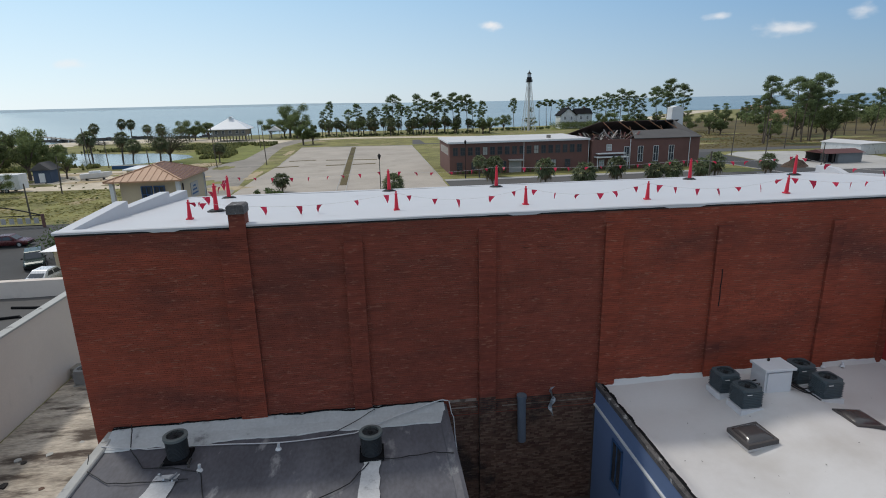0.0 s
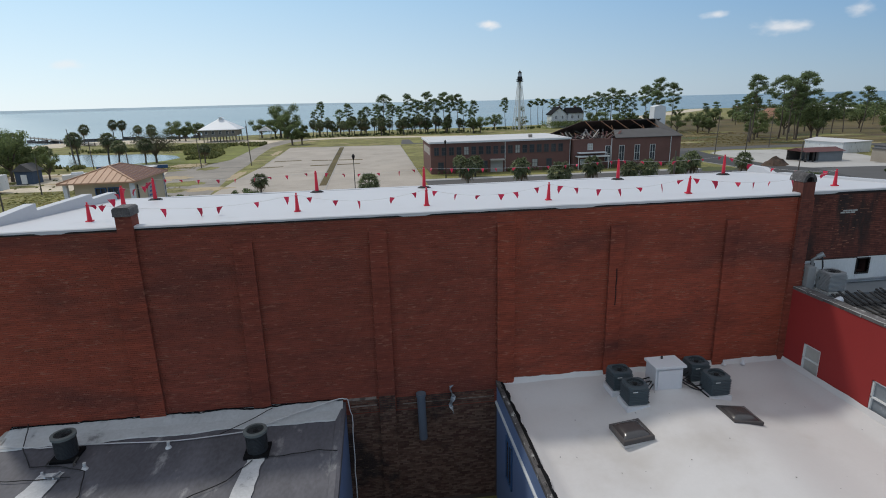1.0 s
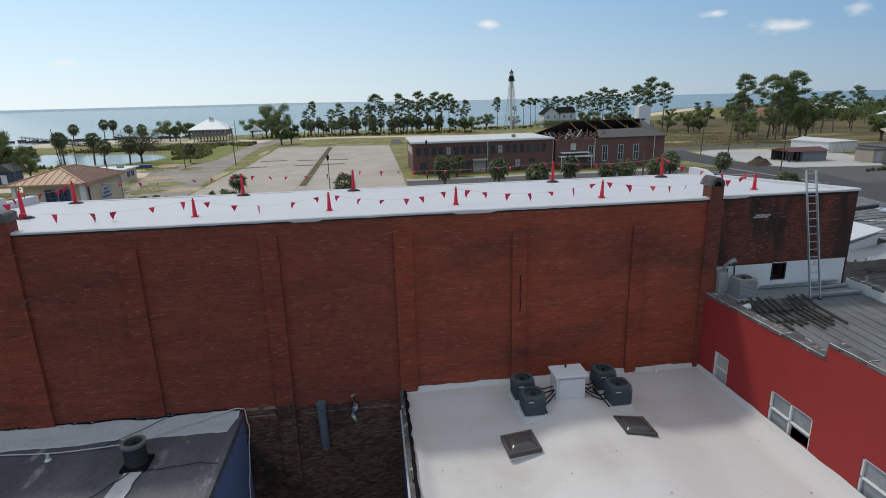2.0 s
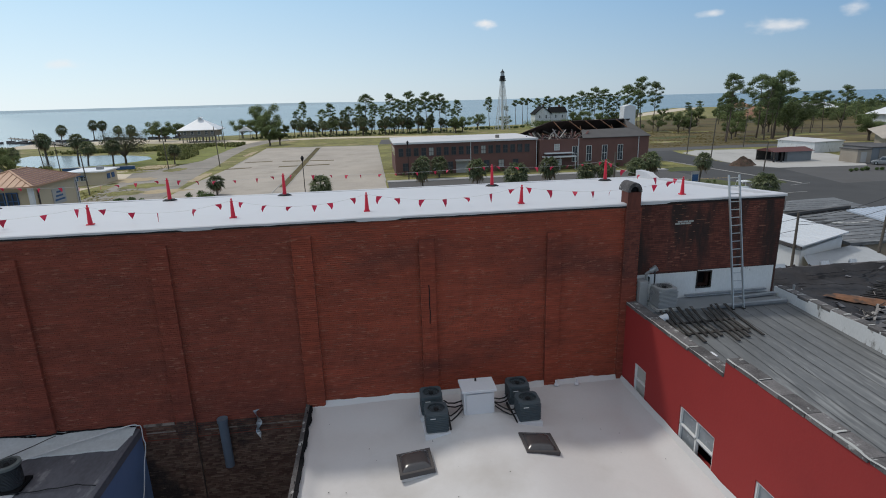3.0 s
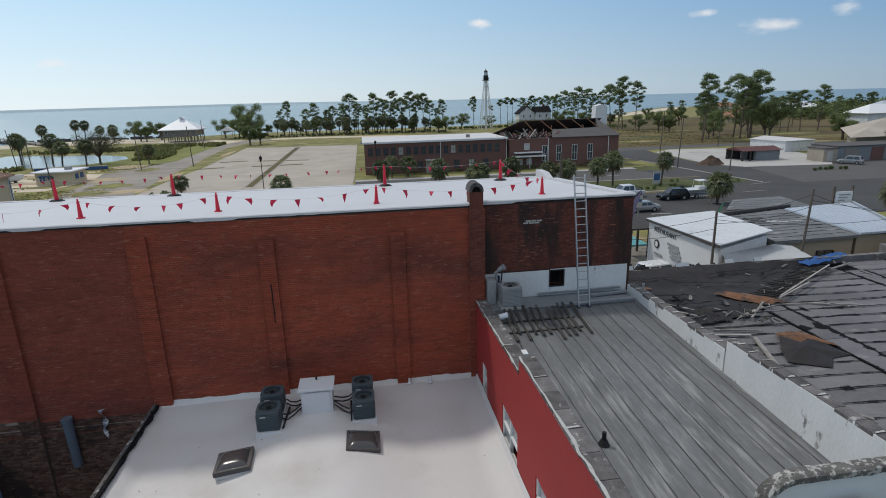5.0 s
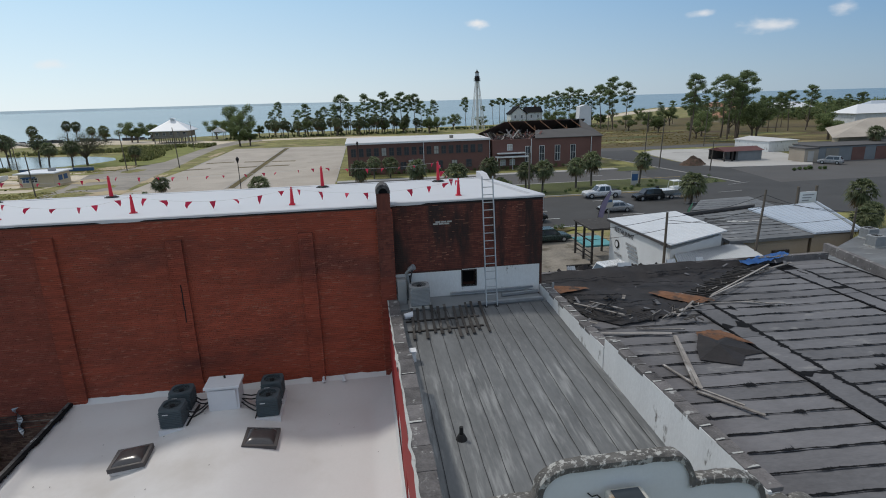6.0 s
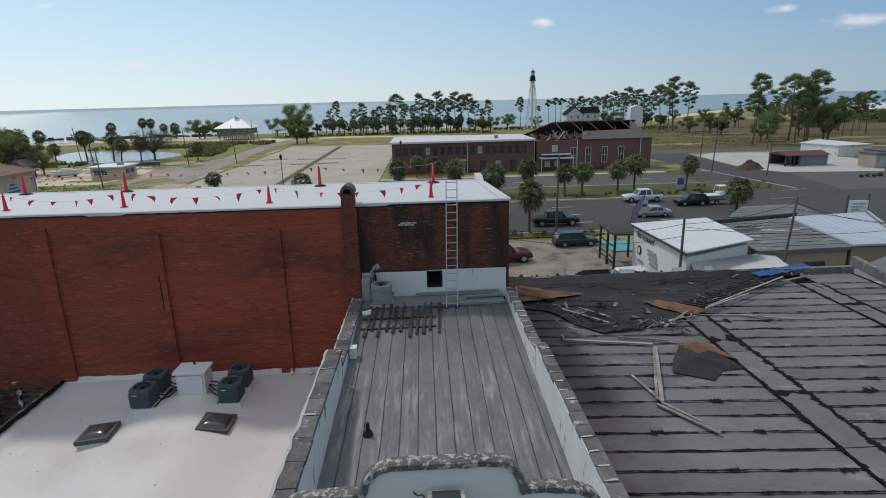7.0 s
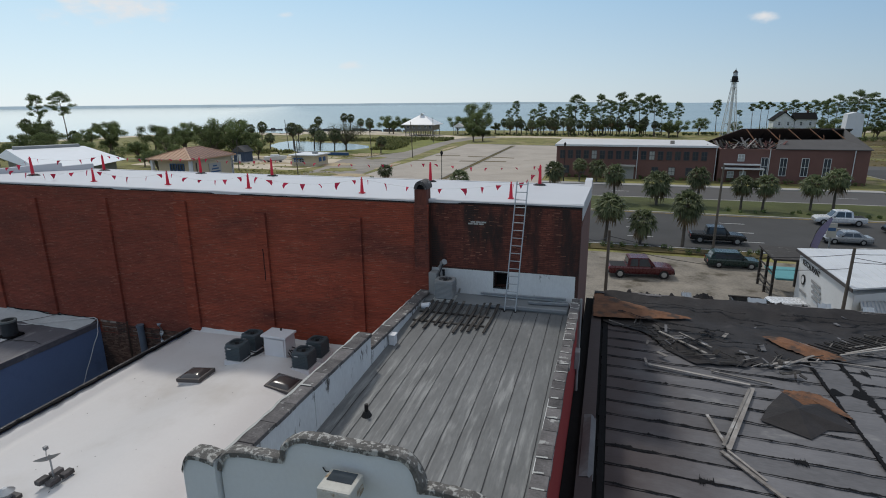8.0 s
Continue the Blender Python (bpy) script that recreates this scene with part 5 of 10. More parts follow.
# windows in the red wall
for k, (a, b_, z0, z1) in enumerate(WIN):
    w = thing("window_%d" % (k + 2), (XR, (a + b_) / 2, z0), "white-framed sash window in the red wall, partly broken" if k == 1 else "white-framed sash window in the red wall", "window", kind="structure")
    bm = B()
    box(bm, XR + 0.10, XR + 0.12, a + 0.04, b_ - 0.04, z0 + 0.04 + (0.45 if k == 1 else 0), z1 - 0.04)
    if k == 1:
        box(bm, XR + 0.10, XR + 0.12, (a + b_) / 2, b_ - 0.04, z0 + 0.04, z0 + 0.5)
    part("pane", bm, "pale_pane" if k == 0 else "sky_toned_glass", w)
    bm = B()
    t_ = 0.06
    for y0, y1, u0, u1 in ((a - 0.02, a + t_, z0, z1), (b_ - t_, b_ + 0.02, z0, z1), (a - 0.02, b_ + 0.02, z1 - t_, z1 + 0.02), (a - 0.02, b_ + 0.02, z0 - 0.02, z0 + t_),
                           (a, b_, (z0 + z1) / 2 - 0.025, (z0 + z1) / 2 + 0.025)) + ((((a + b_) / 2 - 0.03, (a + b_) / 2 + 0.03, z0, z1),) if k == 1 else ()):
        box(bm, XR + 0.03, XR + 0.13, y0, y1, u0, u1)
    part("window_frame", bm, "frame_white", w)
    bm = B(); box(bm, XR - 0.05, XR + 0.1, a - 0.06, b_ + 0.06, z0 - 0.08, z0 - 0.01)
    part("window_sill", bm, "red_paint", w)
    bm = B(); box(bm, XR + 0.31, XR + 0.35, a, b_, z0, z1)
    part("dark_room", bm, "void", w)

# curved street parapet with lichen-covered caps
front = thing("street_parapet", (23.3, 4.5, 7), "pale blue plastered shopfront parapet with curved shoulders", "parapet")


rise = [(21.95 + 0.55 * (1 - math.cos(k / 8 * math.pi / 2)), 9.78 + 0.42 * math.sin(k / 8 * math.pi / 2)) for k in range(9)]
fall = [(24.15 + 0.42 * math.sin(k / 8 * math.pi / 2), 10.2 - 0.6 * (1 - math.cos(k / 8 * math.pi / 2))) for k in range(9)]
lo_r = [(25.3 + 0.65 * math.sin(k / 8 * math.pi / 2), 9.62 - 0.55 * (1 - math.cos(k / 8 * math.pi / 2))) for k in range(9)]
lo_l = [(20.55 + 0.35 * (1 - math.cos(k / 8 * math.pi / 2)), 9.2 + 0.42 * math.sin(k / 8 * math.pi / 2)) for k in range(9)]
line_top = lo_l + [(21.5, 9.66), (21.9, 9.66)] + rise + fall + [(24.6, 9.62), (24.62, 9.64)] + lo_r + [(25.98, 8.95), (26.5, 8.95)]
bm = B()
upright(bm, [(20.5, 0.2), (26.5, 0.2)] + line_top[::-1], 4.42, 4.60)
part("wall", bm, "facade", front)
bm = B()
dense = []
for (xa, za), (xb, zb) in zip(line_top, line_top[1:]):
    n_ = max(1, int(math.hypot(xb - xa, zb - za) / 0.07))
    dense += [(xa + (xb - xa) * q / n_, za + (zb - za) * q / n_) for q in range(n_)]
dense.append(line_top[-1])
pr = None
for i, (x, z) in enumerate(dense):
    (xa, za), (xb, zb) = dense[max(i - 2, 0)], dense[min(i + 2, len(dense) - 1)]
    L_ = math.hypot(xb - xa, zb - za) or 1
    nx_, nz_ = -(zb - za) / L_, (xb - xa) / L_
    th = 0.075 + 0.03 * noise.noise((x * 5, z * 5, 2))
    e0, e1 = 0.03 * noise.noise((x * 4, z * 4, 5)), 0.03 * noise.noise((x * 4, z * 4, 8))
    r_ = [bm.verts.new(p) for p in ((x - nx_ * 0.05, 4.38 + e0, z - nz_ * 0.05), (x + nx_ * th * 0.7, 4.375 + e0, z + nz_ * th * 0.7), (x + nx_ * th, 4.42, z + nz_ * th), (x + nx_ * (th + 0.015 * noise.noise((x * 9, z * 9, 1))), 4.51, z + nz_ * (th + 0.015 * noise.noise((x * 9, z * 9, 1)))), (x + nx_ * th * 0.8, 4.62, z + nz_ * th * 0.8), (x - nx_ * 0.05, 4.66 + e1, z - nz_ * 0.05))]
    if pr:
        for k in range(5):
            bm.faces.new((pr[k], r_[k], r_[k + 1], pr[k + 1]))
    pr = r_
part("cap", bm, "lichen_cap", front, "rough lichen-blackened cement cap")
for xa, xb in ((19.75, 20.5), (26.5, 27.0)):
    bm = B()
    zt = 9.42 if xa < 21 else 8.86
    upright(bm, [(xa, 0.2), (xb, 0.2), (xb, zt), ((xa + xb) / 2, zt + 0.06), (xa + 0.10, zt - 0.06), (xa, zt - 0.3)], 4.3, 4.62)
    part("end_pier", bm, "facade", front, "rounded plastered pier at the parapet's end")
    bm = B()
    prev = None
    for i in range(13):
        x = xa + (xb - xa) * i / 12
        z = zt + 0.06 * math.sin(math.pi * i / 12) - (0.3 * (1 - i / 3) ** 2 if i < 3 else 0)
        ring = [bm.verts.new((x, yy, z + dz + 0.02 * noise.noise((x * 7, yy * 5, 3)))) for yy, dz in ((4.27, -0.06), (4.26, 0.04), (4.36, 0.07), (4.5, 0.07), (4.64, 0.04), (4.66, -0.08))]
        if prev:
            for k in range(5):
                bm.faces.new((prev[k], ring[k], ring[k + 1], prev[k + 1]))
        prev = ring
    part("pier_cap", bm, "lichen_cap", front, "rough lichen-blackened cement cap")
lamp = thing("sign_lamp", (23.3, 4.3, 9.55), "rusty white box floodlight bracketed to the parapet", "lamp")
bm = B(); box(bm, 22.98, 23.6, 3.75, 4.3, 9.50, 9.84, 0.05)
part("housing", bm, "lamp_box", lamp)
bm = B(); box(bm, 23.06, 23.52, 3.98, 4.24, 9.842, 9.855)
part("lens", bm, "glass", lamp)
bm = B(); bar(bm, (23.3, 4.28, 9.62), (23.3, 4.43, 9.62), 0.08, 0.08)
part("bracket", bm, "galv", lamp)
bm = B()
wire(bm, [(22.75, 4.40, 9.72), (22.82, 4.38, 9.66), (22.9, 4.38, 9.68), (22.99, 4.2, 9.65)], 0.012)
part("cord", bm, "cable", lamp)

# ---------------------------------------------------------------- storm-damaged dark roof (east)
ZD = 5.0
dark = thing("damaged_roof_building", (38, 16, 0), "shop block with a torn storm-damaged black roof", "building")
bm = B(); prism(bm, [(26.9, 4.5), (49.5, 4.5), (49.5, 28.4), (26.9, 28.4)], 0, ZD - 0.08)
part("wall", bm, "tan_wall", dark)
bm = B(); box(bm, 26.9, 49.5, 4.5, 28.4, ZD - 0.1, ZD - 0.03)
part("roof_deck", bm, "tar", dark, "black tar between the roofing sheets")
# rolled roofing sheets, lapped and gently buckled
for (xa, xb) in ((27.75, 35.95), (37.25, 44.8), (46.1, 49.2)):
    y = 4.8
    k = 0
    while y < 27.6:
        L_ = 0.98
        xe = xb
        bm = B()
        n_ = 14
        prev = None
        for i in range(n_ + 1):
            x = xa + (xe - xa) * i / n_
            yy = y - 0.055 * (x - xa)
            o = 0.025 * noise.noise((x * 0.9, y, 3)); gap = 0.02 + 0.05 * max(0, noise.noise((x * 1.7, y * 2, 5)))
            z = ZD + 0.03 * noise.noise((x * 0.35, y * 0.35, 1)) + 0.01 * noise.noise((x * 1.4, y * 1.3, 5))
            ring = [bm.verts.new((x, yy + gap + o, z - 0.03)), bm.verts.new((x, yy + gap + o, z)), bm.verts.new((x, yy + L_ / 2, z + 0.005)), bm.verts.new((x, yy + L_ - 0.005 + o, z + 0.002))]
            if prev:
                for q in range(3):
                    bm.faces.new((prev[q], ring[q], ring[q + 1], prev[q + 1]))
            prev = ring
        part("roofing_sheet", bm, "tar_roof_west" if xa < 30 else "tar_roof", dark)
        if 6 < y < 26.5:
            part("tar_line", ribbon(B(), (xa, y + 0.03, ZD + 0.045), (xe, y + 0.03 - 0.055 * (xe - xa), ZD + 0.045), 0.030, 1.2, 230, y * 3 + xa, 0.03, 0.9), "tar", dark)
        y += L_
        k += 1
for xa, xb in ((36.05, 37.15), (44.9, 46.0)):
    y = 4.7
    while y < 23.0 if xa < 40 else y < 26.4:
        e = y + R.uniform(2.6, 4.2)
        bm = B()
        box(bm, xa + R.uniform(-0.03, 0.03), xb + R.uniform(-0.03, 0.03), y + 0.06, min(e, 22.6 if xa < 40 else 26.4), ZD - 0.02, ZD + 0.05 + R.uniform(0, 0.015))
        part("capping_sheet", bm, "tar_roof", dark)
        y = e
bm = B()
for i in range(60):
    y = 4.7 + i * 0.38
    w_ = 0.10 + 0.12 * max(0, noise.noise((y * 1.2, 2, 8)))
    box(bm, 27.62 - w_, 27.66 + w_ * 0.5, y, y + 0.39, ZD - 0.01, ZD + 0.045)
for i in range(40):
    y = 12 + i * 0.27
    for xx, s in ((35.98, 9), (37.2, 11), (44.85, 13), (46.05, 17)):
        w_ = 0.03 + 0.06 * max(0, noise.noise((y * 1.1, s, 8)))
        box(bm, xx - w_, xx + w_, y, y + 0.28, ZD - 0.01, ZD + 0.062)
for xx, s, hw in ((35.98, 9, 0.06), (37.2, 11, 0.10), (44.85, 13, 0.06), (46.05, 17, 0.09)):
    ribbon(bm, (xx, 5.0, ZD + 0.07), (xx, 22.8 if xx < 40 else 26.2, ZD + 0.07), hw * 0.8, 1.3, 420, s, 0.05, 1.6)
for yy, xa, xb in ((14.6, 36.0, 37.2), (19.3, 36.0, 37.2), (23.0, 44.8, 46.1)):
    ribbon(bm, (xa, yy, ZD + 0.076), (xb, yy, ZD + 0.076), 0.12, 1.6, 30, yy, 0.08)
# blobs and tongues of tar spread from the seams
for k in range(34):
    row = R.randrange(2, 18)
    xa, xb = R.choice([(28.6, 35.4), (37.6, 44.4), (37.6, 44.4)])
    x = R.uniform(xa, xb)
    y = 4.8 + 0.98 * row + 0.03 - 0.055 * (x - (27.75 if xa < 30 else 37.25))
    L_ = R.uniform(0.25, 0.9)
    ribbon(bm, (x, y, ZD + 0.05), (x + L_, y - 0.055 * L_, ZD + 0.05), R.uniform(0.028, 0.055), 1.8, 26, k * 5.3, 0.06, 3.0)
tagged(part("tar_seam", bm, "tar", dark, "ragged black tar seams and blobs"), kind="stuff")
bm = B(); box(bm, 26.92, 27.4, 4.6, 27.4, ZD - 0.05, ZD + 0.12)
part("side_gutter", bm, "tar_roof_west", dark, "dark gutter board along the red wall")
# added black block; its colour stands for the shade in the narrow gap
bm = B(); box(bm, XE + 0.006, 26.9, 4.6, 28.3, 0, ZD - 0.12)
part("wall_joint", bm, "tar", dark, "black fill for the shaded gap between the two buildings")
# torn membrane at the north side: a rumpled dark sheet
bm = B()
edge = [(27.5, 24.3), (29.4, 23.6), (30.4, 21.6), (31.4, 20.5), (33.4, 20.8), (35.8, 22.0), (37.9, 23.4), (40.5, 25.2), (44.2, 27.2)]
cols = []
for i in range(61):
    x = min(27.5 + 16.7 * i / 60, 44.2)
    ylo = next(a[1] + (b_[1] - a[1]) * (x - a[0]) / (b_[0] - a[0]) for a, b_ in zip(edge, edge[1:]) if a[0] <= x <= b_[0] + 1e-6)
    ylo += 0.22 * noise.noise((x * 2.3, 0, 4)) + 0.12 * noise.noise((x * 6, 0, 4))
    cols.append([bm.verts.new((x, ylo + (28.2 - ylo) * j / 16, ZD + 0.10 + 0.13 * noise.noise((x * 0.55, (ylo + (28.2 - ylo) * j / 16) * 0.6, 7)) + 0.07 * noise.noise((x * 1.8, j * 0.8, 2)) + (0.35 * (j / 16 - 0.72) / 0.28 if j / 16 > 0.72 else 0))) for j in range(17)])
for a, b_ in zip(cols, cols[1:]):
    for j in range(16):
        bm.faces.new((a[j], b_[j], b_[j + 1], a[j + 1]))
part("membrane", bm, "membrane", dark, "torn rumpled black membrane", smooth=True)
bm = B()
rt_ = random.Random(5)
pv_ = None
for i in range(150):
    x = 28.6 + 9.4 * i / 149
    zt = 5.22 + 0.42 * max(0, noise.noise((x * 0.9, 3, 1)) + 0.25) + 0.22 * noise.noise((x * 3.1, 1, 1)) + 0.12 * rt_.random() ** 3
    yb = 28.62 + 0.10 * noise.noise((x * 2.0, 5, 2))
    r_ = [bm.verts.new((x, yb - 0.35, ZD + 0.25)), bm.verts.new((x, yb - 0.08, max(ZD + 0.3, zt))), bm.verts.new((x, yb, max(ZD + 0.3, zt) - 0.03)), bm.verts.new((x, yb + 0.1, ZD - 0.2))]
    if pv_:
        for q in range(3):
            bm.faces.new((pv_[q], r_[q], r_[q + 1], pv_[q + 1]))
    pv_ = r_
part("torn_upstand", bm, "membrane", dark, "ragged upstanding edge of black roofing")
# peeled white flashing along that edge
for x, L_, h_ in ((31.6, 0.5, 0.10), (34.9, 0.9, 0.08), (38.2, 0.6, 0.09), (40.2, 0.5, 0.08)):
    bm = B()
    n_ = 10
    up_ = [bm.verts.new((x + L_ * k / n_, 28.46 + 0.05 * noise.noise((x + k, 1, 1)), ZD + 0.60 + h_ * (0.5 + noise.noise((x * 3 + k * 0.9, 2, 5))))) for k in range(n_ + 1)]
    lo_ = [bm.verts.new((v.co.x + 0.03, v.co.y - 0.10, ZD + 0.42 + 0.05 * noise.noise((v.co.x * 4, 8, 1)))) for v in up_]
    bk_ = [bm.verts.new((v.co.x, v.co.y + 0.03, ZD + 0.40)) for v in up_]
    for k in range(n_):
        bm.faces.new((lo_[k], lo_[k + 1], up_[k + 1], up_[k])); bm.faces.new((up_[k], up_[k + 1], bk_[k + 1], bk_[k]))
    part("peeled_flashing", bm, "flashing", dark, "torn white flashing strip")
for k, (p, q) in enumerate((((28.2, 25.4), (31.8, 24.0)), ((29.6, 24.4), (33.4, 23.6)), ((31.0, 22.6), (34.6, 22.9)), ((33.5, 25.8), (37.8, 25.0)), ((36.0, 26.9), (41.0, 26.9)), ((29.0, 27.0), (34.5, 26.6)), ((30.6, 21.9), (32.5, 23.4)), ((38.5, 25.9), (42.0, 27.0)))):
    for a, b_ in ((p, ((p[0] + q[0]) / 2, (p[1] + q[1]) / 2 + rt_.uniform(-0.4, 0.4))),):
        part("membrane_tear", ribbon(B(), (*a, ZD + 0.36), (*b_, ZD + 0.33), 0.03, 1.8, 60, 200 + k, 0.3, 3.0), "tar", dark, "black tear in the membrane")
        part("membrane_tear", ribbon(B(), (*b_, ZD + 0.33), (*q, ZD + 0.36), 0.03, 1.8, 60, 230 + k, 0.3, 3.0), "tar", dark, "black tear in the membrane")
for pts, z in (([(27.0, 24.5), (29.0, 24.75), (31.9, 25.5), (30.3, 26.2), (28.6, 27.2), (27.5, 28.3), (26.95, 28.0)], 0.27), ([(34.7, 24.2), (35.6, 24.3), (37.3, 22.9), (37.5, 22.3), (36.2, 22.15), (35.3, 23.0)], 0.22),
               ([(34.0, 18.3), (34.2, 18.9), (35.2, 19.1), (35.8, 18.4), (36.0, 17.3), (35.2, 17.9), (34.6, 17.8)], 0.16)):
    bm = B()
    c = Vector((sum(p[0] for p in pts) / len(pts), sum(p[1] for p in pts) / len(pts), ZD + z + 0.08))
    pts = [(a[0] + (b_[0] - a[0]) * q / 7 + 0.14 * noise.noise((a[0] * 3 + q, a[1], 2)), a[1] + (b_[1] - a[1]) * q / 7 + 0.14 * noise.noise((a[0], a[1] * 3 + q, 6))) for a, b_ in zip(pts, pts[1:] + pts[:1]) for q in range(7)]
    cv = bm.verts.new(c)
    rim = [bm.verts.new((x, y, ZD + z - 0.02 + 0.03 * noise.noise((x * 3, y * 3, 1)))) for x, y in pts]
    for i in range(len(rim)):
        bm.faces.new((cv, rim[i], rim[(i + 1) % len(rim)]))
    part("bare_deck", bm, "bare_wood", dark, "bare orange-brown roof deck")
bm = B()
cv = bm.verts.new((34.3, 17.3, ZD + 0.30))
rim = [bm.verts.new((x, y, ZD + z)) for x, y, z in ((32.95, 16.55, 0.05), (33.4, 17.5, 0.10), (34.1, 18.5, 0.26), (34.7, 18.0, 0.14), (35.4, 18.2, 0.18), (35.95, 16.6, 0.06), (35.0, 16.5, 0.05), (34.3, 15.75, 0.05))]
for i in range(len(rim)):
    bm.faces.new((cv, rim[i], rim[(i + 1) % len(rim)]))
part("torn_flap", bm, "membrane", dark, "folded flap of black roofing")
bm = B()
upright(bm, [(28.1, 4.6), (28.55, 4.6), (28.55, 5.36), (28.1, 5.40)], 28.8, 49.5, "x")
part("north_parapet", bm, "coping", dark, "broken white-edged north parapet")
bm = B()
for a, b_, z in ((26.95, 28.8, 5.3), (29, 31.4, 5.2)):
    box(bm, a, b_, 28.15, 28.5, 4.7, z)
part("parapet_stub", bm, "membrane", dark)
bm = B()
bar(bm, (49.2, 21.5, 5.2), (50.6, 29.6, 5.3), 0.32, 0.6)
part("low_wall", bm, "coping", dark, "low weathered wall on the roof")

# ---------------------------------------------------------------- rooftop things


def condenser(name, at, w, d, h, mat_, label, group, z0, fins=9, slot=True, turned=False):
    """An outdoor unit, box-shaped or drum-shaped: cabinet, louvre rings, fan opening with blades and guard, pad."""
    x, y = at
    u = thing(name, (x, y, z0), label, "air conditioner", group)
    bm = B(); box(bm, x - w / 2 - 0.05, x + w / 2 + 0.05, y - d / 2 - 0.05, y + d / 2 + 0.05, z0 - (0.16 if mat_ == "ac_dark" else 0.02), z0 + 0.07)
    part("pad", bm, {"ac_dark": "white_box", "ac_black": "tar"}.get(mat_, "pale_cement"), u)
    bm = B()
    if turned:
        tube(bm, (x, y, z0 + 0.07), (x, y, z0 + h - 0.08), w / 2 - 0.02, n=24)
    else:
        box(bm, x - w / 2 + 0.015, x + w / 2 - 0.015, y - d / 2 + 0.015, y + d / 2 - 0.015, z0 + 0.07, z0 + h - 0.08, 0.05)
    body = part("cabinet", bm, mat_, u)
    bm = B()
    for k in range(fins):
        z = z0 + 0.13 + (h - 0.27) * k / (fins - 1)
        if turned:
            tube(bm, (x, y, z), (x, y, z + (h - 0.3) / fins * 0.45), w / 2, n=24)
        else:
            box(bm, x - w / 2 - 0.008, x + w / 2 + 0.008, y - d / 2 - 0.008, y + d / 2 + 0.008, z, z + (h - 0.3) / fins * 0.45, 0.012)
    part("louvre_shell", bm, mat_, body)
    # top ring with a round opening
    bm = B()
    n_ = 28
    r = min(w, d) * 0.40
    zt = z0 + h
    inner = [bm.verts.new((x + r * math.cos(a), y + r * math.sin(a), zt + 0.0)) for a in (k * math.tau / n_ for k in range(n_))]
    outer = []
    for k in range(n_):
        a = k * math.tau / n_
        c, s = math.cos(a), math.sin(a)
        q = 1.08 if turned else 1 / (abs(c) ** 6 + abs(s) ** 6) ** (1 / 6)
        outer.append(bm.verts.new((x + c * q * (w / 2 + 0.01), y + s * q * (d / 2 + 0.01), zt - 0.015)))
    low_ = [bm.verts.new((v.co.x, v.co.y, zt - 0.10)) for v in outer]
    deep = [bm.verts.new((x + r * 0.97 * math.cos(k * math.tau / n_), y + r * 0.97 * math.sin(k * math.tau / n_), zt - 0.14)) for k in range(n_)]
    for k in range(n_):
        j = (k + 1) % n_
        bm.faces.new((inner[k], outer[k], outer[j], inner[j])); bm.faces.new((outer[k], low_[k], low_[j], outer[j])); bm.faces.new((deep[k], inner[k], inner[j], deep[j]))
    bm.faces.new(deep)
    top = part("top_cover", bm, "ac_lid" if turned else mat_, u)
    bm = B()
    for k in range(4):
        a = k * math.tau / 4 + 0.4
        bar(bm, (x, y, zt - 0.09), (x + r * 0.85 * math.cos(a), y + r * 0.85 * math.sin(a), zt - 0.09), 0.14, 0.012)
    tube(bm, (x, y, zt - 0.11), (x, y, zt - 0.03), r * 0.28, n=14)
    part("fan", bm, "black", top)
    bm = B()
    for rr in (0.35, 0.6, 0.82):
        pts = [(x + r * rr * math.cos(k * math.tau / 20), y + r * rr * math.sin(k * math.tau / 20), zt - 0.004) for k in range(21)]
        wire(bm, pts, 0.006, 4)
    for k in range(8):
        a = k * math.tau / 8
        wire(bm, [(x, y, zt), (x + r * math.cos(a), y + r * math.sin(a), zt)], 0.006, 4)
    part("fan_guard", bm, "cable", top)
    if slot:
        bm = B(); box(bm, x - w * 0.32, x - w * 0.08, y - d / 2 - 0.016, y - d / 2 - 0.004, z0 + h - 0.2, z0 + h - 0.17)
        part("label_plate", bm, "frame_white", body)
    return u


u = condenser("condenser_unit", (12.50, 15.2), 0.74, 0.74, 0.80, "ac_dark", "slate-green condenser unit on the white roof", "condensers beside the white hood", ZW + 0.02)
for x, y, z in ((12.45, 16.35, ZW - 0.02), (15.66, 15.3, ZW + 0.04), (15.62, 16.5, ZW - 0.02)):
    copy_thing(u, pose(x, y, z))
condenser("roof_condenser", (21.30, 17.0), 0.74, 0.70, 0.84, "ac_grey", "grey condenser unit on the ledge by the brick wall", "", 8.31, 12, False)
for i, (x, y) in enumerate(((-6.86, 15.75), (-0.62, 14.98))):
    condenser("old_condenser", (x, y), 0.68, 0.68, 0.84, "ac_black", "old black condenser unit on the grey roof", "old condensers on the grey roof", 4.95, 13, False, True)

hood = thing("roof_hood", (14.05, 15.95, ZW), "white plywood ductwork hood on the white roof", "roof hood")
bm = B(); upright(bm, [(15.62, ZW - 0.3), (16.42, ZW - 0.3), (16.38, ZW + 1.02), (15.66, ZW + 1.02)], 13.52, 14.58, "x")
part("body", bm, "white_box", hood)
bm = B(); box(bm, 13.44, 14.66, 15.55, 16.44, ZW + 1.02, ZW + 1.12, 0.02)
part("lid", bm, "white_box", hood)
bm = B(); box(bm, 13.6, 14.5, 15.605, 15.63, ZW + 0.06, ZW + 0.95)
part("panel", bm, "white_box", hood)
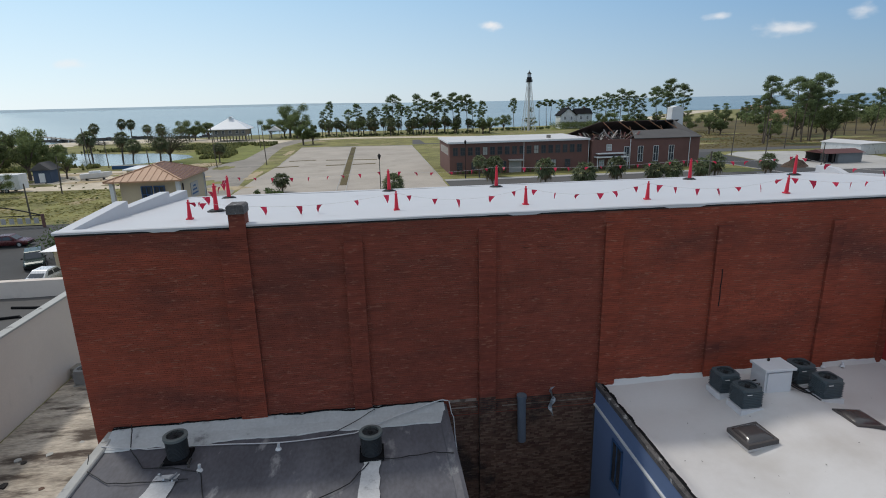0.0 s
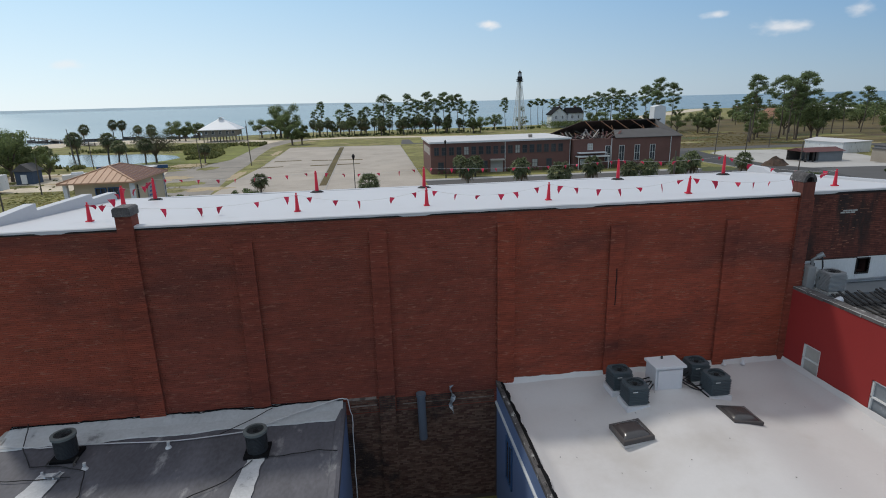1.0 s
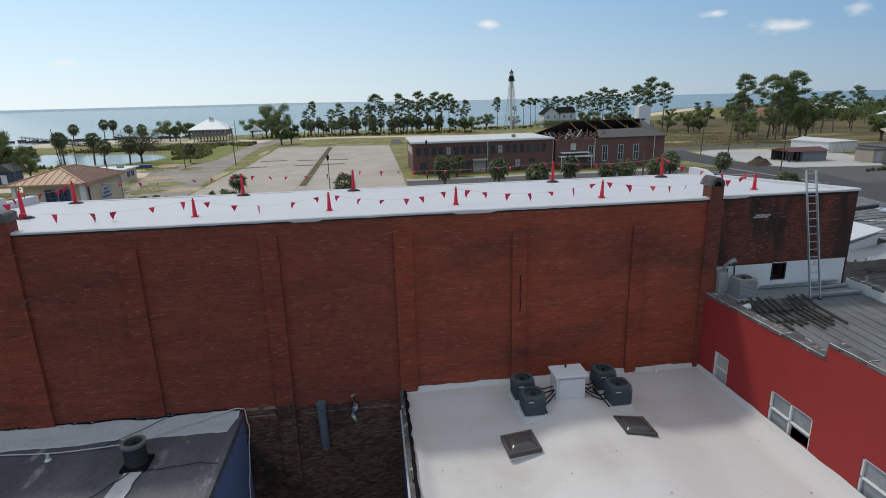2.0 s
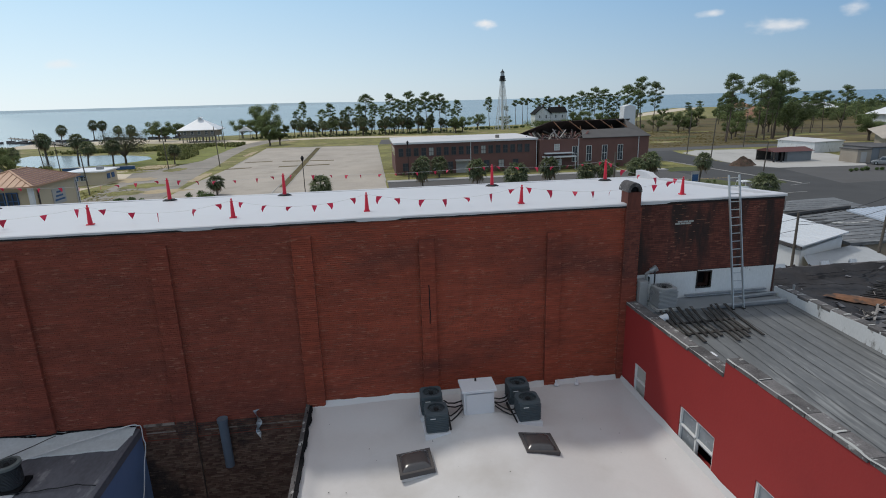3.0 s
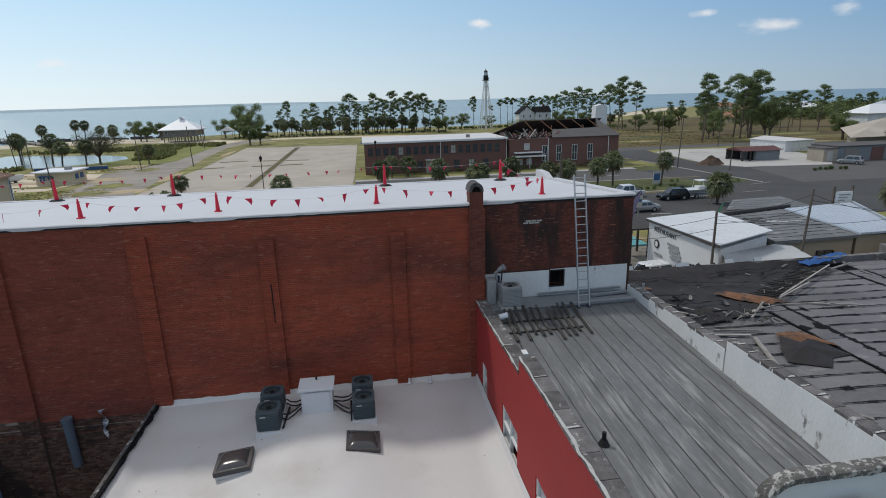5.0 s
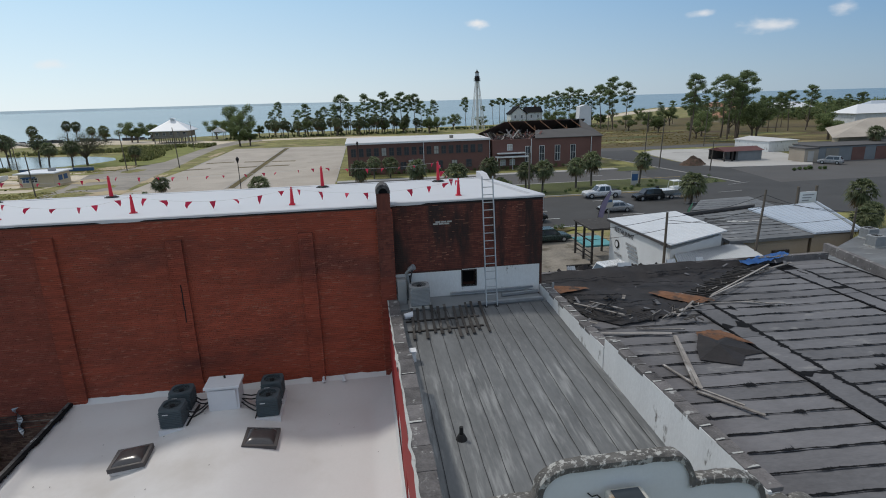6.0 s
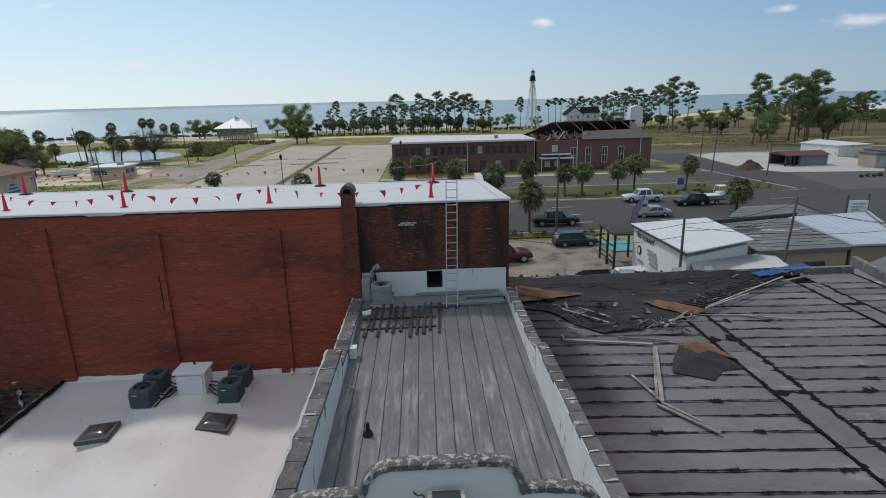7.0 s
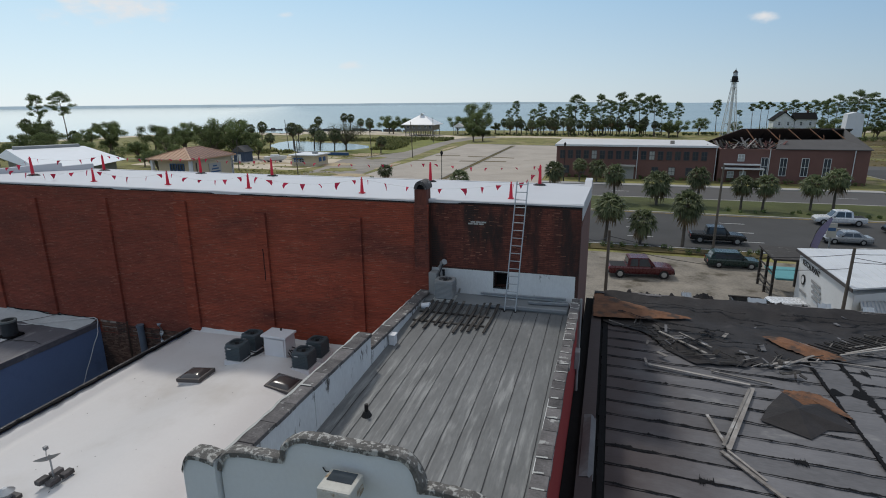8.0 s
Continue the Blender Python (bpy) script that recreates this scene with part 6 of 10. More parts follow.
bm = B(); box(bm, 14.0, 14.06, 16.2, 16.26, ZW + 1.12, ZW + 1.22)
part("stub", bm, "cable", hood)
hood.location.z -= 0.02                            # it stands on the ridge
for side, xs, xe in (("w", 12.9, 13.5), ("e", 15.28, 14.62)):
    g_ = thing("refrigerant_lines", (xs, 15.7, ZW), "black insulated pipes between condenser and hood", "pipes", "pipes at the hood")
    for k, (ya, yb, zz) in enumerate(((15.35, 15.75, 0.22), (15.5, 15.85, 0.30), (16.4, 16.05, 0.35), (16.3, 15.95, 0.25))):
        bm = B()
        p, q = Vector((xs, ya, ZW + zz)), Vector((xe, yb, ZW + zz + 0.12))
        wire(bm, [p, p.lerp(q, 0.25) + Vector((0, 0.03 * k, -0.14)), p.lerp(q, 0.6) + Vector((0, 0, -0.10)), q], 0.025, 6)
        part("pipe", bm, "cable", g_)
    bm = B(); bar(bm, (xs + (0.05 if side == "w" else -0.05), 14.95, ZW + 0.07), (xs + (0.1 if side == "w" else -0.1), 16.3, ZW + 0.07), 0.06, 0.08)
    part("conduit", bm, "cable", g_)


def skylight(x0, x1, y0, y1, z, turn, slope):
    s = thing("skylight", ((x0 + x1) / 2, (y0 + y1) / 2, z), "smoked acrylic dome skylight with a bronze frame on the white roof", "skylight", "skylights on the white roof")
    bm = B(); box(bm, x0 + 0.03, x1 - 0.03, y0 + 0.03, y1 - 0.03, z - 0.17, z + 0.03)
    part("curb", bm, "white_roof", s)
    bm = B()
    for a, b_, c, d in ((x0, x0 + 0.09, y0, y1), (x1 - 0.09, x1, y0, y1), (x0 + 0.09, x1 - 0.09, y0, y0 + 0.09), (x0 + 0.09, x1 - 0.09, y1 - 0.09, y1)):
        box(bm, a, b_, c, d, z - 0.05, z + 0.10)
    part("rim", bm, "skylight_frame", s)
    bm = B()
    n_ = 12
    vs = [[bm.verts.new((x0 + 0.06 + (x1 - x0 - 0.12) * i / n_, y0 + 0.06 + (y1 - y0 - 0.12) * j / n_, z + 0.065 + 0.17 * ((1 - (2 * i / n_ - 1) ** 4) * (1 - (2 * j / n_ - 1) ** 4)) ** 0.7)) for j in range(n_ + 1)] for i in range(n_ + 1)]
    for i in range(n_):
        for j in range(n_):
            bm.faces.new((vs[i][j], vs[i + 1][j], vs[i + 1][j + 1], vs[i][j + 1]))
    part("dome", bm, "skylight_dome", s, "smoked dome", smooth=True)
    s.rotation_euler = (0, radians(slope), radians(turn))


skylight(11.11, 12.18, 13.06, 14.10, 5.24, 3, -5)
skylight(15.06, 16.14, 13.26, 14.30, 5.31, 0, 8)

dish = thing("satellite_dish", (12.25, 6.95, ZW), "small satellite dish on a ballasted roof mount", "satellite dish")
bm = B()
for y in (6.72, 7.2):
    bar(bm, (11.95, y, ZW + 0.06), (12.6, y + 0.1, ZW + 0.06), 0.06, 0.06)
for x in (12.0, 12.5):
    bar(bm, (x, 6.65, ZW + 0.10), (x, 7.3, ZW + 0.10), 0.06, 0.05)
part("mount", bm, "galv", dish)
for k, (x, y) in enumerate(((12.05, 6.75), (12.4, 6.8), (12.1, 7.15), (12.45, 7.2))):
    bm = B(); box(bm, x - 0.1, x + 0.1, y - 0.17, y + 0.17, ZW + 0.12, ZW + 0.26, 0.02)
    part("ballast_block", bm, "coping", dish)
bm = B(); tube(bm, (12.25, 6.95, ZW + 0.1), (12.25, 6.95, ZW + 0.95), 0.025)
part("mast", bm, "galv", dish)
bm = B()
n_ = 20
c = Vector((12.22, 6.9, ZW + 0.78)); axis = Vector((-0.45, 0.35, 0.85)).normalized()
s1 = axis.cross(Vector((0, 0, 1))).normalized(); s2 = axis.cross(s1)
rings = [[bm.verts.new(c + axis * (0.10 * rr * rr) + (s1 * math.cos(a) * 0.34 + s2 * math.sin(a) * 0.28) * rr) for a in (k * math.tau / n_ for k in range(n_))] for rr in (0.25, 0.5, 0.75, 1.0)]
bm.faces.new(rings[0])
for ra, rb in zip(rings, rings[1:]):
    for k in range(n_):
        bm.faces.new((ra[k], ra[(k + 1) % n_], rb[(k + 1) % n_], rb[k]))
part("reflector", bm, "ac_grey", dish, smooth=True)
bm = B(); bar(bm, c - s2 * 0.26, c + axis * 0.36, 0.03, 0.03); box(bm, c.x + axis.x * 0.36 - 0.05, c.x + axis.x * 0.36 + 0.05, c.y + axis.y * 0.36 - 0.05, c.y + axis.y * 0.36 + 0.05, c.z + axis.z * 0.36 - 0.04, c.z + axis.z * 0.36 + 0.06)
part("feed_arm", bm, "ac_grey", dish)
dish.location.z = WR(12.25, 6.95)
vent2 = thing("roof_vent", (11.45, 6.1, ZW), "dark metal roof vent with a square curb", "roof vent")
bm = B(); box(bm, 11.2, 11.72, 5.85, 6.37, ZW, ZW + 0.16, 0.02); part("curb", bm, "skylight_frame", vent2)
bm = B(); tube(bm, (11.46, 6.11, ZW + 0.16), (11.46, 6.11, ZW + 0.34), 0.14, 0.14, 16); tube(bm, (11.46, 6.11, ZW + 0.34), (11.46, 6.11, ZW + 0.46), 0.24, 0.06, 16); part("cowl", bm, "galv", vent2)
vent2.location.z = WR(11.45, 6.1)
for k, (x, y, h, r) in enumerate(((17.4, 17.36, 0.18, 0.045), (18.2, 17.3, 0.20, 0.05))):
    v_ = thing("vent_stub", (x, y, ZW - 0.06), "short white-coated vent stub by the brick wall", "vent pipe", "vent stubs")
    bm = B(); tube(bm, (x, y, ZW - 0.02), (x, y, ZW + h), r, r, 12); part("pipe", bm, "white_box", v_)
    bm = B(); tube(bm, (x, y, ZW - 0.02), (x, y, ZW + 0.05), r * 2, r * 1.3, 12); part("collar", bm, "white_box", v_)

# things on the grey metal roof
vp = thing("vent_stack", (21.46, 8.94, 7.8), "black plumbing vent stack with a rubber boot", "vent pipe")
z = RZ(8.94)
bm = B(); tube(bm, (21.46, 8.94, z), (21.46, 8.94, z + 0.34), 0.055, 0.05, 14); part("pipe", bm, "black", vp)
bm = B(); tube(bm, (21.46, 8.94, z - 0.01), (21.46, 8.94, z + 0.14), 0.15, 0.075, 14); part("boot", bm, "rubber", vp)
jb = thing("junction_box", (20.66, 12.95, RZ(12.95)), "small white plastic junction box on the parapet", "junction box")
bm = B(); box(bm, 20.52, 20.74, 12.82, 13.08, RZ(12.95), RZ(12.95) + 0.34, 0.02); part("case", bm, "white_box", jb)
bm = B(); box(bm, 20.50, 20.76, 12.80, 13.10, RZ(12.95) + 0.34, RZ(12.95) + 0.38, 0.01); part("lid", bm, "white_box", jb)
wb = thing("plastic_tub", (20.78, 16.0, RZ(16)), "white plastic tub lying beside the unit", "tub")
bm = B(); tube(bm, (20.62, 16.0, RZ(16) + 0.1), (20.92, 16.05, RZ(16) + 0.12), 0.11, 0.13, 14); part("tub", bm, "white_box", wb)
bm = B(); tube(bm, (20.90, 16.05, RZ(16) + 0.12), (20.94, 16.05, RZ(16) + 0.12), 0.14, 0.14, 14); part("lip", bm, "white_box", wb)
# the grey service box and conduit elbow behind the unit
svc = thing("service_panel", (20.62, 17.2, 8.3), "grey electrical panel with a weatherhead elbow on the wall", "electrical panel")
bm = B(); box(bm, 20.5, 20.84, 17.1, 17.54, 8.3, 9.25, 0.02); part("case", bm, "ac_grey", svc)
bm = B(); wire(bm, [(20.95, 17.45, 8.4), (20.93, 17.45, 9.2), (20.88, 17.42, 9.45), (21.02, 17.3, 9.62)], 0.06, 10); part("conduit", bm, "ac_grey", svc)
bm = B(); tube(bm, (21.0, 17.32, 9.6), (21.16, 17.2, 9.74), 0.10, 0.12, 12); part("weatherhead", bm, "galv", svc)
bm = B(); wire(bm, [(21.1, 17.2, 9.66), (21.0, 17.0, 9.3), (20.95, 17.0, 8.8), (21.05, 17.05, 8.45)], 0.03, 6); part("wiring", bm, "cable", svc)
bm = B(); box(bm, 20.92, 21.06, 17.46, 17.56, 9.02, 9.3, 0.01); part("disconnect", bm, "black", svc)
svc.location.y += 0.18                             # pushed back against the wall
# rotten boards laid from the ledge onto the roof
for k in range(11):
    x = 20.80 + k * 0.262 + R.uniform(-0.04, 0.04)
    y0 = 14.25 + R.uniform(-0.15, 0.6) + (0.2 if k > 8 else 0)
    y1 = 16.55 + R.uniform(-0.15, 0.2)
    bm = B()
    n_ = 5
    for q in range(n_):
        a, b_ = q / n_, (q + 1) / n_
        f_ = lambda t_: Vector((x + 0.10 * t_ + 0.02 * noise.noise((k, t_ * 3, 0)), y0 + (y1 - y0) * t_, RZ(y0 + (y1 - y0) * t_) + 0.062 + (0.12 * max(0, t_ - 0.7) / 0.3) + 0.02 * noise.noise((k * 2.1, t_ * 4, 1))))
        bar(bm, f_(a), f_(b_), R.uniform(0.07, 0.12), 0.035)
    solo("rotten_board", bm, "char_board", "dark rotten board lying on the metal roof", "board", at=(x, y0, RZ(y0)), group="rotten boards")
bm = B()
for yy in (14.9, 15.7):
    bar(bm, (20.65, yy, RZ(yy) + 0.025), (23.35, yy + 0.05, RZ(yy) + 0.025), 0.09, 0.035)
solo("sleeper_boards", bm, "char_board", "cross boards under the rotten decking", "board", at=(22, 15.3, RZ(15)))

# extension ladder leaning on the wall
lad = thing("ladder", (24.01, 16.49, 8.2), "aluminium extension ladder leaning on the brick wall", "ladder")
pb, pt = Vector((24.01, 16.49, RZ(16.49))), Vector((24.16, 17.80, 13.02))
for s in (-0.21, 0.21):
    bm = B()
    bar(bm, pb + Vector((s, 0, 0)), pt + Vector((s, 0, 0)), 0.035, 0.085, up=(0, 1, 0))
    part("rail", bm, "alu", lad)
n_ = 17
for k in range(n_):
    p = pb.lerp(pt, (k + 0.6) / n_)
    bm = B(); tube(bm, p - Vector((0.21, 0, 0)), p + Vector((0.21, 0, 0)), 0.018, n=8)
    part("rung", bm, "alu", lad)
for s in (-0.21, 0.21):
    bm = B(); box(bm, pb.x + s - 0.04, pb.x + s + 0.04, pb.y - 0.06, pb.y + 0.06, pb.z - 0.01, pb.z + 0.04); part("foot", bm, "rubber", lad)

# ---------------------------------------------------------------- marker cones and pennant lines on the high roof


def marker(name, x, y, h, base, label, tilt=0):
    z = ROOF(y) + 0.01
    m_ = thing(name, (x, y, z), label, "traffic cone", "marker cones on the roof")
    if base:
        bm = B()
        for k in range(2):
            tube(bm, (x, y, z + 0.05 * k), (x, y, z + 0.05 * k + 0.05), 0.38 - 0.08 * k, 0.35 - 0.10 * k, 8)
        part("base", bm, "rubber", m_)
    bm = B()
    r0, r1 = (0.10, 0.06) if base else (0.085, 0.045)
    tube(bm, (x, y, z + 0.05), (x, y, z + h), r0, r1, 14)
    bd = part("cone", bm, "orange", m_)
    bm = B()
    tube(bm, (x, y, z + h), (x, y, z + h + 0.04), r1 * 1.25, r1 * 1.25, 12)
    tube(bm, (x, y, z + h + 0.04), (x, y, z + h + 0.13), r1 * 0.45, r1 * 0.8, 10)
    part("grip", bm, "orange", bd)
    if not base:
        bm = B(); box(bm, x - 0.115, x + 0.115, y - 0.115, y + 0.115, z, z + 0.05, 0.015); part("foot", bm, "orange", m_)
    m_.rotation_euler = (radians(tilt), radians(tilt * 0.7), 0)
    return Vector((x, y, z + h + 0.06))


near_tops = [marker("marker_cone", x, y, 0.60, False, "slim orange-red marker cone near the roof edge", t_) for x, y, t_ in ((-6.83, 19.95, 3), (0.70, 19.9, 0), (5.69, 19.78, 0), (10.59, 19.66, 1), (16.58, 19.68, 2), (23.38, 19.82, 0))]
far_tops = [marker("delineator_post", x, y, 1.03, True, "orange-red delineator post on a black rubber base", t_) for x, y, t_ in ((-6.45, 22.0, 2), (-7.44, 27.9, 1), (0.63, 28.2, 0), (6.34, 28.0, 1), (17.22, 27.8, 0), (23.62, 27.9, 0))]


def bunting(p, q, n_, drop, size):
    """A string between two posts with hanging triangular pennants."""
    b_ = thing("pennant_line", p, "red triangular pennants on a white string between cones", "bunting", "pennant lines")
    pts = sag(p, q, drop, 14)
    bm = wire(B(), pts, 0.004, 4)
    part("string", bm, "string", b_)
    d = (Vector(q) - Vector(p)); d.z = 0; d.normalize()
    for k in range(n_):
        t_ = (k + 0.5 + R.uniform(-0.18, 0.18)) / n_
        c = Vector(p).lerp(Vector(q), t_) - Vector((0, 0, drop * 4 * t_ * (1 - t_)))
        a = R.uniform(-1.25, 1.25)
        dd = Vector((d.x * math.cos(a) - d.y * math.sin(a), d.x * math.sin(a) + d.y * math.cos(a), 0))
        sw = Vector((R.uniform(-0.10, 0.10), R.uniform(-0.14, 0.14), 0))
        s = size * R.uniform(0.85, 1.1)
        th = dd.cross(Vector((0, 0, 1))) * 0.004
        bm = B()
        tip = c + sw - Vector((0, 0, s * R.uniform(0.75, 1.3)))
        mid_ = [c - dd * s * 0.5, c + dd * s * 0.5, (c + tip) / 2 + dd * s * 0.26 + sw * 0.4, tip, (c + tip) / 2 - dd * s * 0.26 + sw * 0.4]
        fr = [bm.verts.new(v + th) for v in mid_]; bk = [bm.verts.new(v - th) for v in mid_]
        bm.faces.new(fr); bm.faces.new(bk[::-1])
        for i in range(5):
            j = (i + 1) % 5
            bm.faces.new((fr[i], fr[j], bk[j], bk[i]))
        part("pennant", bm, "pennant", b_)


for p, q, n_ in ((0, 1, 7), (1, 2, 5), (2, 3, 6), (3, 4, 7), (4, 5, 8)):
    bunting(near_tops[p], near_tops[q], n_, 0.34, 0.27)
for p, q, n_ in ((1, 2, 9), (2, 3, 6), (3, 4, 12), (4, 5, 7)):
    bunting(far_tops[p], far_tops[q], n_, 0.18, 0.19)
bunting(far_tops[0], near_tops[0], 4, 0.3, 0.26)
bunting(far_tops[1], far_tops[0], 4, 0.25, 0.26)
bunting(far_tops[5], near_tops[5], 5, 0.3, 0.26)

# ---------------------------------------------------------------- cables and bits on the grey roof
for pts, r, mt, lb in (([(-9.6, 16.6, 5.05), (-8, 16.3, 5.0), (-6, 16.25, 4.97), (-3.5, 16.0, 4.97), (-1.2, 16.15, 5.0), (0.4, 16.9, 5.1), (1.9, 17.45, 5.22), (2.2, 17.4, 5.2)], 0.02, "cable_white", "white conduit lying across the grey roof"),
                       ([(2.2, 17.4, 5.2), (2.35, 17.2, 4.6), (2.4, 16.6, 3.6), (2.42, 15.8, 2.2), (2.45, 15, 0.6)], 0.018, "cable_white", "pale cable hanging down the alley wall"),
                       ([(-8.9, 17.4, 5.3), (-8.6, 16.4, 4.99), (-7.8, 15.3, 4.97), (-6.9, 15.2, 4.97), (-5.9, 14.8, 4.97), (-5.5, 13.6, 4.97), (-5.9, 12.2, 4.97)], 0.018, "cable", "black cable lying on the grey roof"),
                       ([(-0.6, 14.6, 4.97), (0.3, 14.6, 4.97), (1.4, 14.7, 4.98), (2.0, 14.5, 5.02)], 0.016, "cable", "black cable lying on the grey roof"),
                       ([(-0.7, 14.5, 4.97), (-1.3, 13.6, 4.97), (-2.4, 12.9, 4.97), (-4.0, 12.4, 4.97)], 0.016, "cable", "black cable lying on the grey roof"),
                       ([(-2.2, 16.1, 4.98), (-1.2, 16.7, 5.1), (-0.5, 17.3, 5.16)], 0.014, "cable", "black cable lying on the grey roof"),
                       ([(-9.8, 16.2, 5.05), (-9.5, 15.4, 4.98), (-8.6, 14.7, 4.97), (-7.6, 14.6, 4.97), (-6.2, 14.55, 4.97)], 0.016, "cable", "black cable lying on the grey roof")):
    fine_ = []
    for a, b_ in zip(pts, pts[1:]):
        fine_ += [Vector(a).lerp(Vector(b_), t_ / 4) + Vector((0.04 * noise.noise((a[0] + t_, a[1], 1)), 0.04 * noise.noise((a[0] + t_, a[1], 4)), 0)) for t_ in range(4)]
    solo("roof_cable", wire(B(), fine_ + [Vector(pts[-1])], r, 6), mt, lb, "cable", at=pts[0], group="roof cables")
for k, (x, y) in enumerate(((-3.7, 15.75), (-6.0, 15.0))):
    v_ = thing("vent_stub", (x, y, 4.95), "short pale vent stub on the grey roof", "vent pipe", "vent stubs")
    bm = B(); tube(bm, (x, y, 4.9), (x + 0.02, y, 5.13), 0.05, 0.05, 10); part("pipe", bm, "cable_white", v_)
    bm = B(); tube(bm, (x, y, 4.9), (x, y, 4.97), 0.11, 0.07, 10); part("collar", bm, "flashing", v_)
for k in range(7):
    x, y = -6.9 + R.uniform(-0.6, 0.7), 15.0 + R.uniform(-0.5, 0.3)
    bm = B(); bar(bm, (x, y, 4.98), (x + R.uniform(-0.25, 0.25), y + R.uniform(-0.2, 0.2), 5.0 + R.uniform(0, 0.12)), 0.07, 0.05)
    solo("scrap_bracket", bm, "char_board" if k % 2 else "galv", "scrap of bracket lying by the old unit", "scrap", at=(x, y, 4.95), group="roof scrap")

# ---------------------------------------------------------------- storm debris on the dark roof
BOARDS = [((29.32, 19.95), (33.15, 19.05), 0.13, 0.06), ((33.2, 18.85), (31.55, 14.3), 0.15, 0.06), ((33.05, 18.7), (31.4, 14.4), 0.10, 0.09), ((31.2, 16.35), (31.55, 14.25), 0.10, 0.06), ((31.3, 14.15), (32.6, 12.2), 0.13, 0.07), ((31.5, 14.2), (32.3, 12.85), 0.08, 0.1),
          ((37.6, 22.8), (44.2, 26.9), 0.09, 0.28), ((37.3, 22.5), (40.6, 24.3), 0.08, 0.30), ((33.9, 20.9), (35.9, 21.9), 0.12, 0.14), ((34.4, 20.7), (36.3, 22.4), 0.10, 0.16), ((29.35, 19.9), (29.3, 20.3), 0.1, 0.12), ((31.9, 20.0), (34.0, 19.4), 0.08, 0.05),
          ((30.1, 23.4), (31.9, 21.3), 0.14, 0.2), ((31.0, 23.5), (32.2, 22.0), 0.10, 0.2), ((41, 25.5), (46.2, 27.4), 0.14, 0.12), ((38.8, 22.0), (40.8, 21.3), 0.07, 0.06), ((39.2, 22.2), (40.2, 21.1), 0.06, 0.09), ((36.6, 22.3), (39.6, 21.9), 0.07, 0.05)]
for (xa, ya), (xb, yb), w_, z_ in BOARDS:
    bm = B(); bar(bm, (xa, ya, ZD + z_ + 0.03), (xb, yb, ZD + z_ + 0.06), w_, 0.05)
    solo("loose_board", bm, "board", "pale splintered board lying on the torn roof", "board", at=(xa, ya, ZD), group="loose roof boards")
for k in range(26):
    t_ = k / 25
    x, y = 37.4 + 6.6 * t_, 22.9 + 4.1 * t_
    bm = B(); bar(bm, (x + 0.2, y - 0.15, ZD + 0.26), (x - 0.75 - R.uniform(0, 0.3), y + 0.55 + R.uniform(0, 0.25), ZD + 0.22 + R.uniform(0, 0.06)), 0.07, 0.05)
    solo("rafter_end", bm, "char_board", "exposed dark rafter end along the torn roof edge", "rafter", at=(x, y, ZD), group="exposed rafters")
rl = random.Random(41)
path_ = [(28.6, 24.0), (29.8, 23.2), (30.8, 21.4), (33.2, 20.6), (35.6, 21.7), (37.6, 23.2), (40.3, 25.0)]
for k in range(64):
    a, b_ = rl.choice(list(zip(path_, path_[1:])))
    u = rl.random()
    x, y = a[0] + (b_[0] - a[0]) * u + rl.gauss(0, 0.3), a[1] + (b_[1] - a[1]) * u + rl.gauss(0, 0.25)
    an, L_ = rl.choice([0.2, 0.35, 2.4, 1.1]) + rl.gauss(0, 0.25), rl.uniform(0.25, 1.1)
    bm = B(); bar(bm, (x, y, ZD + 0.17 + rl.uniform(0, 0.08)), (x + L_ * math.cos(an), y + L_ * math.sin(an), ZD + 0.2 + rl.uniform(0, 0.12)), rl.uniform(0.03, 0.06), 0.025)
    solo("broken_lath", bm, rl.choice(["board", "char_board", "char_board"]), "broken strip of lath at the torn membrane edge", "debris", at=(x, y, ZD), group="broken laths")
for k in range(44):
    x, y = R.choice([(R.uniform(29, 33), R.uniform(20.5, 24)), (R.uniform(33.5, 36.5), R.uniform(19.8, 22.5)), (R.uniform(38, 46), R.uniform(24, 28))])
    a, L_ = R.uniform(0, 3.14), R.uniform(0.25, 0.8)
    bm = B(); bar(bm, (x, y, ZD + 0.2), (x + L_ * math.cos(a), y + L_ * math.sin(a), ZD + 0.22 + R.uniform(0, 0.1)), R.uniform(0.06, 0.22), 0.025)
    solo("debris_scrap", bm, R.choice(["board", "char_board", "tar_roof", "membrane", "tar_roof"]), "scrap of torn roofing and lath on the damaged roof", "debris", at=(x, y, ZD), group="roof debris")
bm = B()
n_ = 14
g = [[bm.verts.new((42.8 + 4.2 * i / n_ + 0.15 * noise.noise((i, j, 0)), 26.9 + 0.10 * i + 0.9 * j / 5 + 0.1 * noise.noise((i * 0.7, j, 3)), ZD + 0.38 + 0.13 * noise.noise((i * 0.8, j * 1.1, 5)))) for j in range(6)] for i in range(n_ + 1)]
for i in range(n_):
    for j in range(5):
        bm.faces.new((g[i][j], g[i + 1][j], g[i + 1][j + 1], g[i][j + 1]))
bmesh.ops.solidify(bm, geom=bm.faces[:], thickness=0.02)
solo("tarp", bm, "tarp", "crumpled blue tarpaulin on the torn roof edge", "tarp", at=(44, 27.3, ZD), smooth=True)
